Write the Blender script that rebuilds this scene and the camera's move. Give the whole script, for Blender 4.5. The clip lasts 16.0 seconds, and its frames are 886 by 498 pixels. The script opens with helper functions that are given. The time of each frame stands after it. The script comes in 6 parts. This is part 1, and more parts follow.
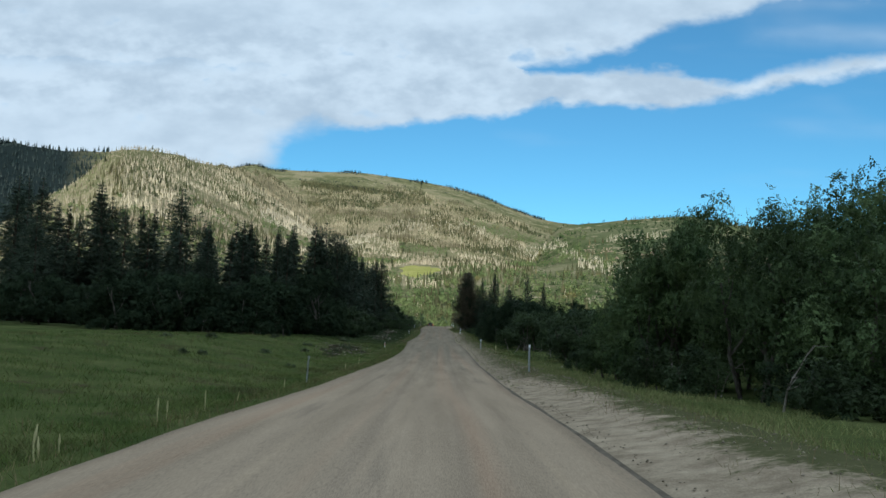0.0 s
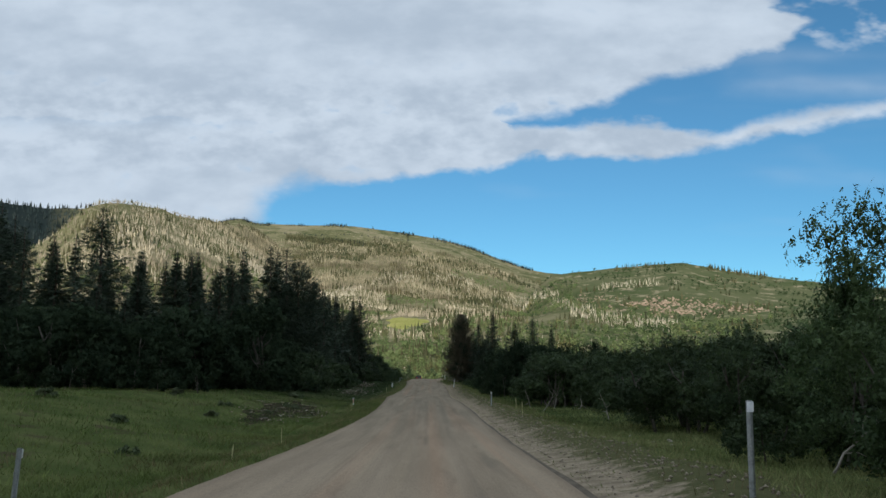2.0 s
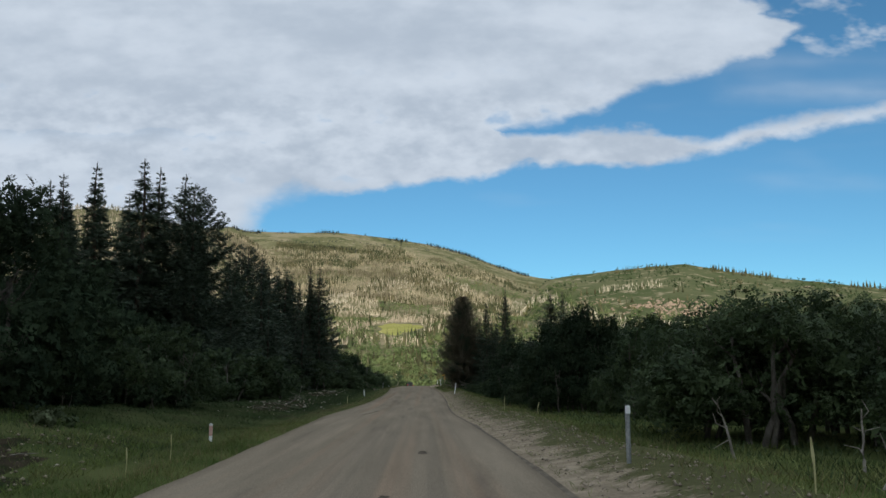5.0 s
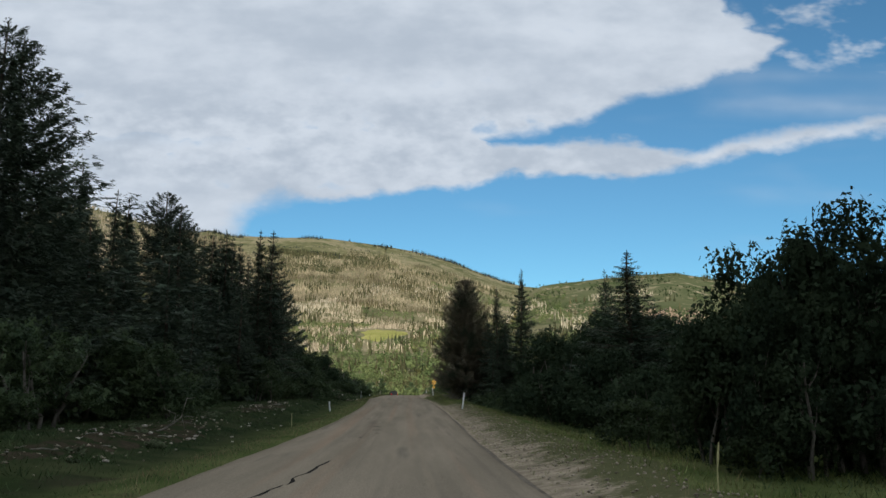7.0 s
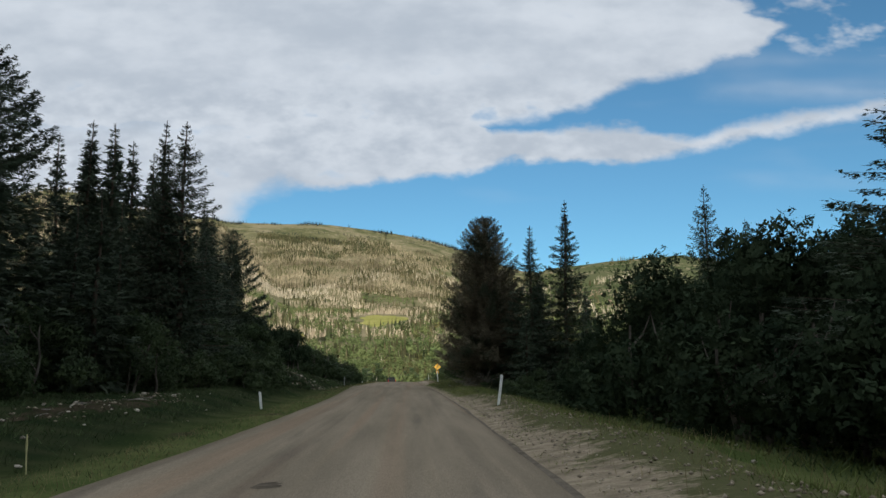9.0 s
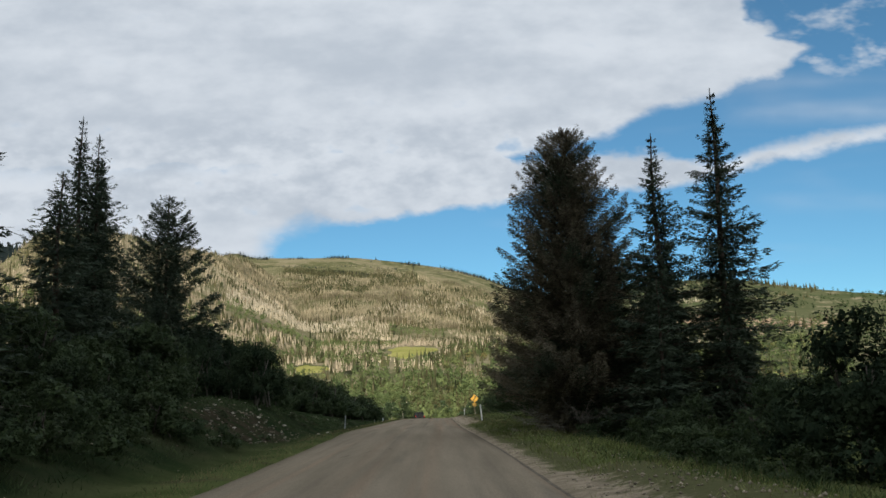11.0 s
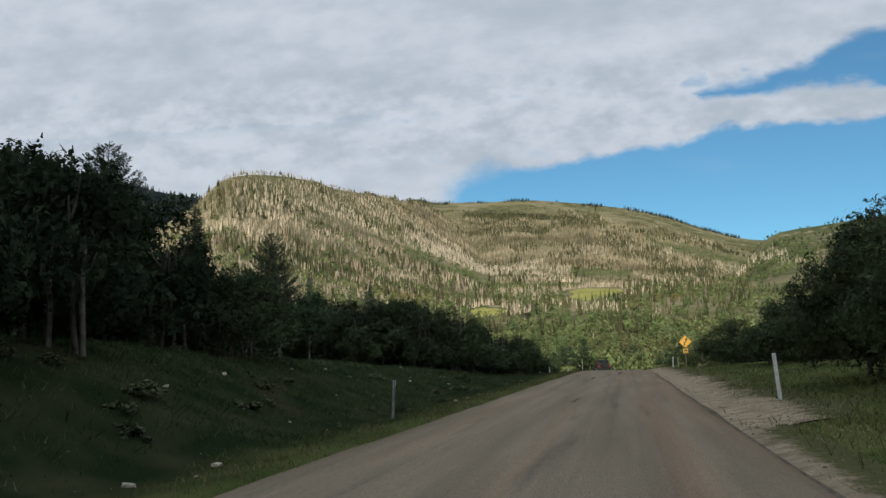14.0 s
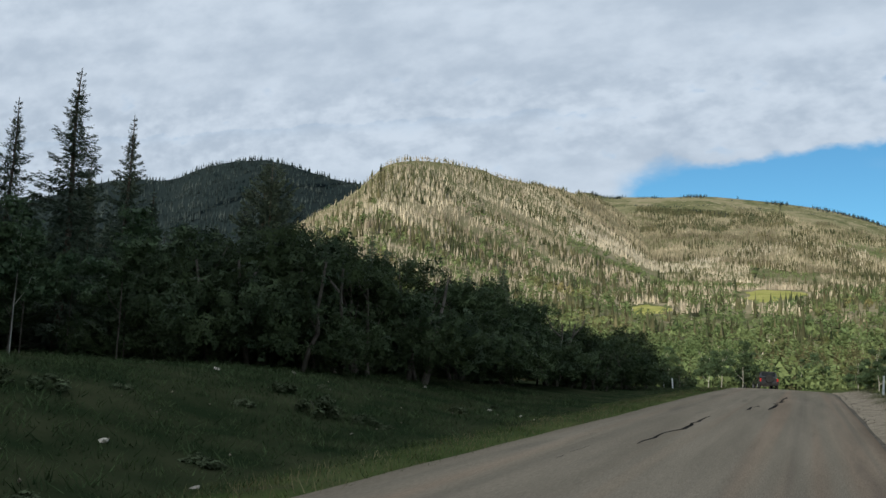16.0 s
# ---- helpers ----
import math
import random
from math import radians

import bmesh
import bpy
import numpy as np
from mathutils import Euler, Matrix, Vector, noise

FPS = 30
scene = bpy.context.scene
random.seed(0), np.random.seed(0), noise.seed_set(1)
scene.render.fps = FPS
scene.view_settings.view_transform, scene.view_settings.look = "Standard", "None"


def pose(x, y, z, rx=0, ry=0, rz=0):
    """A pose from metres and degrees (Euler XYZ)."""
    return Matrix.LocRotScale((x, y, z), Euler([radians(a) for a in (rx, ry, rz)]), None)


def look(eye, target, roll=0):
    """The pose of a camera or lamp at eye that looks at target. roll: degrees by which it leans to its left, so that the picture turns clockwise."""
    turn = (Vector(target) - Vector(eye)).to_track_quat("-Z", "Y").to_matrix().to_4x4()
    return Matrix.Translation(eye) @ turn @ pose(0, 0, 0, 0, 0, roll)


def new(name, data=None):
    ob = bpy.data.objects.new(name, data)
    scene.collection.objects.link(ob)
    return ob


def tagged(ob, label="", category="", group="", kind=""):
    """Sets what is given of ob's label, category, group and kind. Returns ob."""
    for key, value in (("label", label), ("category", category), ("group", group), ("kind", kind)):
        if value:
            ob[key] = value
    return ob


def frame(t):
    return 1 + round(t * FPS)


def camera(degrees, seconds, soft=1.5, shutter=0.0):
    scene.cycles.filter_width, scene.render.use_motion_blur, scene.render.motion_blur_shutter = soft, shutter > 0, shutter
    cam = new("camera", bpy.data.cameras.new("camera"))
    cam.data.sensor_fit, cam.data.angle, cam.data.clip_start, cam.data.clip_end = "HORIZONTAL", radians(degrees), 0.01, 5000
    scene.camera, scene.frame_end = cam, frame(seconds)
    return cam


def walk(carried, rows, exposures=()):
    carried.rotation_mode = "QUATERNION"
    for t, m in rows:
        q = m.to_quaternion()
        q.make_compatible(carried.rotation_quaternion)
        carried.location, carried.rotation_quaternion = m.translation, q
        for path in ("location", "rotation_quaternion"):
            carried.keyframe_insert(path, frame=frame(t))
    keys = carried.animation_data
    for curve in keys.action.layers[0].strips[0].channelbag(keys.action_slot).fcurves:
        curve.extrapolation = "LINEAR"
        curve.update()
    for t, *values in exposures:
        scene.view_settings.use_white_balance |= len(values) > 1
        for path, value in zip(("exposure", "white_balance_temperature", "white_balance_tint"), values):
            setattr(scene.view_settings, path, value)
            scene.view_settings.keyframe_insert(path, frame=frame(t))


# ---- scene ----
cam = camera(52.3, 16.0)
PATH = [
    (0, (0.916, 0.641, 1.841), (0.921, 2.634, 2.01), 1.4),
    (0.5, (0.937, 7.976, 1.794), (0.933, 9.962, 2.022), 2.8),
    (1, (0.97, 15.117, 1.692), (1.017, 17.099, 1.957), 2.4),
    (1.5, (1.011, 22.361, 1.46), (1.026, 24.341, 1.74), 1.1),
    (2, (0.872, 28.967, 1.328), (0.903, 30.947, 1.615), 0.4),
    (2.5, (1.034, 36.046, 1.3), (1.034, 38.029, 1.562), 1.5),
    (3, (1.229, 43.22, 1.146), (1.232, 45.206, 1.386), 1.6),
    (3.5, (1.161, 50.374, 1.094), (1.174, 52.356, 1.363), 1.5),
    (4, (1.407, 57.966, 0.934), (1.45, 59.94, 1.25), 0.2),
    (4.5, (1.685, 65.632, 0.843), (1.729, 67.609, 1.147), -0.3),
    (7, (0.915, 102.863, 1.12), (0.993, 104.835, 1.445), 0.3),
    (7.5, (1.204, 110.115, 1.042), (1.302, 112.088, 1.352), 0.5),
    (8, (1.151, 117.31, 1.078), (1.214, 119.281, 1.407), -0.1),
    (8.5, (1.207, 124.54, 1.127), (1.31, 126.516, 1.414), -0.6),
    (9, (1.405, 131.66, 1.092), (1.482, 133.636, 1.389), -0.1),
    (11.5, (1.522, 168.153, 1.698), (1.534, 170.117, 2.071), -1.5),
    (12, (1.347, 174.626, 1.803), (1.391, 176.598, 2.138), -2.1),
    (12.5, (1.247, 181.275, 1.921), (1.227, 183.248, 2.247), -2.9),
    (13, (1.074, 187.99, 2.142), (0.975, 189.96, 2.47), -2.3),
    (13.5, (0.733, 195.402, 2.351), (0.492, 197.359, 2.685), -1.9),
    (14, (0.823, 203.164, 2.273), (0.437, 205.109, 2.528), -0.8),
    (14.5, (0.979, 211.169, 2.351), (0.461, 213.084, 2.603), -0.4),
    (15, (0.914, 219.542, 2.319), (0.233, 221.408, 2.553), 0.2),
    (15.5, (1.211, 227.5, 2.495), (0.438, 229.333, 2.701), 2.6),
    (16, (1.478, 235.465, 2.719), (0.729, 237.304, 2.955), 2.6),
]
EXPOSURES = [(0.0, 0.12, 5800, 2), (0.5, 0.10, 5850, 3), (1.0, 0.06, 6000, 6), (1.5, 0.0, 6080, 7), (2.5, -0.04, 6120, 8), (4.5, -0.04, 6250, 9), (7.0, 0.0, 6420, 10), (9.0, 0.0, 6550, 10),
             (11.5, 0.10, 6700, 10), (12.5, 0.16, 6800, 10), (13.5, 0.02, 6650, 10), (14.2, -0.10, 6450, 10), (14.6, -0.09, 6400, 10), (15.1, -0.02, 6290, 9), (16.0, 0.0, 6200, 8)]
walk(cam, [(t, look(eye, target, roll)) for t, eye, target, roll in PATH], EXPOSURES)

# light over the valley: a low sun behind the camera, thin high cloud with a clear gap to the right
SUN_EL, SUN_AZ = 15.0, 184.0          # degrees; azimuth clockwise from +y to where the sun stands
world = bpy.data.worlds.new("sky")
scene.world = world
world.use_nodes = True
WT = world.node_tree
WT.nodes.clear()


def wm(op, a, b=None, c=None, clamp=False):
    """One math node of the sky; a, b, c are sockets or numbers."""
    n = WT.nodes.new("ShaderNodeMath")
    n.operation, n.use_clamp = op, clamp
    for i, v in enumerate((a, b, c)):
        if v is None:
            continue
        if isinstance(v, (int, float)):
            n.inputs[i].default_value = v
        else:
            WT.links.new(v, n.inputs[i])
    return n.outputs[0]


def wramp(v, lo, hi, a=0.0, b=1.0):
    n = WT.nodes.new("ShaderNodeMapRange")
    n.interpolation_type = "SMOOTHSTEP"
    for i, q in ((1, lo), (2, hi), (3, a), (4, b)):
        n.inputs[i].default_value = q
    WT.links.new(v, n.inputs[0])
    return n.outputs[0]


def wline(v, points):
    """A broken line through points (v, value), as a sum of clamped ramps."""
    total = None
    for (v0, q0), (v1, q1) in zip(points, points[1:]):
        n = WT.nodes.new("ShaderNodeMapRange")
        n.clamp = True
        for i, q in ((1, v0), (2, v1), (3, 0.0), (4, q1 - q0)):
            n.inputs[i].default_value = q
        WT.links.new(v, n.inputs[0])
        total = n.outputs[0] if total is None else wm("ADD", total, n.outputs[0])
    return wm("ADD", total, points[0][1])


def wnoise(vec, scale, detail, rough, sx=1.0, sy=1.0, offset=0.0):
    mp = WT.nodes.new("ShaderNodeMapping")
    mp.inputs["Scale"].default_value = (sx, sy, 1)
    mp.inputs["Location"].default_value = (offset, offset * 0.7, offset * 0.3)
    WT.links.new(vec, mp.inputs["Vector"])
    n = WT.nodes.new("ShaderNodeTexNoise")
    n.inputs["Scale"].default_value, n.inputs["Detail"].default_value, n.inputs["Roughness"].default_value = scale, detail, rough
    WT.links.new(mp.outputs[0], n.inputs["Vector"])
    return n.outputs["Fac"]


coord = WT.nodes.new("ShaderNodeTexCoord").outputs["Generated"]
sep = WT.nodes.new("ShaderNodeSeparateXYZ")
WT.links.new(coord, sep.inputs[0])
ahead = wm("MAXIMUM", sep.outputs[1], 0.12)
su = wm("DIVIDE", sep.outputs[0], ahead)
sv = wm("DIVIDE", sep.outputs[2], ahead)
flat = WT.nodes.new("ShaderNodeCombineXYZ")
WT.links.new(su, flat.inputs[0])
WT.links.new(sv, flat.inputs[1])
n_big = wnoise(flat.outputs[0], 3.2, 3, 0.5, 1.0, 4.2)
n_mid = wnoise(flat.outputs[0], 13.0, 4, 0.55, 1.0, 2.0, 3.1)
n_puff = wnoise(flat.outputs[0], 21.0, 3, 0.5, 1.0, 1.7, 5.3)
n_fine = wnoise(flat.outputs[0], 60.0, 3, 0.55, 1.0, 1.6, 7.7)
wob = wm("ADD", wm("MULTIPLY", wm("SUBTRACT", n_mid, 0.5), 0.026), wm("ADD", wm("MULTIPLY", wm("SUBTRACT", n_puff, 0.5), 0.020), wm("MULTIPLY", wm("SUBTRACT", n_fine, 0.5), 0.010)))
v2 = wm("ADD", sv, wob)
# lower edge of the cloud deck, the top of its long tongue and the deck above the clear wedge
su = wm("ADD", su, wm("MULTIPLY", wm("SUBTRACT", n_mid, 0.5), 0.09))
low = wline(su, [(-0.60, 0.02), (-0.25, 0.11), (-0.195, 0.168), (-0.163, 0.210), (-0.06, 0.222), (0.07, 0.238), (0.11, 0.250), (0.20, 0.250), (0.245, 0.243), (0.36, 0.272), (0.50, 0.301), (0.9, 0.36)])
tongue = wline(su, [(0.06, 0.330), (0.10, 0.289), (0.20, 0.296), (0.33, 0.284), (0.38, 0.300), (0.50, 0.321), (0.9, 0.39)])
deck = wline(su, [(0.06, 0.280), (0.10, 0.294), (0.20, 0.312), (0.265, 0.344), (0.33, 0.357), (0.395, 0.378), (0.44, 0.412), (0.60, 0.50)])
crisp = wline(su, [(-0.30, 0.22), (-0.19, 0.25), (-0.15, 0.5), (-0.10, 1.5), (0.2, 1.5), (0.36, 1.2), (0.6, 0.8)])
in_low = wramp(wm("MULTIPLY", wm("SUBTRACT", v2, low), crisp), -0.006, 0.012)
in_tongue = wramp(wm("MULTIPLY", wm("SUBTRACT", tongue, v2), crisp), -0.007, 0.013)
deck_end = wline(sv, [(0.38, 0.470), (0.413, 0.448), (0.434, 0.412), (0.469, 0.380), (0.55, 0.36), (0.75, 0.55), (1.2, 12.0)])
ragged = wm("ADD", su, wm("MULTIPLY", wm("SUBTRACT", n_puff, 0.5), 0.05))
in_deck = wm("MULTIPLY", wramp(wm("SUBTRACT", v2, deck), -0.005, 0.013), wramp(wm("SUBTRACT", deck_end, ragged), -0.012, 0.012))
wisp = wm("MULTIPLY", wramp(wm("ADD", wm("MULTIPLY", n_mid, 0.6), wm("MULTIPLY", n_puff, 0.4)), 0.50, 0.64), wm("MULTIPLY", wramp(su, 0.38, 0.45), wramp(sv, 0.36, 0.41)))
veil = wm("MULTIPLY", wm("MULTIPLY", wramp(su, 0.30, 0.40), wm("MULTIPLY", wramp(sv, 0.315, 0.34), wramp(sv, 0.40, 0.37))), wramp(n_big, 0.35, 0.75, 0.05, 0.5))
faint = wm("MULTIPLY", wramp(n_big, 0.54, 0.8), 0.16)
cover = wm("MAXIMUM", wm("MULTIPLY", in_low, in_tongue), in_deck)
belt = wm("MULTIPLY", wramp(sv, 0.21, 0.26), wramp(sv, 0.37, 0.30))
thin = wm("SUBTRACT", 1.0, wm("MULTIPLY", wm("MULTIPLY", wramp(n_puff, 0.60, 0.76), wramp(n_mid, 0.46, 0.62)), wm("ADD", 0.08, wm("MULTIPLY", belt, 0.42))))
cover = wm("MULTIPLY", cover, thin)
cover = wm("MAXIMUM", cover, wm("MULTIPLY", wisp, 0.75))
cover = wm("MAXIMUM", cover, veil)
cover = wm("MAXIMUM", cover, faint, clamp=True)

sky = WT.nodes.new("ShaderNodeTexSky")
sky.sky_type = "NISHITA"
sky.sun_disc = False
sky.sun_elevation, sky.sun_rotation = radians(SUN_EL), radians(SUN_AZ)
sky.altitude, sky.air_density, sky.dust_density, sky.ozone_density = 2400, 1.0, 0.4, 1.4
clear = WT.nodes.new("ShaderNodeBackground")
clear.inputs["Strength"].default_value = 0.10
blue = WT.nodes.new("ShaderNodeMixRGB")
blue.blend_type = "MULTIPLY"
blue.inputs[0].default_value, blue.inputs[2].default_value = 1.0, (0.60, 0.99, 1.08, 1)
WT.links.new(sky.outputs[0], blue.inputs[1])
WT.links.new(blue.outputs[0], clear.inputs[0])
tone = WT.nodes.new("ShaderNodeMixRGB")
tone.inputs[1].default_value, tone.inputs[2].default_value = (0.490, 0.560, 0.650, 1), (0.672, 0.738, 0.820, 1)
puffs = wm("MULTIPLY", wm("SUBTRACT", wm("ADD", wm("MULTIPLY", n_puff, 0.7), wm("MULTIPLY", n_fine, 0.3)), 0.5), wm("ADD", 0.45, belt))
shade = wm("ADD", wm("MULTIPLY", n_big, 0.55), wm("ADD", wm("MULTIPLY", n_mid, 0.34), wm("MULTIPLY", puffs, 0.55)))
WT.links.new(wramp(shade, 0.285, 0.605), tone.inputs[0])
cloud = WT.nodes.new("ShaderNodeBackground")
toward = WT.nodes.new("ShaderNodeVectorMath")
toward.operation = "DOT_PRODUCT"
toward.inputs[1].default_value = (math.sin(radians(SUN_AZ)) * math.cos(radians(SUN_EL)), math.cos(radians(SUN_AZ)) * math.cos(radians(SUN_EL)), math.sin(radians(SUN_EL)))
WT.links.new(coord, toward.inputs[0])
glow = wm("POWER", wm("MAXIMUM", toward.outputs["Value"], 0.0), 2.0)
WT.links.new(wm("ADD", 0.95, wm("MULTIPLY", glow, 0.9)), cloud.inputs["Strength"])
WT.links.new(tone.outputs[0], cloud.inputs[0])
mixed = WT.nodes.new("ShaderNodeMixShader")
WT.links.new(cover, mixed.inputs[0])
WT.links.new(clear.outputs[0], mixed.inputs[1])
WT.links.new(cloud.outputs[0], mixed.inputs[2])
WT.links.new(mixed.outputs[0], WT.nodes.new("ShaderNodeOutputWorld").inputs[0])

lamp = bpy.data.lights.new("sun", "SUN")
lamp.energy, lamp.angle, lamp.color = 5.0, radians(0.6), (1.0, 0.90, 0.74)
sun = new("sun", lamp)
sun_dir = Vector((math.sin(radians(SUN_AZ)) * math.cos(radians(SUN_EL)), math.cos(radians(SUN_AZ)) * math.cos(radians(SUN_EL)), math.sin(radians(SUN_EL))))
sun.matrix_world = look(sun_dir * 60, (0, 0, 0))


# ---- materials ----
def material(name, dark, light, scale=3.0, rough=0.85, fine=0.0, bump=0.0, island=0.0, obj=0.0, third=None, metal=0.0, stretch=(1, 1, 1), through_light=0.0, gaps=None):
    """A surface whose colour wanders between two tones at a coarse and a fine scale, with relief; island and obj shift its brightness piece by piece; gaps (cell size, share) opens small holes between leaves or needles."""
    m = bpy.data.materials.new(name)
    m.use_nodes = True
    t = m.node_tree
    b = t.nodes["Principled BSDF"]
    b.inputs["Roughness"].default_value, b.inputs["Metallic"].default_value = rough, metal
    b.inputs["Specular IOR Level"].default_value = 0.5 if rough < 0.55 else 0.12 if rough < 0.75 else 0.0
    pos = t.nodes.new("ShaderNodeNewGeometry")
    mp = t.nodes.new("ShaderNodeMapping")
    mp.inputs["Scale"].default_value = stretch
    t.links.new(pos.outputs["Position"], mp.inputs["Vector"])
    n1 = t.nodes.new("ShaderNodeTexNoise")
    n1.inputs["Scale"].default_value, n1.inputs["Detail"].default_value, n1.inputs["Roughness"].default_value = scale, 5, 0.6
    t.links.new(mp.outputs[0], n1.inputs["Vector"])
    ramp = t.nodes.new("ShaderNodeMapRange")
    ramp.inputs[1].default_value, ramp.inputs[2].default_value = 0.34, 0.66
    t.links.new(n1.outputs["Fac"], ramp.inputs[0])
    mix = t.nodes.new("ShaderNodeMixRGB")
    mix.inputs[1].default_value, mix.inputs[2].default_value = (*dark, 1), (*light, 1)
    t.links.new(ramp.outputs[0], mix.inputs[0])
    colour = mix.outputs[0]
    if third:
        n3 = t.nodes.new("ShaderNodeTexNoise")
        n3.inputs["Scale"].default_value, n3.inputs["Detail"].default_value = third[1], 4
        t.links.new(mp.outputs[0], n3.inputs["Vector"])
        r3 = t.nodes.new("ShaderNodeMapRange")
        r3.inputs[1].default_value, r3.inputs[2].default_value = third[2], third[2] + 0.12
        t.links.new(n3.outputs["Fac"], r3.inputs[0])
        m3 = t.nodes.new("ShaderNodeMixRGB")
        m3.inputs[2].default_value = (*third[0], 1)
        t.links.new(r3.outputs[0], m3.inputs[0])
        t.links.new(colour, m3.inputs[1])
        colour = m3.outputs[0]
    n2 = None
    if fine or bump:
        n2 = t.nodes.new("ShaderNodeTexNoise")
        n2.inputs["Scale"].default_value, n2.inputs["Detail"].default_value, n2.inputs["Roughness"].default_value = fine or scale * 8, 3, 0.7
        t.links.new(mp.outputs[0], n2.inputs["Vector"])
        f = t.nodes.new("ShaderNodeMapRange")
        f.inputs[1].default_value, f.inputs[2].default_value, f.inputs[3].default_value, f.inputs[4].default_value = 0.25, 0.75, 0.72, 1.28
        t.links.new(n2.outputs["Fac"], f.inputs[0])
        mul = t.nodes.new("ShaderNodeVectorMath")
        mul.operation = "SCALE"
        t.links.new(colour, mul.inputs[0])
        t.links.new(f.outputs[0], mul.inputs["Scale"])
        colour = mul.outputs[0]
    for amount, socket in ((island, "island"), (obj, "obj")):
        if amount:
            src = pos.outputs["Random Per Island"] if socket == "island" else t.nodes.new("ShaderNodeObjectInfo").outputs["Random"]
            f = t.nodes.new("ShaderNodeMapRange")
            f.inputs[3].default_value, f.inputs[4].default_value = 1 - amount, 1 + amount
            t.links.new(src, f.inputs[0])
            mul = t.nodes.new("ShaderNodeVectorMath")
            mul.operation = "SCALE"
            t.links.new(colour, mul.inputs[0])
            t.links.new(f.outputs[0], mul.inputs["Scale"])
            colour = mul.outputs[0]
    t.links.new(colour, b.inputs["Base Color"])
    if bump:
        bp = t.nodes.new("ShaderNodeBump")
        bp.inputs["Strength"].default_value, bp.inputs["Distance"].default_value = bump, 0.03
        t.links.new(n2.outputs["Fac"], bp.inputs["Height"])
        t.links.new(bp.outputs[0], b.inputs["Normal"])
    if through_light:
        tr = t.nodes.new("ShaderNodeBsdfTranslucent")
        t.links.new(colour, tr.inputs["Color"])
        ms = t.nodes.new("ShaderNodeMixShader")
        ms.inputs[0].default_value = through_light
        t.links.new(b.outputs[0], ms.inputs[1])
        t.links.new(tr.outputs[0], ms.inputs[2])
        t.links.new(ms.outputs[0], t.nodes["Material Output"].inputs["Surface"])
    if gaps:
        vo = t.nodes.new("ShaderNodeTexVoronoi")
        vo.inputs["Scale"].default_value = 1.0 / gaps[0]
        t.links.new(pos.outputs["Position"], vo.inputs["Vector"])
        hole = t.nodes.new("ShaderNodeMath")
        hole.operation = "GREATER_THAN"
        hole.inputs[1].default_value = gaps[1]
        t.links.new(vo.outputs["Distance"], hole.inputs[0])
        last = t.nodes["Material Output"].inputs["Surface"].links[0].from_socket
        clear_part = t.nodes.new("ShaderNodeBsdfTransparent")
        mh = t.nodes.new("ShaderNodeMixShader")
        t.links.new(hole.outputs[0], mh.inputs[0])
        t.links.new(last, mh.inputs[1])
        t.links.new(clear_part.outputs[0], mh.inputs[2])
        t.links.new(mh.outputs[0], t.nodes["Material Output"].inputs["Surface"])
    return m


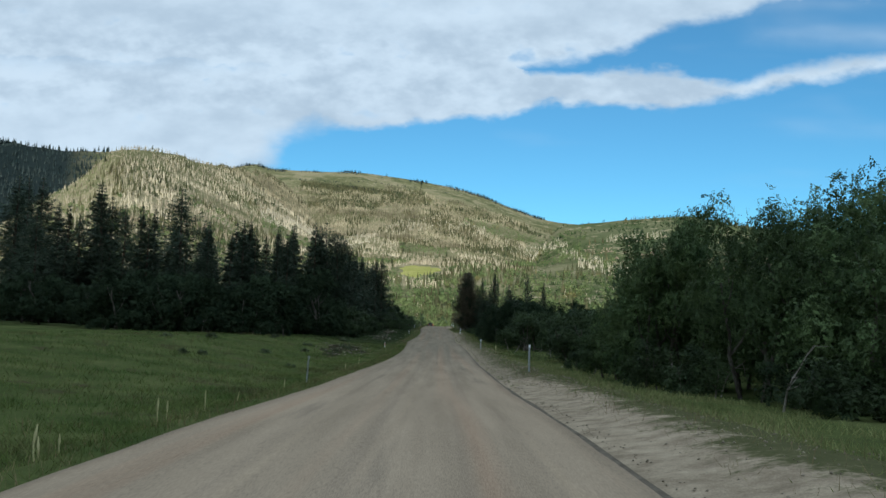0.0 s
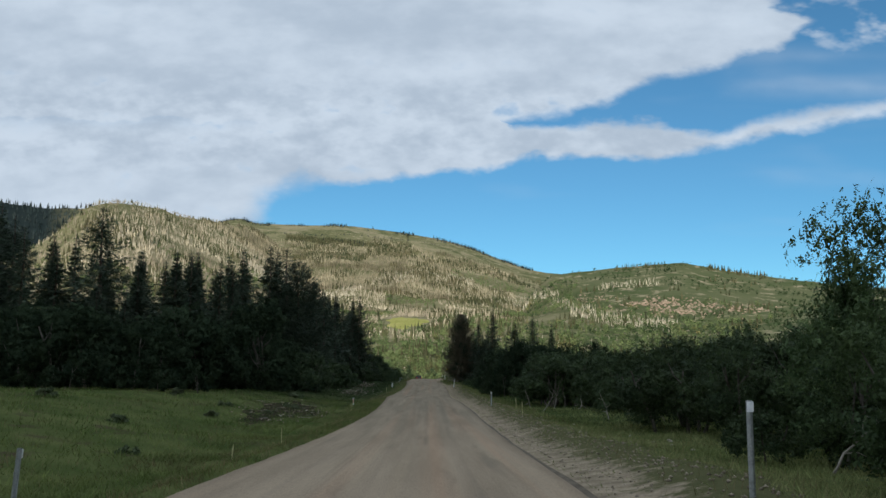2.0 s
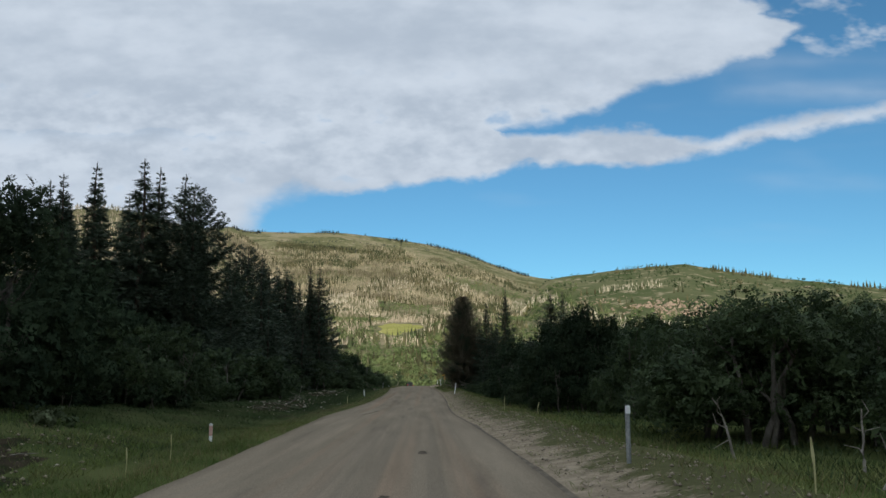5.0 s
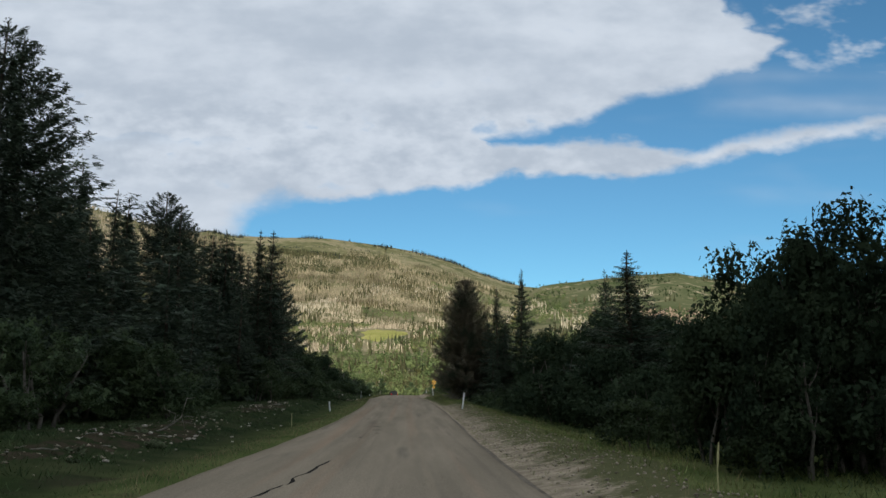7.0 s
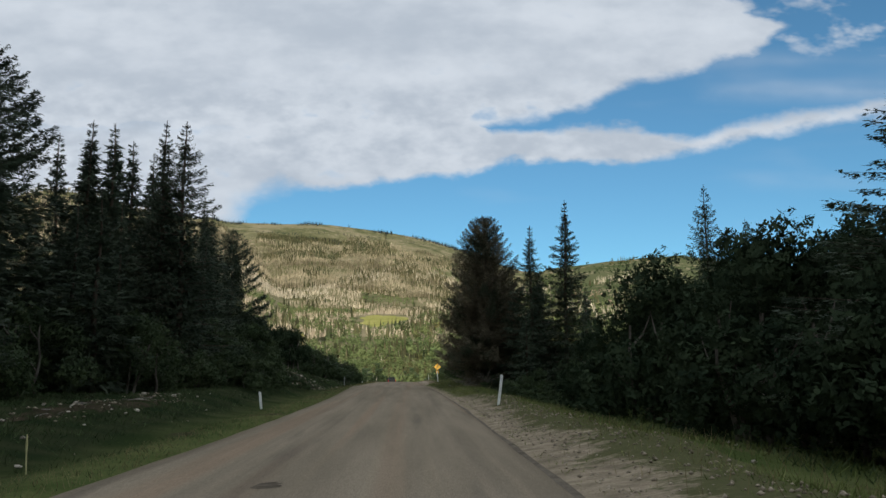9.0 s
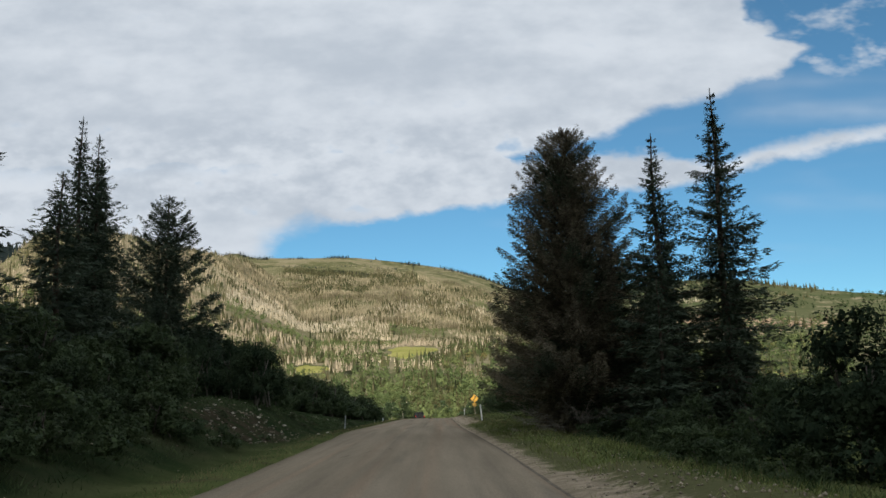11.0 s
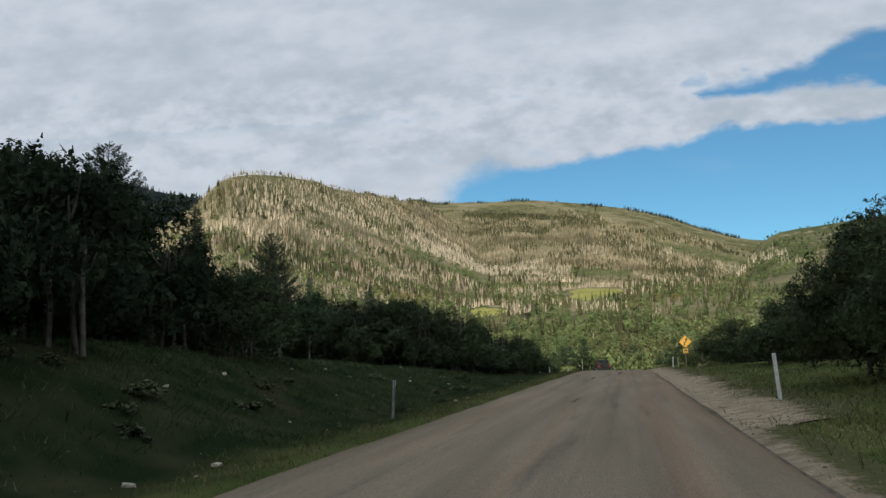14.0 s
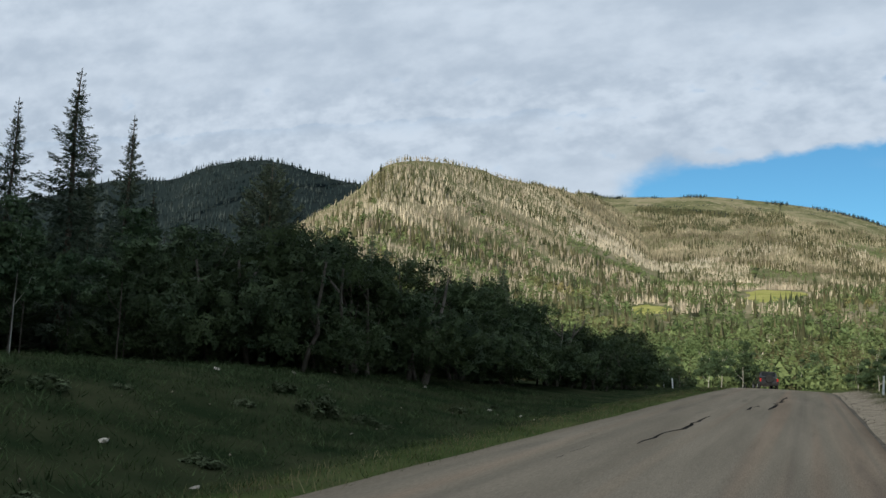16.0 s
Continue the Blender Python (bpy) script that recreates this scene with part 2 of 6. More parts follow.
def ground_material():
    """Meadow near the road; beyond the crest the cover turns to dry hill grass with green patches."""
    m = material("meadow_ground", (0.050, 0.070, 0.022), (0.108, 0.120, 0.045), 0.35, 0.95, 9.0, 0.8, third=((0.065, 0.052, 0.032), 0.45, 0.60))
    t = m.node_tree
    b = t.nodes["Principled BSDF"]
    old = b.inputs["Base Color"].links[0].from_socket
    pos = t.nodes.new("ShaderNodeNewGeometry").outputs["Position"]
    sp = t.nodes.new("ShaderNodeSeparateXYZ")
    t.links.new(pos, sp.inputs[0])
    mixes = []
    for scale, lo, hi, a, c in ((0.006, 0.40, 0.62, (0.118, 0.118, 0.058), (0.225, 0.197, 0.122)), (0.016, 0.50, 0.62, None, (0.086, 0.095, 0.044)), (0.06, 0.54, 0.70, None, (0.29, 0.245, 0.168))):
        n = t.nodes.new("ShaderNodeTexNoise")
        n.inputs["Scale"].default_value, n.inputs["Detail"].default_value, n.inputs["Roughness"].default_value = scale, 6, 0.62
        t.links.new(pos, n.inputs["Vector"])
        r = t.nodes.new("ShaderNodeMapRange")
        r.inputs[1].default_value, r.inputs[2].default_value = lo, hi
        t.links.new(n.outputs["Fac"], r.inputs[0])
        x = t.nodes.new("ShaderNodeMixRGB")
        t.links.new(r.outputs[0], x.inputs[0])
        x.inputs[2].default_value = (*c, 1)
        if a:
            x.inputs[1].default_value = (*a, 1)
        else:
            t.links.new(mixes[-1], x.inputs[1])
        mixes.append(x.outputs[0])
    # the right-hand hill is greener
    east = t.nodes.new("ShaderNodeVectorMath")
    east.operation = "DOT_PRODUCT"
    east.inputs[1].default_value = (0.99, -0.14, 0)
    t.links.new(pos, east.inputs[0])
    lush = t.nodes.new("ShaderNodeMapRange")
    lush.inputs[1].default_value, lush.inputs[2].default_value, lush.inputs[4].default_value = -60, 40, 0.72
    t.links.new(east.outputs["Value"], lush.inputs[0])
    x = t.nodes.new("ShaderNodeMixRGB")
    t.links.new(lush.outputs[0], x.inputs[0])
    t.links.new(mixes[1], x.inputs[1])
    x.inputs[2].default_value = (0.056, 0.076, 0.034, 1)
    t.links.new(x.outputs[0], t.nodes[mixes[2].node.name].inputs[1])
    far = t.nodes.new("ShaderNodeMapRange")
    far.inputs[1].default_value, far.inputs[2].default_value = 340, 520
    t.links.new(sp.outputs[1], far.inputs[0])
    x = t.nodes.new("ShaderNodeMixRGB")
    t.links.new(far.outputs[0], x.inputs[0])
    t.links.new(old, x.inputs[1])
    t.links.new(mixes[-1], x.inputs[2])
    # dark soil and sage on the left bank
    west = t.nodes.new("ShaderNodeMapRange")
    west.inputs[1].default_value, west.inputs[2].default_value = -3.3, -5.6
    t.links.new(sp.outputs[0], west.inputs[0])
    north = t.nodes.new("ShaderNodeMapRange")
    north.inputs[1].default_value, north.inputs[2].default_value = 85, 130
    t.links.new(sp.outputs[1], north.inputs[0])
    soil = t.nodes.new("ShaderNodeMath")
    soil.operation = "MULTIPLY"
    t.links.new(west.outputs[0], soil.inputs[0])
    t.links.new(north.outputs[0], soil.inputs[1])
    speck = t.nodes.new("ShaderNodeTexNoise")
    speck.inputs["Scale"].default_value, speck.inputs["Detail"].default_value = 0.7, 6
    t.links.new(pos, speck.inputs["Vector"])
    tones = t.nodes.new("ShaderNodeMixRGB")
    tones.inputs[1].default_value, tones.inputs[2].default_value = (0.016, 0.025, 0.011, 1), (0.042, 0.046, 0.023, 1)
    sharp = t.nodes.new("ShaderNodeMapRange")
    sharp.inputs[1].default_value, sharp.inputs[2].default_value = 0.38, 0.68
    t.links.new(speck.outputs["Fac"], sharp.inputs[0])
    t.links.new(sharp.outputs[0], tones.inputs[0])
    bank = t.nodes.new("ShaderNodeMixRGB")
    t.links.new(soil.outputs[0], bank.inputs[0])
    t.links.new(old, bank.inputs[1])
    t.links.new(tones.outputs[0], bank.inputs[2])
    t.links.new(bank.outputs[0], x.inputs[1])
    # forested distant mountain on the left: cloud shade is put into its dark colour
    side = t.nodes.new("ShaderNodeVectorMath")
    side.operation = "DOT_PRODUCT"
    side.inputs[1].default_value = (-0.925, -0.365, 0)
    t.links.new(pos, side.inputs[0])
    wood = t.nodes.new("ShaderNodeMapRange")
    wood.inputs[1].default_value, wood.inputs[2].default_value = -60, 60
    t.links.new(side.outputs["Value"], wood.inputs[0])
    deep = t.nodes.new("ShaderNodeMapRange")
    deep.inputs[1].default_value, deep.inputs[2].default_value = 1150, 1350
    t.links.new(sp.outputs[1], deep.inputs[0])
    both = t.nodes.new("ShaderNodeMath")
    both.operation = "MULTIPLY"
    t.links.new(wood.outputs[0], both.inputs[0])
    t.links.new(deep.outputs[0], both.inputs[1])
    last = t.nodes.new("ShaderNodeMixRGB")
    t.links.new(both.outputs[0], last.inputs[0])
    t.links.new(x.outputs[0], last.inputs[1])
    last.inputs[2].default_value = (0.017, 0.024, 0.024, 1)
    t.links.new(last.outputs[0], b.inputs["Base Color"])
    return m


def road_material():
    """Chip seal with long grey and pinkish streaks along the wheel tracks."""
    m = material("worn_asphalt", (0.205, 0.169, 0.122), (0.270, 0.222, 0.160), 0.8, 0.9, 60.0, 0.2, stretch=(1.6, 0.10, 1), third=((0.176, 0.148, 0.111), 0.9, 0.62))
    t = m.node_tree
    b = t.nodes["Principled BSDF"]
    old = b.inputs["Base Color"].links[0].from_socket
    pos = t.nodes.new("ShaderNodeNewGeometry").outputs["Position"]
    for scale, lo, hi, tint in (((1.1, 0.010, 0), 0.50, 0.66, (1.08, 0.985, 0.95)), ((2.3, 0.016, 0), 0.52, 0.68, (0.88, 0.885, 0.90)), ((3.1, 0.03, 0), 0.56, 0.70, (1.06, 1.055, 1.04))):
        mp = t.nodes.new("ShaderNodeMapping")
        mp.inputs["Scale"].default_value = scale
        mp.inputs["Location"].default_value = (scale[0] * 3.7, 0, 0)
        t.links.new(pos, mp.inputs["Vector"])
        n = t.nodes.new("ShaderNodeTexNoise")
        n.inputs["Scale"].default_value, n.inputs["Detail"].default_value = 1.0, 3
        t.links.new(mp.outputs[0], n.inputs["Vector"])
        r = t.nodes.new("ShaderNodeMapRange")
        r.interpolation_type = "SMOOTHSTEP"
        r.inputs[1].default_value, r.inputs[2].default_value = lo, hi
        t.links.new(n.outputs["Fac"], r.inputs[0])
        x = t.nodes.new("ShaderNodeMixRGB")
        x.blend_type = "MULTIPLY"
        x.inputs[2].default_value = (*tint, 1)
        t.links.new(r.outputs[0], x.inputs[0])
        t.links.new(old, x.inputs[1])
        old = x.outputs[0]
    # pinker seal at the start of the stretch, brightened to stand in for stronger light
    sp = t.nodes.new("ShaderNodeSeparateXYZ")
    t.links.new(pos, sp.inputs[0])
    start_light = t.nodes.new("ShaderNodeMapRange")
    start_light.inputs[1].default_value, start_light.inputs[2].default_value, start_light.inputs[3].default_value, start_light.inputs[4].default_value = 25, 85, 1.0, 0.0
    t.links.new(sp.outputs[1], start_light.inputs[0])
    x = t.nodes.new("ShaderNodeMixRGB")
    x.blend_type = "MULTIPLY"
    x.inputs[2].default_value = (1.42, 1.34, 1.30, 1)
    t.links.new(start_light.outputs[0], x.inputs[0])
    t.links.new(old, x.inputs[1])
    old = x.outputs[0]
    t.links.new(old, b.inputs["Base Color"])
    return m


def shoulder_material(name, dark, light, reach, weeds):
    """Loose gravel that gives way to weeds and thin grass towards the outer border, and in patches."""
    m = material(name, dark, light, 2.2, 0.95, 34.0, 0.5)
    t = m.node_tree
    b = t.nodes["Principled BSDF"]
    old = b.inputs["Base Color"].links[0].from_socket
    uv = t.nodes.new("ShaderNodeUVMap")
    uv.uv_map = "across"
    sp = t.nodes.new("ShaderNodeSeparateXYZ")
    t.links.new(uv.outputs[0], sp.inputs[0])
    pos = t.nodes.new("ShaderNodeNewGeometry").outputs["Position"]
    total = sp.outputs[0]
    for scale, amount in ((0.45, 0.60), (1.9, 0.60), (9.0, 0.45)):
        n = t.nodes.new("ShaderNodeTexNoise")
        n.inputs["Scale"].default_value, n.inputs["Detail"].default_value = scale, 4
        t.links.new(pos, n.inputs["Vector"])
        f = t.nodes.new("ShaderNodeMath")
        f.operation = "MULTIPLY_ADD"
        f.inputs[1].default_value = amount
        t.links.new(n.outputs["Fac"], f.inputs[0])
        t.links.new(total, f.inputs[2])
        total = f.outputs[0]
    edge = t.nodes.new("ShaderNodeMapRange")
    edge.interpolation_type = "SMOOTHSTEP"
    edge.inputs[1].default_value, edge.inputs[2].default_value = reach + 0.86 - weeds, reach + 1.10 - weeds
    t.links.new(total, edge.inputs[0])
    green = t.nodes.new("ShaderNodeMixRGB")
    green.inputs[1].default_value, green.inputs[2].default_value = (0.060, 0.068, 0.028, 1), (0.125, 0.118, 0.060, 1)
    n = t.nodes.new("ShaderNodeTexNoise")
    n.inputs["Scale"].default_value, n.inputs["Detail"].default_value = 5.0, 5
    t.links.new(pos, n.inputs["Vector"])
    t.links.new(n.outputs["Fac"], green.inputs[0])
    x = t.nodes.new("ShaderNodeMixRGB")
    t.links.new(edge.outputs[0], x.inputs[0])
    t.links.new(old, x.inputs[1])
    t.links.new(green.outputs[0], x.inputs[2])
    t.links.new(x.outputs[0], b.inputs["Base Color"])
    return m


M_GROUND = ground_material()
M_ROAD = road_material()
M_EDGE = material("crumbling_asphalt", (0.105, 0.088, 0.068), (0.185, 0.155, 0.118), 2.0, 0.95, 30.0, 0.6)
M_GRAVEL = shoulder_material("pale_gravel", (0.235, 0.185, 0.128), (0.410, 0.330, 0.232), 0.40, 0.10)
M_SHOULDER = shoulder_material("weedy_gravel", (0.180, 0.144, 0.100), (0.350, 0.285, 0.200), 0.50, 0.30)
M_SOIL = material("bare_earth", (0.026, 0.023, 0.015), (0.062, 0.049, 0.032), 2.2, 0.95, 14.0, 0.9, third=((0.024, 0.032, 0.014), 1.3, 0.46))
M_STONE = material("pale_stone", (0.24, 0.21, 0.17), (0.44, 0.39, 0.32), 5.0, 0.9, 30.0, 0.4, island=0.3, obj=0.25)
M_PEBBLE = material("gravel_stone", (0.18, 0.148, 0.108), (0.33, 0.275, 0.205), 5.0, 0.9, 30.0, 0.4, island=0.35)
M_SEAL = material("crack_sealant", (0.016, 0.015, 0.013), (0.036, 0.032, 0.028), 6.0, 0.95)
M_PATCH = material("worn_asphalt_patch", (0.075, 0.062, 0.048), (0.150, 0.125, 0.092), 5.0, 0.95, 30.0, 0.4)
M_GRASS = material("roadside_grass", (0.064, 0.096, 0.026), (0.150, 0.162, 0.056), 0.35, 0.8, island=0.35, third=((0.120, 0.100, 0.050), 0.3, 0.58), through_light=0.2)
M_MEADOW = material("meadow_grass", (0.070, 0.112, 0.030), (0.160, 0.185, 0.062), 0.2, 0.8, island=0.3, third=((0.110, 0.098, 0.046), 0.22, 0.55), through_light=0.25)
M_SHRUB = material("meadow_shrub_leaves", (0.055, 0.084, 0.032), (0.115, 0.145, 0.062), 0.9, 0.8, island=0.3, obj=0.2)
M_STALK = material("mullein_spikes", (0.34, 0.31, 0.15), (0.50, 0.46, 0.25), 6.0, 0.85)
M_SAGE = material("sage_leaves", (0.060, 0.078, 0.040), (0.120, 0.135, 0.078), 0.6, 0.85, island=0.35, obj=0.25)
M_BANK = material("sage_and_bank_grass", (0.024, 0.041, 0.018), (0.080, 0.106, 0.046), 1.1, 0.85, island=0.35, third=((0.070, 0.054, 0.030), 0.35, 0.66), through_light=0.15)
M_FIELD = material("sunlit_field_grass", (0.23, 0.235, 0.065), (0.32, 0.30, 0.105), 0.06, 0.95, 0.6, 0.3)
M_VERGE = material("tall_verge_grass", (0.115, 0.150, 0.048), (0.245, 0.245, 0.105), 0.35, 0.8, island=0.35, through_light=0.2)
M_STRAW = material("dry_grass", (0.120, 0.088, 0.046), (0.26, 0.215, 0.118), 0.6, 0.85, island=0.3)
M_NEEDLE = material("fir_needles", (0.032, 0.048, 0.032), (0.078, 0.098, 0.062), 1.2, 0.7, island=0.3, obj=0.18, third=((0.060, 0.047, 0.029), 0.9, 0.64), through_light=0.15, gaps=(0.055, 0.62))
M_BROWN_NEEDLE = material("rusty_fir_needles", (0.098, 0.090, 0.064), (0.215, 0.180, 0.122), 1.0, 0.75, island=0.3, third=((0.058, 0.074, 0.047), 0.6, 0.50), through_light=0.25, gaps=(0.055, 0.62))
M_BARK = material("conifer_bark", (0.055, 0.042, 0.032), (0.13, 0.10, 0.08), 6.0, 0.95, 30.0, 0.8, stretch=(1, 1, 0.3))
M_PALEBARK = material("pale_bark", (0.20, 0.19, 0.165), (0.42, 0.40, 0.35), 4.0, 0.9, 20.0, 0.4, stretch=(1, 1, 0.6))
M_OAKBARK = material("oak_bark", (0.05, 0.043, 0.035), (0.14, 0.125, 0.105), 4.0, 0.95, 20.0, 0.5, stretch=(1, 1, 0.5))
M_DEADWOOD = material("dead_wood", (0.13, 0.115, 0.095), (0.30, 0.27, 0.23), 4.0, 0.95, 20.0, 0.4)
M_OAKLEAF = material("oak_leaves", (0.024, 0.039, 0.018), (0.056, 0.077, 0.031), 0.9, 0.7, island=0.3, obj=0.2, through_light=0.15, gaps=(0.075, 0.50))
# brightened copy of the oak leaves: stronger light is put into the colour
M_OAKLIT = material("lit_oak_leaves", (0.032, 0.054, 0.022), (0.084, 0.118, 0.045), 0.9, 0.7, island=0.35, obj=0.25, through_light=0.18, gaps=(0.075, 0.50))
# darkened copy of the oak leaves: deep thicket shade is put into the colour
M_OAKSHADE = material("shaded_oak_leaves", (0.018, 0.028, 0.017), (0.039, 0.054, 0.028), 0.9, 0.75, island=0.25, obj=0.2, through_light=0.1, gaps=(0.10, 0.54))
M_ASPENLEAF = material("aspen_leaves", (0.032, 0.056, 0.026), (0.070, 0.100, 0.046), 0.8, 0.6, island=0.3, obj=0.2, through_light=0.2, gaps=(0.085, 0.52))
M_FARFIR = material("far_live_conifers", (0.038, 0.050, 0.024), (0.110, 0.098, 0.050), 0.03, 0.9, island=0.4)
M_FARDEAD = material("far_dead_conifers", (0.175, 0.145, 0.100), (0.46, 0.405, 0.30), 0.012, 0.95, island=0.35)
M_FARLEAF = material("far_aspens", (0.062, 0.094, 0.038), (0.140, 0.168, 0.070), 0.03, 0.9, island=0.3, third=((0.175, 0.145, 0.062), 0.02, 0.60), gaps=(0.42, 0.70))
M_PALEDEAD = material("pale_dead_aspens", (0.30, 0.27, 0.205), (0.48, 0.435, 0.335), 0.02, 0.95, island=0.3)
M_FARBROWN = material("far_brown_conifers", (0.100, 0.090, 0.056), (0.330, 0.290, 0.200), 0.012, 0.95, island=0.4)
M_FARSCRUB = material("far_scrub", (0.024, 0.043, 0.019), (0.058, 0.082, 0.036), 0.03, 0.9, island=0.35)
M_ROCK = material("pinkish_rock", (0.22, 0.165, 0.118), (0.35, 0.268, 0.195), 0.3, 0.95, 2.0, 0.4, island=0.25)
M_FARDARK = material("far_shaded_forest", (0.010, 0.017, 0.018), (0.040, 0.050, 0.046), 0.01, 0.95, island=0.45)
M_STEEL = material("galvanised_steel", (0.26, 0.27, 0.27), (0.42, 0.43, 0.43), 8.0, 0.5, 40.0, metal=0.6)
M_WHITEPAINT = material("white_post_plastic", (0.52, 0.52, 0.49), (0.74, 0.74, 0.71), 6.0, 0.6, 30.0)
M_REFLECT = material("white_reflector", (0.70, 0.71, 0.72), (0.85, 0.86, 0.86), 20.0, 0.3)
M_RED = material("faded_red_band", (0.46, 0.26, 0.21), (0.58, 0.38, 0.32), 9.0, 0.6)
M_YELLOW = material("sign_yellow", (0.90, 0.44, 0.02), (0.96, 0.54, 0.04), 4.0, 0.45)
M_BLACK = material("sign_black", (0.012, 0.012, 0.012), (0.03, 0.03, 0.03), 9.0, 0.5)
M_WOOD = material("weathered_post_wood", (0.14, 0.11, 0.08), (0.26, 0.22, 0.17), 5.0, 0.9, 30.0, 0.4, stretch=(1, 1, 0.2))
M_CARPAINT = material("dark_car_paint", (0.010, 0.011, 0.013), (0.022, 0.023, 0.026), 3.0, 0.25)
M_GLASS = material("dark_car_glass", (0.01, 0.012, 0.014), (0.02, 0.024, 0.028), 3.0, 0.08)
M_TYRE = material("tyre_rubber", (0.015, 0.015, 0.015), (0.035, 0.035, 0.034), 8.0, 0.9)
M_LAMP = material("red_lamp_lens", (0.25, 0.01, 0.01), (0.40, 0.02, 0.02), 8.0, 0.2)


# ---- shape of the land ----
def spline(points):
    px, pz = np.array([p[0] for p in points], float), np.array([p[1] for p in points], float)

    def at(v):
        v = np.asarray(v, float)
        i = np.clip(np.searchsorted(px, v) - 1, 0, len(px) - 2)
        h = px[i + 1] - px[i]
        s = np.clip((v - px[i]) / h, 0, 1)
        slope = np.gradient(pz, px)
        return (pz[i] * (1 + 2 * s) * (1 - s) ** 2 + slope[i] * h * s * (1 - s) ** 2 + pz[i + 1] * s * s * (3 - 2 * s) - slope[i + 1] * h * s * s * (1 - s))
    return at


def sm(v, a, b):
    s = np.clip((np.asarray(v, float) - a) / (b - a), 0, 1)
    return s * s * (3 - 2 * s)


def waves(x, y, size, seed):
    """Soft rolling noise from a few crossed waves, about -1 to 1."""
    r = np.random.RandomState(seed)
    out = 0
    for k in range(7):
        a, f, p = r.uniform(0, 2 * np.pi), r.uniform(0.6, 1.7) * 2 * np.pi / size, r.uniform(0, 6.28)
        out = out + np.sin((np.cos(a) * x + np.sin(a) * y) * f + p + 0.6 * np.sin((np.sin(a) * x - np.cos(a) * y) * f * 0.7))
    return out / 4.0


road_z = spline([(-400, 2.5), (-60, 1.1), (0, 0.34), (15, 0.18), (29, -0.15), (43, -0.36), (58, -0.57), (72, -0.66), (85, -0.62), (103, -0.44), (117, -0.36), (131, -0.31), (150, -0.10),
                 (168, 0.20), (181, 0.43), (195, 0.70), (211, 0.93), (227, 1.06), (240, 1.18), (260, 1.37), (285, 1.52), (300, 1.48), (320, 1.10), (345, 0.30), (380, -1.4), (420, -3.5), (520, -2.0)])
HALF = 3.08                                            # half the road's width
left_rise = spline([(-60, 0.7), (0, 0.7), (40, 0.9), (80, 1.2), (104, 0.75), (125, 0.45), (150, 0.35), (166, 0.5), (178, 0.75), (200, 1.75), (215, 1.9), (240, 1.35), (260, 0.7), (280, 0.0), (310, -0.4), (360, 0.0), (420, 0.5)])
left_run = spline([(-60, 24), (40, 22), (80, 14), (110, 8), (130, 5), (210, 5), (240, 8), (300, 8), (420, 12)])
left_ditch = spline([(-60, 0.7), (45, 0.7), (80, 0.45), (110, 0.25), (260, 0.2), (420, 0.2)])
right_rise = spline([(-60, -0.3), (40, -0.2), (80, -0.1), (140, -0.2), (175, -0.8), (195, -0.5), (215, 0.4), (240, 1.0), (265, 0.8), (300, 0.3), (420, 0.0)])


road_sway = spline([(-60, 0.0), (0, 0.05), (20, 0.10), (40, 0.20), (70, 0.50), (86, 0.60), (105, 0.35), (119, 0.02), (131, 0.12), (145, 0.34), (184, 0.34), (200, 0.02), (212, -0.24), (225, -0.25), (250, -0.2), (300, -0.1)])


def road_x(y):
    """The road's middle: swayed to fit the camera's view, bending left behind the crest."""
    y = np.asarray(y, float)
    d = np.maximum(y - 292, 0)
    return road_sway(np.clip(y, -60, 300)) - np.minimum(d * d / 420, d * 0.35)


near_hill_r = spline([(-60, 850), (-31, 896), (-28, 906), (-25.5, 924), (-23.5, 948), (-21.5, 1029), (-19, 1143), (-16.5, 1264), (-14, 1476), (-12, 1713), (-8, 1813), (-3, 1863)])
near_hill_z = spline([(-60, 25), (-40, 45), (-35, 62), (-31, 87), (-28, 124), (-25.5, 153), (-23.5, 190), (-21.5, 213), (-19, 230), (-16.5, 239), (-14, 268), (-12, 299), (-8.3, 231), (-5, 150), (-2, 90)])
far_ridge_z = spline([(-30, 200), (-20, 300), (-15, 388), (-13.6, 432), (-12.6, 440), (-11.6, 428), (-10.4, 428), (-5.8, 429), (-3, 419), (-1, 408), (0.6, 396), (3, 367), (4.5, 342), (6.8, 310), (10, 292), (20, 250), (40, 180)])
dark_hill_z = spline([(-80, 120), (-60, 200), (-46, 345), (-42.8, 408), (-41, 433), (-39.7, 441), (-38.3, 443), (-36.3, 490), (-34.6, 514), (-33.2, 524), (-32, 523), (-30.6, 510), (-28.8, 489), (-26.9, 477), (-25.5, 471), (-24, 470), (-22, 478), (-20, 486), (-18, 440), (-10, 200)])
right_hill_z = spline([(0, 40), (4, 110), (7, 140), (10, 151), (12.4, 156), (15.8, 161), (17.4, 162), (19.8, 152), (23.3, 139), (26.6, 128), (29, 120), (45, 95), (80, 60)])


slope_z = spline([(0, -2), (255, -2.5), (330, 0), (400, 5), (500, 14.5), (600, 27), (650, 37), (760, 54), (850, 66), (1000, 80), (1400, 95)])


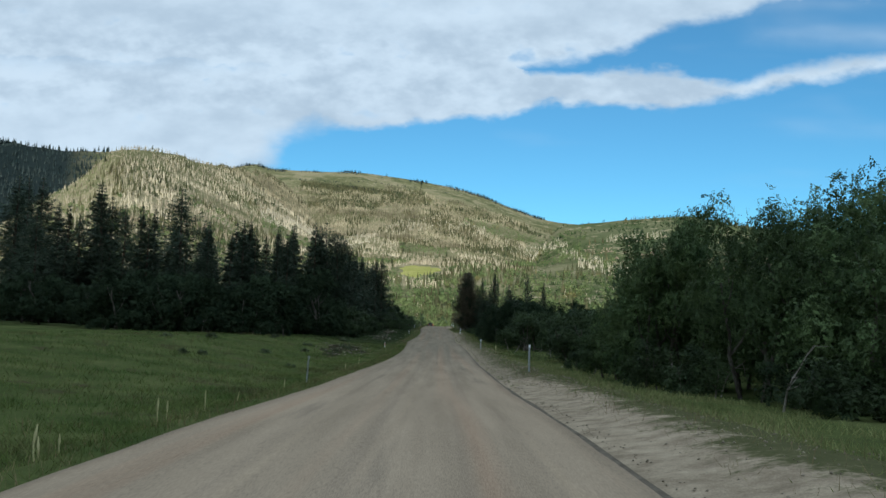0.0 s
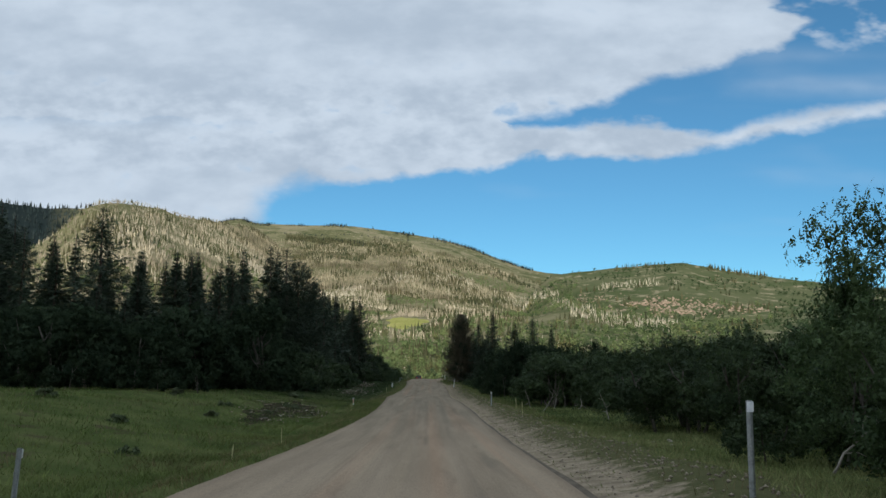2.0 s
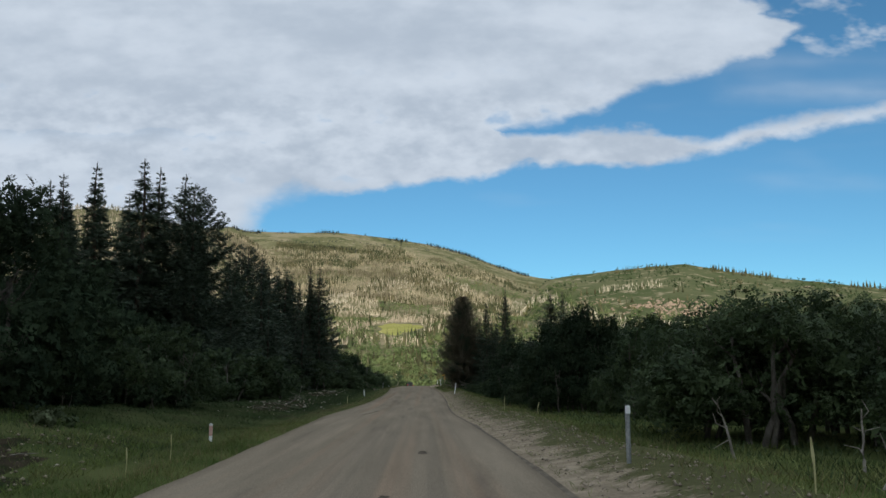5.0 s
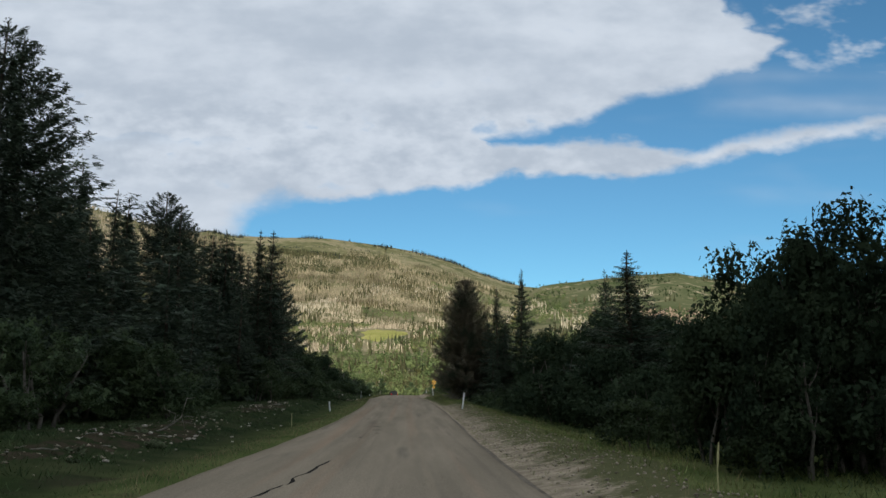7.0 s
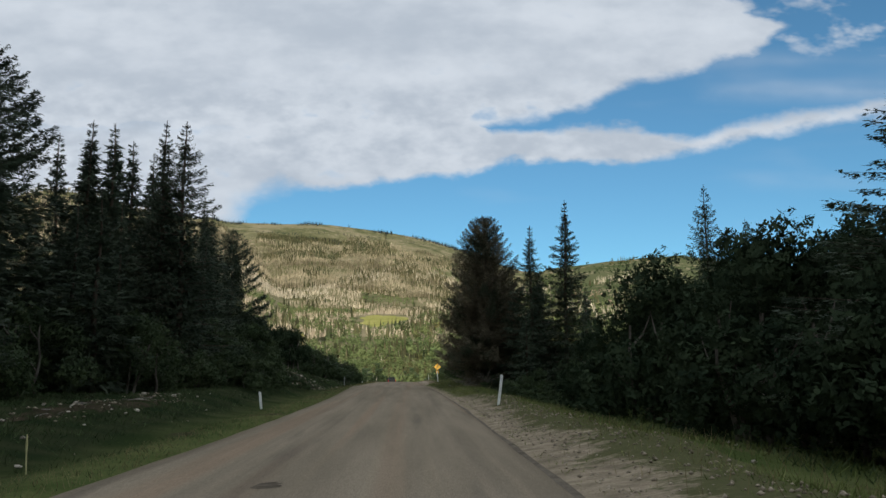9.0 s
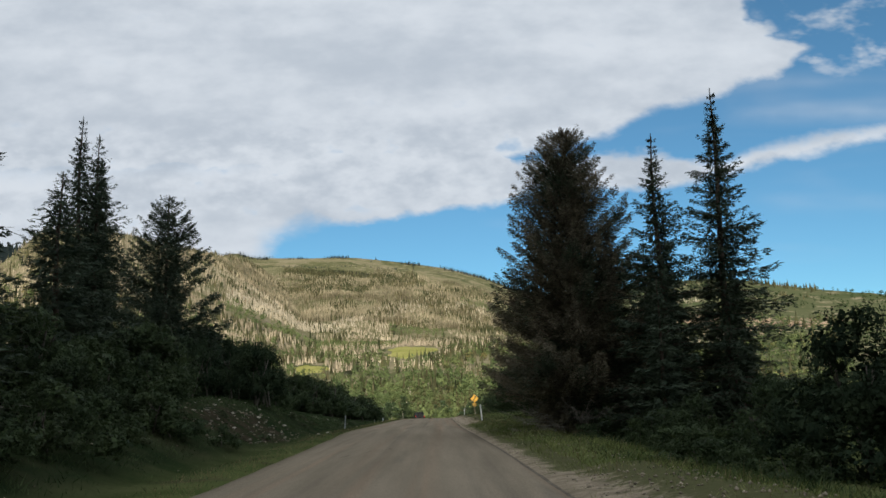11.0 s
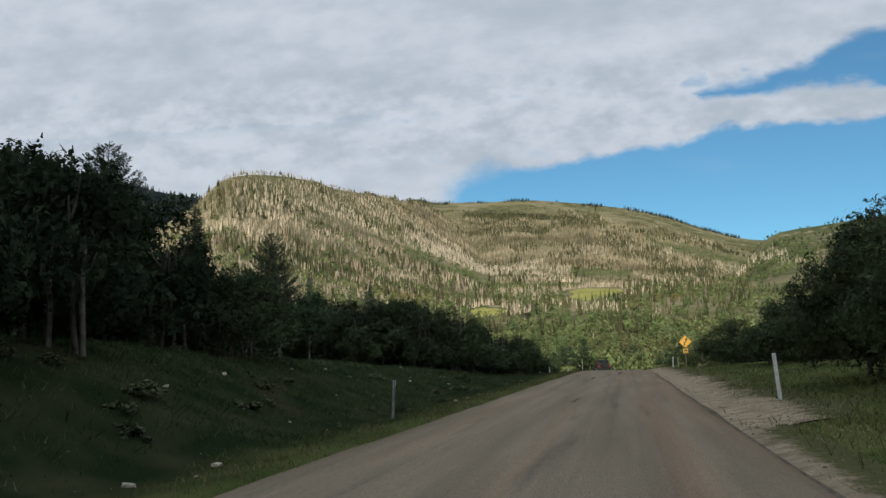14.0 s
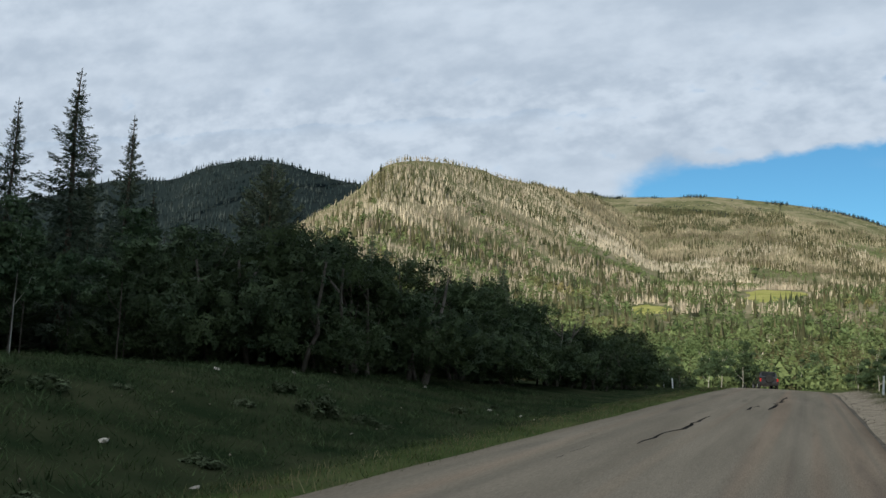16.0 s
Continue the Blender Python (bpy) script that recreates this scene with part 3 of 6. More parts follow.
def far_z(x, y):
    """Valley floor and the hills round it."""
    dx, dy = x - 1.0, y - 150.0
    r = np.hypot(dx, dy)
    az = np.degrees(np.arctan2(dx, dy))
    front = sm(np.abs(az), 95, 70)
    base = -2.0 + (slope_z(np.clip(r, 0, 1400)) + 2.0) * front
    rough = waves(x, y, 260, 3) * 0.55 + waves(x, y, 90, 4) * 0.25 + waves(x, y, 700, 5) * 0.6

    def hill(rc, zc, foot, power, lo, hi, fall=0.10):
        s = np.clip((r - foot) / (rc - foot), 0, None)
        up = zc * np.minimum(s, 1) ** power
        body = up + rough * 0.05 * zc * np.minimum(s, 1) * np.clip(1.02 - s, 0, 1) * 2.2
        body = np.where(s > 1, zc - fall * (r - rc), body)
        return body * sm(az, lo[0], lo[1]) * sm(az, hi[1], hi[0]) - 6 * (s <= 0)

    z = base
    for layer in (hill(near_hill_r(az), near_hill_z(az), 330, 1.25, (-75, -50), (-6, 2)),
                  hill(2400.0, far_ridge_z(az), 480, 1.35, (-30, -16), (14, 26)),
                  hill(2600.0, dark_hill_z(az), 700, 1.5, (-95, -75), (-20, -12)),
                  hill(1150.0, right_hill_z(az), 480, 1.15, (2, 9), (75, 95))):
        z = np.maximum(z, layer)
    # an unseen mountain added at the camera's back to put the road in shade
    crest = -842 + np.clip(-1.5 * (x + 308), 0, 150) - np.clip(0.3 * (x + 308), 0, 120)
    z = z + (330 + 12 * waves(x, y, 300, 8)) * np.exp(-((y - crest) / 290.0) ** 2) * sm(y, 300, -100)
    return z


def ground_z(x, y):
    x, y = np.asarray(x, float), np.asarray(y, float)
    rz, cx = road_z(np.clip(y, -400, 520)), road_x(y)
    dl, dr = cx - HALF - x, x - cx - HALF
    run = left_run(np.clip(y, -60, 420))
    left = -left_ditch(np.clip(y, -60, 420)) * sm(dl, 0.3, 2.3) * sm(dl, 2 + run, 2) + left_rise(np.clip(y, -60, 420)) * sm(dl, 1.6, 1.6 + run)
    right = 0.22 * sm(dr, 0.4, 1.7) * sm(dr, 4.5, 2.0) + right_rise(np.clip(y, -60, 420)) * sm(dr, 1.8, 9)
    left = left + sm(dl, 14, 60) * 0.02 * dl
    off = np.where(dl > 0, left, np.where(dr > 0, right, 0.0))
    bumps = (waves(x, y, 9, 11) * 0.10 + waves(x, y, 3.1, 12) * 0.035) * sm(np.maximum(dl, dr), 0.6, 3.0)
    near = rz + off + bumps - 0.07 * sm(np.maximum(dl, dr), 0.25, -0.05)
    w = np.maximum(sm(np.abs(x - cx), 45, 150), np.maximum(sm(y, 330, 430), sm(y, -40, -220)))
    return near * (1 - w) + far_z(x, y) * w


def gz(x, y):
    return float(ground_z(np.array([x]), np.array([y]))[0])


# ---- mesh helpers ----
def mesh_of(name, verts, faces, smooth=False):
    """A mesh from arrays of points and of triangles or quads."""
    me = bpy.data.meshes.new(name)
    verts, faces = np.asarray(verts, np.float32), np.asarray(faces, np.int32)
    k = faces.shape[1]
    me.vertices.add(len(verts))
    me.vertices.foreach_set("co", verts.ravel())
    me.loops.add(faces.size)
    me.loops.foreach_set("vertex_index", faces.ravel())
    me.polygons.add(len(faces))
    me.polygons.foreach_set("loop_start", np.arange(0, faces.size, k, dtype=np.int32))
    me.polygons.foreach_set("loop_total", np.full(len(faces), k, np.int32))
    if smooth:
        me.polygons.foreach_set("use_smooth", np.ones(len(faces), bool))
    me.update(calc_edges=True)
    return me


def bm_mesh(name, bm):
    me = bpy.data.meshes.new(name)
    bmesh.ops.recalc_face_normals(bm, faces=bm.faces)
    bm.to_mesh(me)
    bm.free()
    return me


def thing(name, label, category, group="", m=None, kind=""):
    ob = new(name)
    if m is not None:
        ob.matrix_basis = m
    return tagged(ob, label, category, group, kind)


def part(name, me, mat, parent, label=""):
    """One mesh object under a thing or a part."""
    ob = new(name, me)
    if len(me.materials) == 0:
        me.materials.append(mat)
    ob.parent = parent
    return tagged(ob, label) if label else ob


def solo(name, me, mat, label, category, group="", kind="", m=None):
    ob = new(name, me)
    if len(me.materials) == 0:
        me.materials.append(mat)
    if m is not None:
        ob.matrix_basis = m
    return tagged(ob, label, category, group, kind)


def join(pieces):
    """Stacks (verts, faces) pieces into one pair of arrays."""
    vs, fs, n = [], [], 0
    for v, f in pieces:
        vs.append(v)
        fs.append(np.asarray(f) + n)
        n += len(v)
    return np.concatenate(vs), np.concatenate(fs)


def tube(points, radii, sides=6, cap=True):
    """A tapered tube of quads along points."""
    p = np.asarray(points, float)
    r = np.asarray(radii, float)
    d = np.gradient(p, axis=0)
    d /= np.linalg.norm(d, axis=1)[:, None] + 1e-9
    ref = np.where(np.abs(d[:, 2:3]) > 0.9, np.array([[1.0, 0, 0]]), np.array([[0, 0, 1.0]]))
    a = np.cross(d, ref)
    a /= np.linalg.norm(a, axis=1)[:, None]
    b = np.cross(d, a)
    ang = np.arange(sides) * 2 * np.pi / sides
    ring = a[:, None, :] * np.cos(ang)[None, :, None] + b[:, None, :] * np.sin(ang)[None, :, None]
    v = (p[:, None, :] + ring * r[:, None, None]).reshape(-1, 3)
    f = []
    for i in range(len(p) - 1):
        for k in range(sides):
            k2 = (k + 1) % sides
            f.append((i * sides + k, i * sides + k2, (i + 1) * sides + k2, (i + 1) * sides + k))
    return v, np.array(f)


# ---- ground and road ----
def axis_of(steps):
    out = [steps[0][0]]
    for a, b, s in steps:
        out += list(np.arange(a, b, s) + s)
    return np.array(out)


gx = axis_of([(-4600, -2200, 85), (-2200, -1200, 32), (-1200, -440, 20), (-440, -60, 12), (-60, -16, 2.75), (-16, -8, 1.0), (-8, -4.8, 0.4), (-4.8, -2.0, 0.28), (-2.0, 2.4, 1.1), (2.4, 6.0, 0.3), (6, 8, 0.5), (8, 16, 1.0), (16, 60, 2.75), (60, 440, 12), (440, 1200, 20), (1200, 4600, 85)])
gy = axis_of([(-2600, -200, 80), (-200, -20, 9), (-20, 340, 2.4), (340, 430, 4.5), (430, 1300, 12), (1300, 2700, 40), (2700, 4800, 140)])
XX, YY = np.meshgrid(gx, gy)
ZZ = ground_z(XX, YY)
nx, ny = len(gx), len(gy)
ii = (np.arange(ny - 1)[:, None] * nx + np.arange(nx - 1)[None, :]).ravel()
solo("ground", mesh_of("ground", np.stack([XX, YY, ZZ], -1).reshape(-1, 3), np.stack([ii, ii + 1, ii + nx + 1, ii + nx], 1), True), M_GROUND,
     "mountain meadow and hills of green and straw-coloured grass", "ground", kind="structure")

def road_wide(y):
    """Extra width on the left from y 196 to 262, fitted to the camera's view."""
    return 0.12 * float(sm(y, 196, 212) * sm(y, 262, 246))


ry = np.arange(-60, 400.1, 1.0)
prof = np.array([(-HALF - 0.02, -0.16), (-HALF, -0.012), (-HALF + 0.4, 0.0), (-1.5, 0.025), (0, 0.04), (1.5, 0.025), (HALF - 0.35, 0.0), (HALF, -0.012), (HALF + 0.03, -0.16)])
rv = []
for y in ry:
    jl, jr = 0.015 * math.sin(y * 1.7) + 0.015 * math.sin(y * 0.63 + 1), 0.03 * math.sin(y * 1.3) + 0.03 * math.sin(y * 0.41)
    wl = road_wide(y)
    for k, (px, pz) in enumerate(prof):
        px, pz = px - (wl if k < 3 else 0), pz + (0.10 * wl if k in (1, 2) else 0)
        rv.append((float(road_x(y)) + px + (jl if k < 2 else jr if k > 6 else 0), y, float(road_z(y)) + pz))
npf = len(prof)
ri = (np.arange(len(ry) - 1)[:, None] * npf + np.arange(npf - 1)[None, :]).ravel()
solo("road", mesh_of("road", rv, np.stack([ri, ri + 1, ri + npf + 1, ri + npf], 1), False), M_ROAD,
     "worn tan-grey chip-sealed two-lane road without markings", "road", kind="structure")


def verge_strip(name, side, y0, y1, d0, d1, mat, label, lift=0.045, step=0.6, n=9):
    """A strip that lies on the ground beside the road; its map runs from 0 at the asphalt to 1 at the grass."""
    v, ys = [], np.arange(y0, y1, step)
    for y in ys:
        wob = 1 + 0.10 * math.sin(y * 0.31) + 0.08 * math.sin(y * 0.83 + 2)
        for k in range(n):
            d = d0 + (d1 * wob - d0) * k / (n - 1)
            x = float(road_x(y)) + side * (HALF + d + (road_wide(y) if side < 0 else 0))
            v.append((x, y, lift * (1.0 if k < n - 2 else 0.4 if k < n - 1 else -1.2)))
    v = np.array(v)
    v[:, 2] += ground_z(v[:, 0], v[:, 1])
    i = (np.arange(len(ys) - 1)[:, None] * n + np.arange(n - 1)[None, :]).ravel()
    f = np.stack([i, i + 1, i + n + 1, i + n], 1)[:, ::side]
    me = mesh_of(name, v, f, True)
    me.uv_layers.new(name="across").data.foreach_set("uv", np.stack([(f.ravel() % n) / (n - 1.0), (f.ravel() // n) * step], 1).astype(np.float32).ravel())
    return solo(name, me, mat, label, "verge", kind="structure")


verge_strip("gravel_shoulder", 1, -20, 36, -0.05, 3.6, M_GRAVEL, "wide pale gravel shoulder beside the road")
verge_strip("gravel_shoulder", 1, 35.6, 180, -0.05, 3.0, M_SHOULDER, "pale loose gravel shoulder beside the road", 0.041)
verge_strip("gravel_shoulder", 1, 179.6, 221, -0.05, 1.2, M_SHOULDER, "narrow weedy gravel shoulder beside the road")
verge_strip("gravel_shoulder", 1, 220.6, 300, -0.05, 3.2, M_GRAVEL, "pale gravel shoulder beside the road", 0.041)
verge_strip("asphalt_edge", 1, -20, 300, -0.05, 0.18, M_EDGE, "dark crumbling edge of the asphalt", 0.056, n=4)


# ---- plants ----
def blades_of(base, along, side, length, width):
    """Flat pointed leaves or sprays of needles: one long triangle each."""
    n = len(base)
    l, w = length[:, None], width[:, None]
    v = np.stack([base - side * w * 0.5, base + side * w * 0.5 + along * l * 0.15, base + along * l], 1).reshape(-1, 3)
    return v, np.arange(3 * n).reshape(-1, 3)


def unit(v):
    return v / (np.linalg.norm(v, axis=-1, keepdims=True) + 1e-9)


def conifer_meshes(seed, height, radius, bare, whorls, limbs, twigs, shape, droop, tip=0.5, gap=0.0, blade=1.0, dead=0.12, broken=0.25, fill=420, level=0.62, slim=0.56, spread=0.42, ends=0.75, upturn=0.0):
    """Trunk, crown and dead lower limbs of a conifer whose foot is at the origin."""
    r = np.random.RandomState(seed)
    hs = np.linspace(0, height, 9)
    trunk = tube(np.stack([0.05 * np.sin(hs * 0.6 + seed), 0.05 * np.cos(hs * 0.5), hs - 0.3 * (hs == 0)], 1), 0.011 * height * (1 - hs / height) ** 0.8 + 0.012, 8)
    blades, wood, dry = [], [], []
    for k in range(whorls):
        s = 1 - max(0.0, 1 - (k + r.uniform(-0.3, 0.3)) / whorls) ** 1.3
        h = height * (bare + (0.985 - bare) * s)
        full = radius * (max(0.0, 1 - s) ** shape * (0.35 + 0.65 * min(1, s * 8 + 0.6)) + 0.07 * (1 - 0.9 * s))
        is_dead = s < dead
        for q in range(limbs):
            if r.rand() < gap:
                continue
            a = r.uniform(0, 2 * np.pi)
            ln = full * r.uniform(1 - broken, 1.12) * (0.85 if is_dead else 1.0)
            if ln < 0.16:
                ln = 0.16
            out = np.array([np.cos(a), np.sin(a), 0])
            lift = tip * s - droop * (1 - s) + r.uniform(-0.12, 0.12) - (r.uniform(-0.25, 0.35) if is_dead else 0)
            u = np.linspace(0, 1, 4)
            path = out[None] * (ln * u)[:, None]
            path[:, 2] = h + ln * (lift * u + 0.35 * droop * u ** 2.2 + upturn * u ** 2.5)
            (dry if is_dead else wood).append(tube(path, np.linspace(0.012 * ln + 0.012, 0.004, 4), 3))
            n = max(7 if s < 0.85 else 4, int(twigs * (0.15 + 0.85 * (ln / radius) ** 1.3)))
            if is_dead:
                n = max(2, n // 9)
            t = r.uniform(0.10, 1.0, n) ** ends
            base = np.stack([np.interp(t, u, path[:, j]) for j in range(3)], 1)
            lat = np.array([-np.sin(a), np.cos(a), 0])
            if is_dead:
                sgn = np.where(r.rand(n) < 0.5, -1.0, 1.0)
                d = unit(out[None] * r.uniform(0.3, 1.1, n)[:, None] + lat[None] * (sgn * r.uniform(0.3, 1.0, n))[:, None] + r.normal(0, 0.5, (n, 3)) - np.array([[0, 0, 0.4]]))
                dry.append(("t", base, d, (0.15 + 0.25 * ln * (1.05 - t)) * r.uniform(0.6, 1.25, n)))
                continue
            # a flat, slightly hanging spray: needles sit on side twigs to both sides of the limb
            n2 = n * 2
            t = np.concatenate([t, r.uniform(0.10, 1.0, n) ** ends])
            base = np.stack([np.interp(t, u, path[:, j]) for j in range(3)], 1)
            q = r.uniform(-1, 1, n2)
            wide = (spread * ln * (1.06 - t) + 0.07 * min(1.0, ln)) * q
            base = base + lat[None] * wide[:, None] + out[None] * (np.abs(wide) * 0.45)[:, None]
            base[:, 2] += -0.26 * np.abs(wide) - np.abs(r.normal(0, 0.05 + 0.04 * ln, n2)) + 0.04
            d = unit(out[None] * r.uniform(0.4, 1.1, n2)[:, None] + lat[None] * (q * 0.9 + r.normal(0, 0.3, n2))[:, None] + np.array([[0, 0, 1.0]]) * r.uniform(-0.5, 0.35, n2)[:, None])
            tl = (0.24 + 0.18 * min(1.0, ln)) * r.uniform(0.6, 1.3, n2) * blade * (1 - 0.55 * s ** 3)
            flat_on = np.where(r.rand(n2, 1) < level * (1 - 0.7 * s), 1.0, 0.0)
            up = flat_on * np.array([[0, 0, 1.0]]) + (0.35 + 0.65 * (1 - flat_on)) * r.normal(size=(n2, 3))
            blades.append(blades_of(base, d, unit(np.cross(d, up)), tl, tl * slim))
    # inner sprays that hang close to the trunk
    n = fill
    s = r.uniform(0, 0.93, n) ** 1.1
    a = r.uniform(0, 2 * np.pi, n)
    q = radius * (1 - s) ** shape * r.uniform(0.15, 0.62, n)
    out = np.stack([np.cos(a), np.sin(a), 0 * a], 1)
    base = out * (q * 0.6)[:, None]
    base[:, 2] = height * (bare + (0.985 - bare) * s)
    d = unit(out * r.uniform(0.3, 1.0, n)[:, None] + np.array([[0, 0, 1.0]]) * r.uniform(-0.9, 0.15, n)[:, None] + 0.3 * r.normal(size=(n, 3)))
    big = (0.35 + 0.75 * (1 - s)) * r.uniform(0.7, 1.3, n) * blade
    blades.append(blades_of(base, d, unit(np.cross(d, r.normal(size=(n, 3)))), big, big * 0.5))
    n = 7
    d = unit(np.stack([r.normal(0, 0.07, n), r.normal(0, 0.07, n), np.ones(n)], 1))
    blades.append(blades_of(np.array([[0, 0, height * 0.965]] * n), d, unit(np.cross(d, r.normal(size=(n, 3)))), np.full(n, height * 0.045) * r.uniform(0.4, 1, n), np.full(n, 0.05)))
    dv = []
    for p in dry:
        if isinstance(p[0], str):
            for b, d, l in zip(p[1], p[2], p[3]):
                dv.append(tube([b, b + d * l * 0.5 + np.array([0, 0, -0.05 * l]), b + d * l], [0.010, 0.006, 0.003], 3))
        else:
            dv.append(p)
    return (mesh_of("trunk", *join([trunk] + wood[:0]), True), mesh_of("crown", *join(blades)),
            mesh_of("limbs", *join(wood)), mesh_of("dead_limbs", *join(dv)) if dv else None)


def conifer_kind(args, needle=None):
    return conifer_meshes(**args) + (needle or M_NEEDLE,)


# spire-topped firs, fuller spruces, open pines, and the large rusty fir beside the road
FIR_A = conifer_kind(dict(seed=1, height=15, radius=2.9, bare=0.03, whorls=27, limbs=8, twigs=16, shape=1.05, droop=0.38, tip=0.6, blade=1.0, fill=700))
FIR_B = conifer_kind(dict(seed=2, height=15, radius=2.4, bare=0.03, whorls=27, limbs=8, twigs=15, shape=1.10, droop=0.34, tip=0.7, blade=1.0, fill=700))
FIR_C = conifer_kind(dict(seed=3, height=15, radius=1.9, bare=0.05, whorls=26, limbs=8, twigs=15, shape=0.95, droop=0.45, tip=0.5, blade=1.0, gap=0.08, fill=600))
SPRUCE_A = conifer_kind(dict(seed=4, height=15, radius=4.0, bare=0.04, whorls=30, limbs=9, twigs=22, shape=0.80, droop=0.20, tip=0.7, broken=0.4, blade=0.85, fill=1100))
SPRUCE_B = conifer_kind(dict(seed=5, height=15, radius=3.3, bare=0.04, whorls=30, limbs=9, twigs=18, shape=0.88, droop=0.24, tip=0.7, broken=0.4, blade=0.85, fill=1000))
PINE_OPEN = conifer_kind(dict(seed=6, height=15, radius=5.2, bare=0.05, whorls=26, limbs=9, twigs=34, shape=0.90, droop=-0.05, tip=0.5, gap=0.10, broken=0.45, blade=0.70, fill=500))
FIR_NEAR = conifer_kind(dict(seed=7, height=15, radius=2.7, bare=0.03, whorls=30, limbs=8, twigs=74, shape=0.95, droop=0.36, tip=0.6, blade=0.46, dead=0.08, fill=2600))
FIR_NEAR_2 = conifer_kind(dict(seed=8, height=15, radius=3.2, bare=0.03, whorls=30, limbs=8, twigs=74, shape=0.85, droop=0.30, tip=0.6, blade=0.46, dead=0.10, fill=2600))
SPRUCE_NEAR = conifer_kind(dict(seed=10, height=15, radius=4.0, bare=0.03, whorls=34, limbs=10, twigs=100, shape=0.64, droop=0.06, tip=0.75, blade=0.58, dead=0.07, broken=0.30, fill=4200, level=0.42, spread=0.20, ends=0.5, upturn=0.22))
BIG_FIR = conifer_kind(dict(seed=9, height=15, radius=3.9, bare=0.015, whorls=60, limbs=14, twigs=270, shape=0.56, droop=0.12, tip=0.85, blade=0.385, dead=0.09, broken=0.34, fill=14000, level=0.30, slim=0.36, spread=0.24, ends=0.55, upturn=0.22), M_BROWN_NEEDLE)


def conifer(kind, x, y, top, label, turn=0.0, wide=1.0, lean=0.0, group="roadside conifers"):
    """A conifer that stands at x, y and reaches up to the height top."""
    z = gz(x, y) - 0.05
    s = (top - z) / 15.0
    wide *= 1.18
    ob = thing("conifer_tree", label, "conifer", group, pose(x, y, z, lean, lean * 0.6, turn) @ Matrix.Diagonal((s * wide, s * wide, s, 1)))
    trunk, crown, limbs, dead, needle = kind
    part("trunk", trunk, M_BARK, ob)
    part("crown", crown, needle, ob)
    if kind in (FIR_NEAR, FIR_NEAR_2, SPRUCE_NEAR, BIG_FIR, PINE_OPEN) and abs(x) < 13:
        tagged(part("limb_wood", limbs, M_BARK, ob), kind="stuff")
        tagged(part("dead_limb_wood", dead, M_DEADWOOD, ob, "bare grey lower limbs"), kind="stuff")
    return ob


DARK_FIR = "dark green spire-topped fir in the shade"
DARK_SPRUCE = "dense dark green spruce in the shade"
rnd = random.Random(7)
# the wood above the meadow
for kind, x, y, top in ((SPRUCE_A, -38.8, 137.9, 22.2), (FIR_B, -40.3, 157.6, 19.4), (FIR_A, -35.5, 166.4, 20.5), (FIR_B, -33.2, 161.7, 18.9), (FIR_A, -17.9, 135.4, 17.0),
                        (FIR_C, -17.4, 137.6, 16.9), (PINE_OPEN, -17.3, 144.3, 18.0), (FIR_C, -20.9, 134.6, 16.5), (FIR_B, -27.5, 130.2, 15.4), (FIR_A, -25.5, 129.2, 14.9), (FIR_B, -20.9, 129.0, 14.4), (FIR_C, -22.9, 131.8, 14.6), (FIR_B, -26.0, 150.0, 17.8), (FIR_A, -51.0, 130.0, 16.9), (FIR_C, -48.0, 130.0, 21.4),
                        (SPRUCE_B, -44.6, 130.0, 18.2), (FIR_B, -45.5, 140.0, 19.4), (FIR_C, -46.6, 150.0, 20.4), (FIR_B, -37.6, 150.0, 18.3), (FIR_A, -33.0, 150.0, 18.1),
                        (FIR_B, -32.8, 160.0, 19.7), (FIR_A, -23.7, 150.0, 17.6), (SPRUCE_B, -14.8, 165.0, 14.3), (FIR_C, -29.0, 155.0, 16.5), (FIR_B, -56.0, 138.0, 19.0),
                        (FIR_A, -61.0, 146.0, 20.5), (SPRUCE_A, -55.0, 125.0, 16.0), (FIR_B, -22.0, 160.0, 15.5), (FIR_A, -28.5, 168.0, 17.5), (FIR_B, -41.5, 146.0, 16.5)):
    conifer(kind, x, y, top, DARK_SPRUCE if kind in (SPRUCE_A, SPRUCE_B, PINE_OPEN) else DARK_FIR, rnd.uniform(0, 360), rnd.uniform(1.1, 1.38), group="firs above the meadow")
for k in range(28):
    x, y = rnd.uniform(-64, -16), rnd.uniform(126, 168)
    conifer(rnd.choice((FIR_A, FIR_B, SPRUCE_B)), x, y, gz(x, y) + rnd.uniform(8.5, 13.5), DARK_FIR, rnd.uniform(0, 360), rnd.uniform(1.1, 1.4), group="firs above the meadow")
for x, y in ((-11.5, 150.0), (-12.5, 160.0), (-11.0, 168.0), (-13.0, 177.0), (-11.8, 186.0), (-12.8, 195.0), (-16.5, 175.0), (-17.0, 196.0), (-13.2, 143.0), (-19.0, 190.0)):
    conifer(rnd.choice((FIR_A, SPRUCE_B)), x, y, gz(x, y) + rnd.uniform(6.5, 9.5), DARK_FIR, rnd.uniform(0, 360), rnd.uniform(1.1, 1.4), group="firs on the left bank")
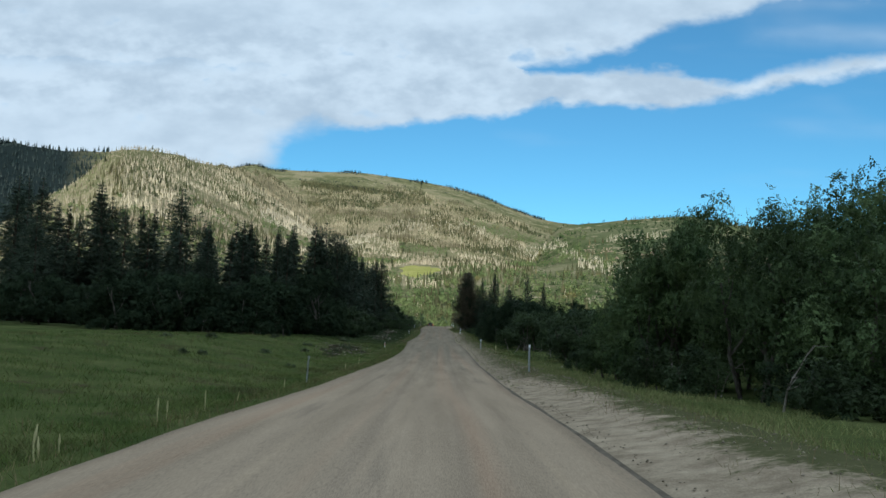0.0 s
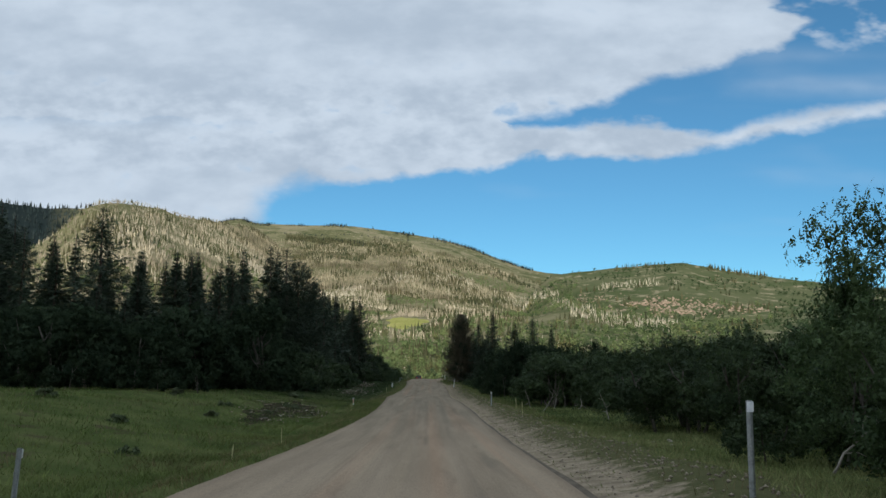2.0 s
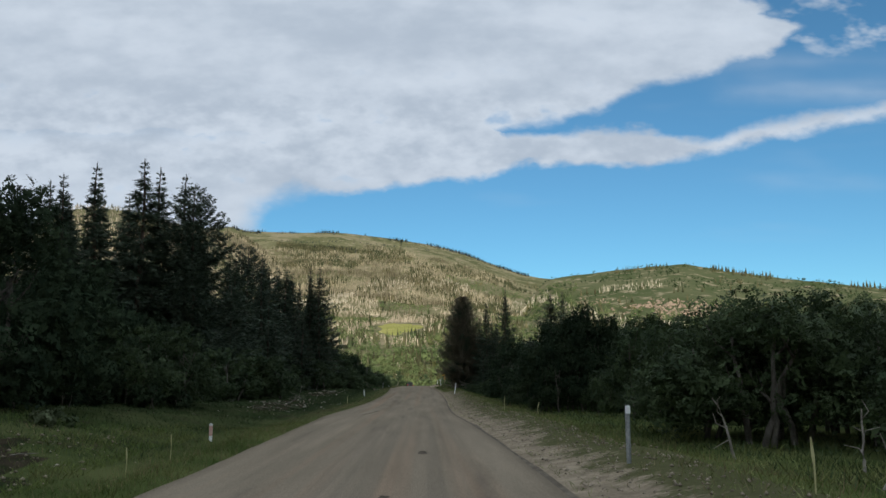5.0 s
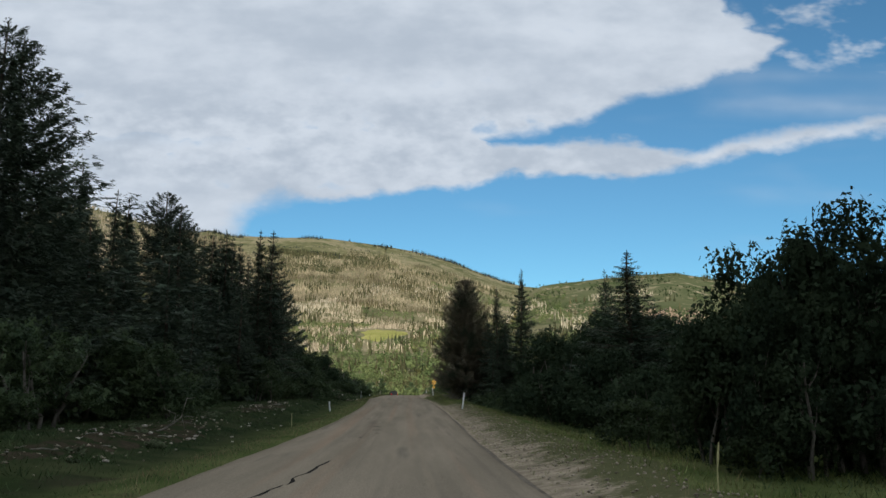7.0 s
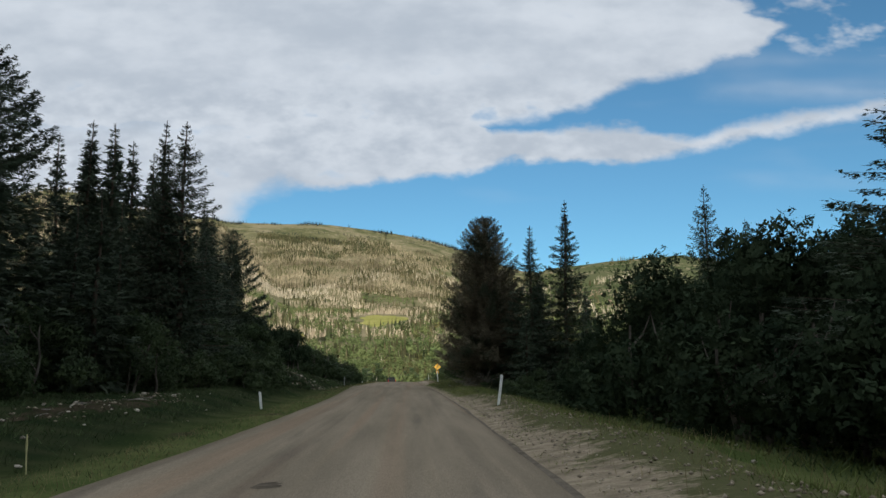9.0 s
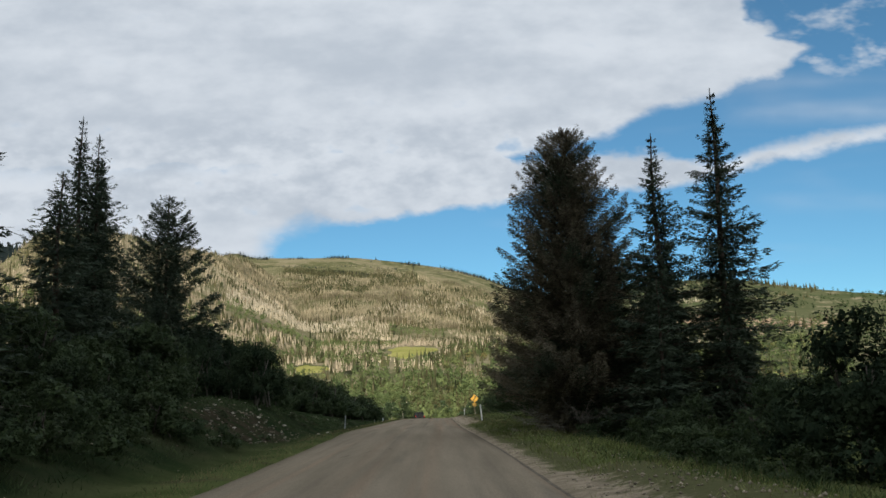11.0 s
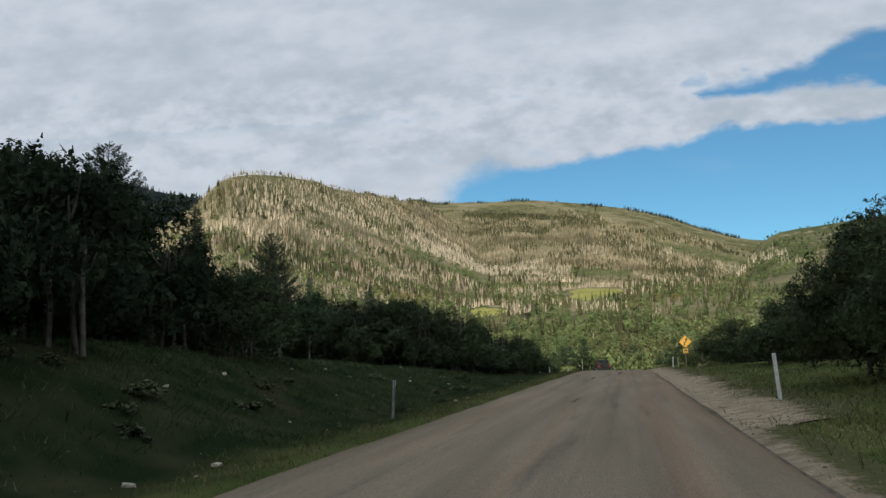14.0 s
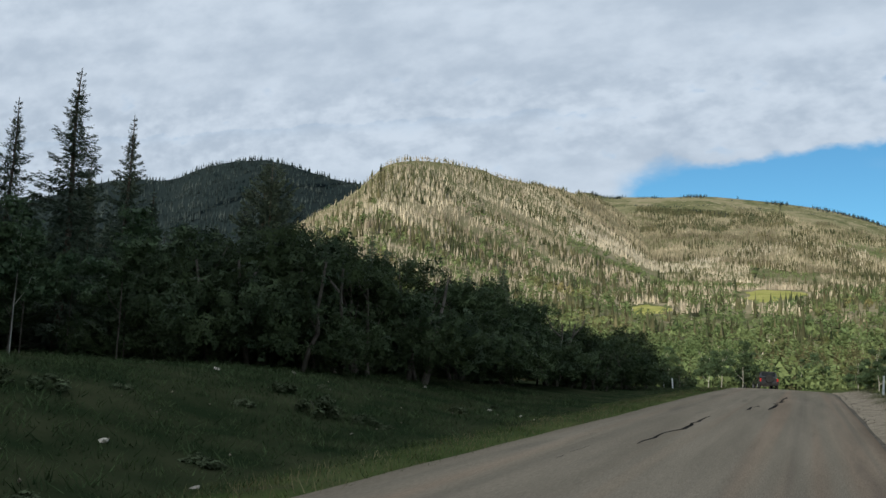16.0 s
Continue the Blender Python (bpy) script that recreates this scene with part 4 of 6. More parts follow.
# the wood on the left bank
for kind, x, y, top in ((FIR_NEAR, -11.7, 179.6, 15.3), (FIR_NEAR_2, -10.6, 179.4, 15.2), (SPRUCE_NEAR, -17.3, 170.2, 16.4), (SPRUCE_NEAR, -14.6, 136.5, 15.4), (SPRUCE_B, -19.3, 155.0, 15.8),
                        (FIR_A, -19.9, 160.0, 15.9), (FIR_B, -15.8, 180.0, 15.4), (FIR_C, -14.8, 180.6, 15.4), (FIR_NEAR, -16.0, 155.0, 13.0), (FIR_B, -15.6, 155.8, 12.8),
                        (FIR_C, -18.1, 165.0, 12.4), (FIR_B, -17.7, 185.0, 15.8), (FIR_C, -16.4, 186.0, 15.9), (FIR_B, -15.1, 185.0, 15.6), (FIR_C, -14.4, 190.0, 14.8),
                        (FIR_B, -15.4, 190.5, 16.0), (FIR_C, -17.7, 180.5, 14.8), (FIR_NEAR, -14.1, 200.0, 15.2), (FIR_NEAR_2, -13.7, 201.0, 14.7), (FIR_B, -15.1, 205.0, 14.7),
                        (SPRUCE_NEAR, -15.1, 216.3, 15.7), (SPRUCE_NEAR, -22.7, 241.0, 13.0), (SPRUCE_B, -13.0, 187.0, 11.5), (SPRUCE_A, -17.5, 147.0, 13.5), (FIR_A, -13.4, 172.0, 9.5)):
    conifer(kind, x, y, top, DARK_SPRUCE if kind in (SPRUCE_A, SPRUCE_B, PINE_OPEN) else DARK_FIR, rnd.uniform(0, 360), 1.05 if kind is SPRUCE_NEAR else rnd.uniform(0.95, 1.15), group="firs on the left bank")
for kind, x, y, top in ((SPRUCE_B, -58.0, 133.0, 22.4), (FIR_A, -53.5, 143.0, 23.2), (SPRUCE_A, -49.5, 138.0, 20.6), (SPRUCE_B, -64.0, 138.0, 23.4), (FIR_A, -42.5, 134.0, 16.8), (SPRUCE_B, -35.8, 143.0, 16.8), (FIR_B, -31.0, 138.0, 15.4), (SPRUCE_B, -68.0, 150.0, 25.0), (SPRUCE_A, -46.0, 160.0, 19.5)):
    conifer(kind, x, y, top, DARK_SPRUCE if kind in (SPRUCE_A, SPRUCE_B) else DARK_FIR, x * 17, 1.25, group="firs above the meadow")
# spires behind the aspen thicket
for kind, x, y, top in ((FIR_NEAR, -38.6, 271.3, 15.8), (FIR_NEAR, -32.6, 269.6, 16.4), (FIR_NEAR, -36.5, 278.0, 16.5), (FIR_B, -51.0, 290.0, 17.3), (SPRUCE_NEAR, -34.6, 290.6, 16.2),
                        (FIR_A, -38.7, 262.0, 13.6), (FIR_B, -41.0, 320.0, 15.6), (FIR_A, -60.0, 400.0, 20.4), (FIR_B, -71.0, 456.0, 28.0), (SPRUCE_B, -74.0, 462.0, 27.0), (FIR_A, -66.0, 440.0, 24.0),
                        (FIR_C, -35.9, 279.6, 12.2), (FIR_B, -46.0, 285.0, 13.0), (FIR_A, -52.0, 275.0, 12.5), (SPRUCE_B, -58.0, 300.0, 14.5), (FIR_B, -48.0, 330.0, 15.0), (FIR_A, -45.0, 258.0, 13.0)):
    conifer(kind, x, y, top, DARK_SPRUCE if kind in (SPRUCE_A, SPRUCE_B) else DARK_FIR, rnd.uniform(0, 360), rnd.uniform(0.9, 1.1), group="firs behind the thicket")
for kind, x, y, top, wide in ((SPRUCE_B, -30.0, 292.0, 9.6, 1.2), (SPRUCE_B, -47.0, 284.0, 9.8, 1.2), (FIR_A, -53.0, 288.0, 10.4, 1.3), (SPRUCE_B, -41.5, 290.0, 9.4, 1.3), (FIR_A, -20.5, 281.0, 8.6, 1.3), (SPRUCE_B, -22.5, 296.0, 9.0, 1.1)):
    conifer(kind, x, y, top, "broad dark spruce behind the thicket", x * 31, wide, group="firs behind the thicket")
# the right-hand group
conifer(BIG_FIR, 7.1, 198.6, 13.6, "broad ragged fir with rusty needles and dead lower limbs", 40, 0.97)
conifer(FIR_NEAR, 10.2, 195.8, 12.5, "slender dark green fir with two tips", 120, 1.1)
conifer(FIR_NEAR, 12.8, 196.2, 14.5, "tall slender dark green fir", 250, 1.05)
conifer(FIR_NEAR_2, 18.6, 182.5, 12.6, DARK_FIR, 10, 0.9)
conifer(FIR_NEAR_2, 12.4, 149.1, 8.8, "short dense blue-green spruce among the oaks", 75, 1.75)
conifer(FIR_A, 11.2, 199.0, 9.5, DARK_FIR, 15, 1.1)
conifer(FIR_B, 22.3, 186.0, 11.2, DARK_FIR, 45)
conifer(FIR_B, 16.0, 205.0, 9.0, DARK_FIR, 95, 1.1)
for x, y, top in ((9.8, 203.4, 10.2), (9.6, 194.0, 6.4), (12.6, 208.5, 10.6), (10.4, 208.0, 9.6), (8.6, 201.2, 7.5)):
    conifer(FIR_A, x, y, top, "dark young fir standing close under the tall firs", x * 40, 1.25)


def leaf_crown(seed, width, height, bottom, lobes, leaves, size, dome=0.9):
    """A rounded, lumpy crown: large lobes, each made of leafy clumps, with coarser sprays of leaves inside."""
    r = np.random.RandomState(seed)
    pieces = []
    for k in range(lobes):
        a, q = r.uniform(0, 2 * np.pi), math.sqrt((k + 0.5) / lobes)
        top = bottom + (height - bottom) * (1 - dome * q ** 2.4)
        br = width * r.uniform(0.13, 0.20)
        low = bottom + br * 0.55
        cz = low + max(0.0, top - br * 0.85 - low) * r.uniform(0.0, 1.0) ** 0.75
        c = np.array([np.cos(a) * q * width * 0.41, np.sin(a) * q * width * 0.41, cz])
        n = leaves // lobes
        clump = unit(r.normal(size=(12, 3))) * np.array([1.1, 1.1, 0.85])
        pick = r.randint(0, 12, n)
        hub = c + clump[pick] * (br * 0.66)
        p = hub + unit(r.normal(size=(n, 3))) * (br * 0.40 * r.uniform(0.55, 1.12, n))[:, None]
        out = unit(unit(p - hub) + 0.55 * unit(p - c) + 0.42 * r.normal(size=(n, 3)))
        along = unit(np.cross(out, r.normal(size=(n, 3))))
        pieces.append(blades_of(p - along * (size * 0.5), along, np.cross(out, along), size * r.uniform(0.7, 1.4, n), size * r.uniform(0.7, 1.1, n)))
        m = max(6, n // 8)
        p = c + unit(r.normal(size=(m, 3))) * (br * r.uniform(0.1, 0.7, m))[:, None]
        along = unit(r.normal(size=(m, 3)))
        pieces.append(blades_of(p - along * size, along, unit(np.cross(along, r.normal(size=(m, 3)))), size * r.uniform(1.8, 2.5, m), size * r.uniform(1.5, 2.0, m)))
    return mesh_of("crown", *join(pieces))


def stem_mesh(seed, height, reach, thick, crook=1.0):
    """One crooked stem with two or three limbs."""
    r = np.random.RandomState(seed)
    n = 6
    p = np.zeros((n, 3))
    a = r.uniform(0, 6.28)
    for i in range(1, n):
        p[i] = p[i - 1] + np.array([np.cos(a) * reach / n, np.sin(a) * reach / n, height / n]) + r.normal(0, 0.06 * height / n * 2 * crook, 3)
    p[0, 2] = -0.25
    pieces = [tube(p, np.linspace(thick, thick * 0.4, n), 5)]
    for j in (2, 4):
        b = r.uniform(0, 6.28)
        q = p[j] + np.array([[0, 0, 0], [np.cos(b) * 0.12 * height, np.sin(b) * 0.12 * height, 0.12 * height], [np.cos(b) * 0.2 * height, np.sin(b) * 0.2 * height, 0.30 * height]])
        pieces.append(tube(q, [thick * 0.5, thick * 0.35, thick * 0.15], 4))
    return mesh_of("stem", *join(pieces), True)


# unit crowns one metre wide and one high are scaled by the thing that carries them
OAKS_FAR = [leaf_crown(16 + k, 5.0, 4.2, 0.0, 16, 1150, 0.37, 0.62) for k in range(3)]
OAKS = [leaf_crown(20 + k, 5.0, 4.2, 0.0, 22, 2500, 0.265, 0.60) for k in range(4)]
OAKS_NEAR = [leaf_crown(30 + k, 5.0, 4.8, 0.0, 30, 3700, 0.225, 0.58) for k in range(4)]
BUSHES = [leaf_crown(40 + k, 4.0, 3.0, 0.05, 12, 1000, 0.28, 0.80) for k in range(3)]
SAGES = [leaf_crown(45 + k, 4.0, 3.0, 0.05, 8, 500, 0.34, 0.80) for k in range(3)]
ASPENS = [leaf_crown(50 + k, 3.2, 7.0, 2.1, 20, 1700, 0.27, 0.75) for k in range(3)]
ASPENS_FAR = [leaf_crown(54 + k, 3.2, 7.0, 1.8, 16, 1300, 0.30, 0.75) for k in range(3)]
OAKS_FINE = [leaf_crown(36 + k, 5.0, 5.0, 0.15, 36, 8000, 0.162, 0.55) for k in range(2)]
# crown copies that carry the shaded and the brightened leaf colours
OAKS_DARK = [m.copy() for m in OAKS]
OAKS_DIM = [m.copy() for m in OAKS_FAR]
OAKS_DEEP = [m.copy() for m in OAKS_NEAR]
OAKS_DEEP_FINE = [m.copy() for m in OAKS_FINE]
OAKS_LIT = [m.copy() for m in OAKS_NEAR]
OAKS_LIT_FINE = [m.copy() for m in OAKS_FINE]
STEMS = [stem_mesh(60 + k, 3.0, 0.9, 0.075) for k in range(5)]
ASPEN_STEMS_DARK = [stem_mesh(70 + k, 6.0, 0.12, 0.05, 0.4) for k in range(3)]
ASPEN_STEMS = [stem_mesh(70 + k, 6.0, 0.12, 0.05, 0.4) for k in range(3)]


def oak(x, y, height, label, wide=1.0, near=False, group="oak thicket", stems=4, fine=False, dark=False, lit=False):
    """A Gambel-oak clump: leafy crown on several crooked stems; the closer to the road, the finer its leaves."""
    off = abs(x - 0.1)
    near = (near and off < 15) or off < 11.2
    s = height / (5.0 if fine else 4.8 if near else 4.2)
    stems = stems if off < 15 else 2
    ob = thing("oak_shrub", label, "shrub", group, pose(x, y, gz(x, y), 0, 0, rnd.uniform(0, 360)) @ Matrix.Diagonal((s * wide, s * wide, s, 1)))
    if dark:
        part("crown", rnd.choice(OAKS_DIM if height < 2.4 or x < -34 or x > 18 else OAKS_DEEP_FINE if fine else OAKS_DEEP if off < 15.5 else OAKS_DARK), M_OAKSHADE, ob)
    elif lit:
        part("crown", rnd.choice(OAKS_LIT_FINE if fine else OAKS_LIT), M_OAKLIT, ob)
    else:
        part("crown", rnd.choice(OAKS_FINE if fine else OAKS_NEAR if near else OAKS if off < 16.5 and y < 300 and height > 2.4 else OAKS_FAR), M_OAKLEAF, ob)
    for k in range(stems):
        a, d = rnd.uniform(0, 6.28), rnd.uniform(0.2, 1.3)
        st = part("stem", rnd.choice(STEMS), M_OAKBARK, ob)
        st.matrix_basis = pose(math.cos(a) * d, math.sin(a) * d, 0, 0, 0, rnd.uniform(0, 360))
    return ob


def bush(x, y, height, label, wide=1.0, group="low bushes", leaf=None):
    s = height / 3.0
    ob = thing("bush", label, "bush", group, pose(x, y, gz(x, y) - 0.05, 0, 0, rnd.uniform(0, 360)) @ Matrix.Diagonal((s * wide, s * wide, s, 1)))
    part("crown", rnd.choice(SAGES if leaf else BUSHES), leaf or M_OAKLEAF, ob)
    st = part("stem", rnd.choice(STEMS), M_DEADWOOD, ob)
    st.matrix_basis = Matrix.Diagonal((0.7, 0.7, 0.6, 1))
    return ob


def aspen(x, y, height, label, wide=1.0, group="aspens", stems=1):
    s = height / 7.0
    ob = thing("aspen_tree", label, "tree", group, pose(x, y, gz(x, y), 0, 0, rnd.uniform(0, 360)) @ Matrix.Diagonal((s * wide, s * wide, s, 1)))
    part("crown", rnd.choice(ASPENS if (y < 300 and x > -34) or 300 < y < 420 else ASPENS_FAR), M_ASPENLEAF, ob)
    for k in range(stems):
        # between y 256 and 340 the trunks take dark oak bark
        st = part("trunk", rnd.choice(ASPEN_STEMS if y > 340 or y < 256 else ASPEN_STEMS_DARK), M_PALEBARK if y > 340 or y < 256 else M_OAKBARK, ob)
        st.matrix_basis = pose(0.25 * k, 0.2 * k, 0, 0, 0, rnd.uniform(0, 360)) @ Matrix.Diagonal((0.62, 0.62, 1, 1) if y < 300 else (1, 1, 1, 1))
    return ob


def thicket(make, count, x0, x1, y0, y1, h0, h1, label, group, slant=0.0, gap=2.0, **kw):
    """Plants scattered over a strip whose near edge shifts by slant metres for each metre of y."""
    put, tries = [], 0
    while len(put) < count and tries < count * 40:
        tries += 1
        y = rnd.uniform(y0, y1)
        x = rnd.uniform(x0, x1) + slant * (y - y0)
        if any((x - a) ** 2 + (y - b) ** 2 < gap * gap for a, b in put):
            continue
        put.append((x, y))
        make(x, y, rnd.uniform(h0, h1), label, rnd.uniform(0.9, 1.25), group=group, **kw)


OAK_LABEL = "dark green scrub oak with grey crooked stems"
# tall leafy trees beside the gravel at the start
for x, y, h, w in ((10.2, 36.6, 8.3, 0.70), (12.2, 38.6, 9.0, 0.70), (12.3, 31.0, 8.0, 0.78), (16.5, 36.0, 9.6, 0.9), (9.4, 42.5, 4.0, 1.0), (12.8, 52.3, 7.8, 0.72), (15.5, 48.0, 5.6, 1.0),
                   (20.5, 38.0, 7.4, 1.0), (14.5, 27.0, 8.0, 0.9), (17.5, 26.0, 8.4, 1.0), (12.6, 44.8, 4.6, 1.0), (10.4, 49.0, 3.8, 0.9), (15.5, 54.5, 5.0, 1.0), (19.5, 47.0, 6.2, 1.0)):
    oak(x, y, h, "tall leafy oak in a brighter lit leaf tone with grey crooked stems", w, lit=True, near=True, group="tall oaks beside the gravel", stems=5, fine=x < 15)
LOW_OAK = "low dark green scrub oak under the taller oaks"
thicket(oak, 16, 8.4, 16, 27, 56, 1.5, 2.3, LOW_OAK, "low oaks under the trees", gap=1.5, stems=2)
thicket(oak, 9, 7.4, 14, 117, 130, 1.5, 2.2, LOW_OAK, "low oaks under the trees", gap=1.5, stems=2)
thicket(oak, 10, 9.5, 25, 54, 74, 4.6, 5.5, OAK_LABEL, "oaks on the right", gap=2.6, near=True)
thicket(oak, 13, 13.5, 28, 74, 92, 4.3, 5.3, OAK_LABEL, "oaks on the right", gap=2.6, near=True)
thicket(oak, 16, 9.8, 27, 92, 118, 4.3, 5.4, OAK_LABEL, "oaks on the right", gap=2.6)
for x, y, h in ((7.9, 122.2, 4.2), (8.5, 120.4, 4.2), (9.7, 123.6, 6.6), (10.6, 121.4, 7.0), (12.2, 124.0, 6.8), (12.8, 121.6, 6.2), (14.8, 123.4, 6.2), (10.8, 147.6, 5.2), (14.2, 151.0, 5.6),
                (14.0, 164.5, 8.0), (16.2, 169.5, 9.2), (15.0, 160.0, 7.8), (17.0, 164.5, 8.8), (14.8, 155.5, 7.6), (17.6, 159.5, 8.8), (12.4, 157.0, 6.8), (11.2, 166.0, 7.0), (13.2, 173.0, 8.2)):
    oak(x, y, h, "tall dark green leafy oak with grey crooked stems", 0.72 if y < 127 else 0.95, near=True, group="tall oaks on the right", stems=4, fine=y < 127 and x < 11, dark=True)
thicket(oak, 12, 9.2, 22, 127, 141, 2.6, 3.4, OAK_LABEL, "oaks on the right", gap=2.2, dark=True)
thicket(oak, 14, 9.2, 24, 141, 158, 3.2, 4.4, OAK_LABEL, "oaks on the right", gap=2.4, dark=True)
thicket(oak, 9, 10.5, 24, 168, 190, 3.4, 5.0, OAK_LABEL, "oaks on the right", gap=2.4, dark=True)
for x, y, h in ((9.8, 205.0, 2.6), (12.0, 203.5, 3.2), (10.0, 192.5, 2.4), (12.5, 191.0, 3.0), (14.5, 200.0, 3.4), (16.5, 196.0, 3.4), (13.8, 208.0, 3.4), (9.0, 209.0, 2.2), (11.5, 212.5, 3.0), (15.5, 187.0, 3.2)):
    oak(x, y, h, "low dark green scrub oak at the foot of the firs", 1.15, near=True, group="oaks under the firs", stems=3)
for x, y, h in ((8.4, 232.5, 5.3), (10.0, 236.0, 5.8), (9.0, 226.5, 5.2), (11.5, 229.5, 6.0), (12.6, 235.0, 6.2), (10.5, 221.5, 5.4), (13.0, 224.0, 6.0)):
    oak(x, y, h * 1.15, OAK_LABEL, 0.9, near=True, group="oaks on the right bank", stems=4, fine=x < 11)
thicket(oak, 14, 9.4, 22, 240, 272, 3.6, 4.7, OAK_LABEL, "oaks on the right bank", gap=2.4)
thicket(oak, 16, 9.6, 24, 274, 320, 4.2, 5.4, OAK_LABEL, "oaks on the right bank", gap=2.4)
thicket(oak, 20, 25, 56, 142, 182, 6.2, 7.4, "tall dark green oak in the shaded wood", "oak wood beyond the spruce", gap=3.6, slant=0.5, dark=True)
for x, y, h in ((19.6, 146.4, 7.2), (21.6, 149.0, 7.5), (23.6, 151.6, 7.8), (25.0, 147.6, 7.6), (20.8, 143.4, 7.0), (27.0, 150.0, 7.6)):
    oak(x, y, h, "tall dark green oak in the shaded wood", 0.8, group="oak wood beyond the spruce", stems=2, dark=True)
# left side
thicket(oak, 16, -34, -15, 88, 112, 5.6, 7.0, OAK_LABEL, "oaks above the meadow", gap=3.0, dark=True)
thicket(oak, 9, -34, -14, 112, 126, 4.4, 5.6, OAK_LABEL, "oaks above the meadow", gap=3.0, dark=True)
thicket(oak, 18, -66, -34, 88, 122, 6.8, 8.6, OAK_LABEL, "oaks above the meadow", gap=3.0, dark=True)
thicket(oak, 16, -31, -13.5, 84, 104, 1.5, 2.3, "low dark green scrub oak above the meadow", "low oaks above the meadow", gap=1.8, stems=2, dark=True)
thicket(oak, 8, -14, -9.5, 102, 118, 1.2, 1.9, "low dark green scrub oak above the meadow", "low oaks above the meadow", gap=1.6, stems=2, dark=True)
thicket(oak, 12, -16, -9.5, 112, 134, 3.6, 4.8, OAK_LABEL, "oaks on the left bank", gap=2.2)
thicket(oak, 18, -16, -9.0, 136, 178, 3.4, 4.8, OAK_LABEL, "oaks on the left bank", gap=2.2)
thicket(oak, 10, -15, -9.0, 180, 206, 3.2, 4.4, OAK_LABEL, "oaks on the left bank", gap=2.2)
for x, y, h in ((-12.8, 216.0, 4.8), (-10.2, 218.6, 5.2), (-9.4, 214.2, 4.6), (-13.2, 222.5, 5.8), (-15.4, 226.2, 6.9), (-12.4, 226.4, 5.2), (-16.2, 220.5, 6.2), (-11.6, 210.5, 4.0), (-14.0, 230.2, 4.6), (-18.5, 229.0, 6.6)):
    oak(x, y, h, "tall dark green leafy oak with grey crooked stems", 0.85, near=True, group="oaks on the left bank", stems=4, dark=True)
thicket(oak, 13, -11.5, -7.0, 171, 195, 1.6, 2.6, "low dark green scrub oak on the grassy bank", "low oaks on the left bank", gap=1.5, stems=2)
thicket(oak, 11, 7.2, 11.5, 188, 216, 1.1, 1.9, "low dark green scrub oak at the foot of the firs", "oaks under the firs", gap=1.6, stems=2)
for x, y, h in ((-12.0, 231.5, 4.0), (-14.2, 234.0, 3.4), (-16.6, 236.2, 4.2), (-10.8, 229.2, 3.0), (-18.6, 239.0, 3.8)):
    oak(x, y, h, OAK_LABEL, 1.1, group="oaks on the left bank", stems=3, near=True)
ASPEN_LABEL = "grey-green young aspen with a pale trunk"
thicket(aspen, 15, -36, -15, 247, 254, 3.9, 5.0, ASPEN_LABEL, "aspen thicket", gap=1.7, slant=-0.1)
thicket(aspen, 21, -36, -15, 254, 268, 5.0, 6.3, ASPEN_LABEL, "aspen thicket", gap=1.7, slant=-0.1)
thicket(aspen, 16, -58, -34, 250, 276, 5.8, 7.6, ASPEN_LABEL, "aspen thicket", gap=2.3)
thicket(oak, 16, -19, -11, 258, 282, 4.7, 5.7, OAK_LABEL, "oaks behind the left bank", gap=2.0)
thicket(oak, 10, -12, -8.2, 280, 300, 3.4, 4.5, OAK_LABEL, "oaks behind the left bank", gap=1.9)
thicket(oak, 8, -34, -14, 284, 318, 5.2, 6.6, OAK_LABEL, "oaks behind the left bank", gap=2.8)
thicket(oak, 4, -60, -30, 284, 360, 5.0, 6.5, OAK_LABEL, "oaks behind the left bank", gap=4.0)
for x, y, h in ((-8.4, 315.0, 1.9), (-7.8, 309.0, 2.2), (-9.0, 303.0, 2.6), (-9.6, 319.0, 1.6), (-11.0, 323.0, 2.2)):
    bush(x, y, h, "dark rounded bush at the bend of the road", 1.2, "bushes at the bend")
# sunlit trees behind the crest
thicket(aspen, 26, -16, 14, 352, 420, 6.0, 9.0, "sunlit yellow-green aspen with a white trunk", "sunlit aspens", gap=3.4)
thicket(aspen, 20, -70, -12, 360, 470, 7.0, 10.0, "sunlit yellow-green aspen with a white trunk", "sunlit aspens", gap=5.0)
thicket(aspen, 14, 14, 60, 345, 450, 7.0, 10.0, "sunlit yellow-green aspen with a white trunk", "sunlit aspens", gap=5.0)
thicket(oak, 12, -31, -13, 98, 118, 6.6, 8.0, OAK_LABEL, "oaks above the meadow", gap=3.2, dark=True)
for k in range(46):
    x, y = rnd.uniform(-11.5, -5.4), rnd.uniform(120, 262)
    bush(x, y, rnd.uniform(0.22, 0.45), "small grey-green sage clump on the grassy bank", 1.3, "sage clumps", M_SAGE)
for k in range(10):
    x, y = rnd.uniform(-24, -8), rnd.uniform(44, 100)
    bush(x, y, rnd.uniform(0.3, 0.6), "low dark green bush in the grass", 1.4, "low bushes in the grass", M_SHRUB)
for x, y, h in ((-11.5, 66.0, 0.6), (-14.0, 58.0, 0.5), (-10.2, 76.0, 0.6), (-17.0, 72.0, 0.7), (-8.2, 90.0, 0.7), (-9.6, 101.0, 0.9), (-7.9, 252.0, 0.6)):
    bush(x, y, h, "low dark green bush in the grass", 1.3, "low bushes in the grass", M_SHRUB)


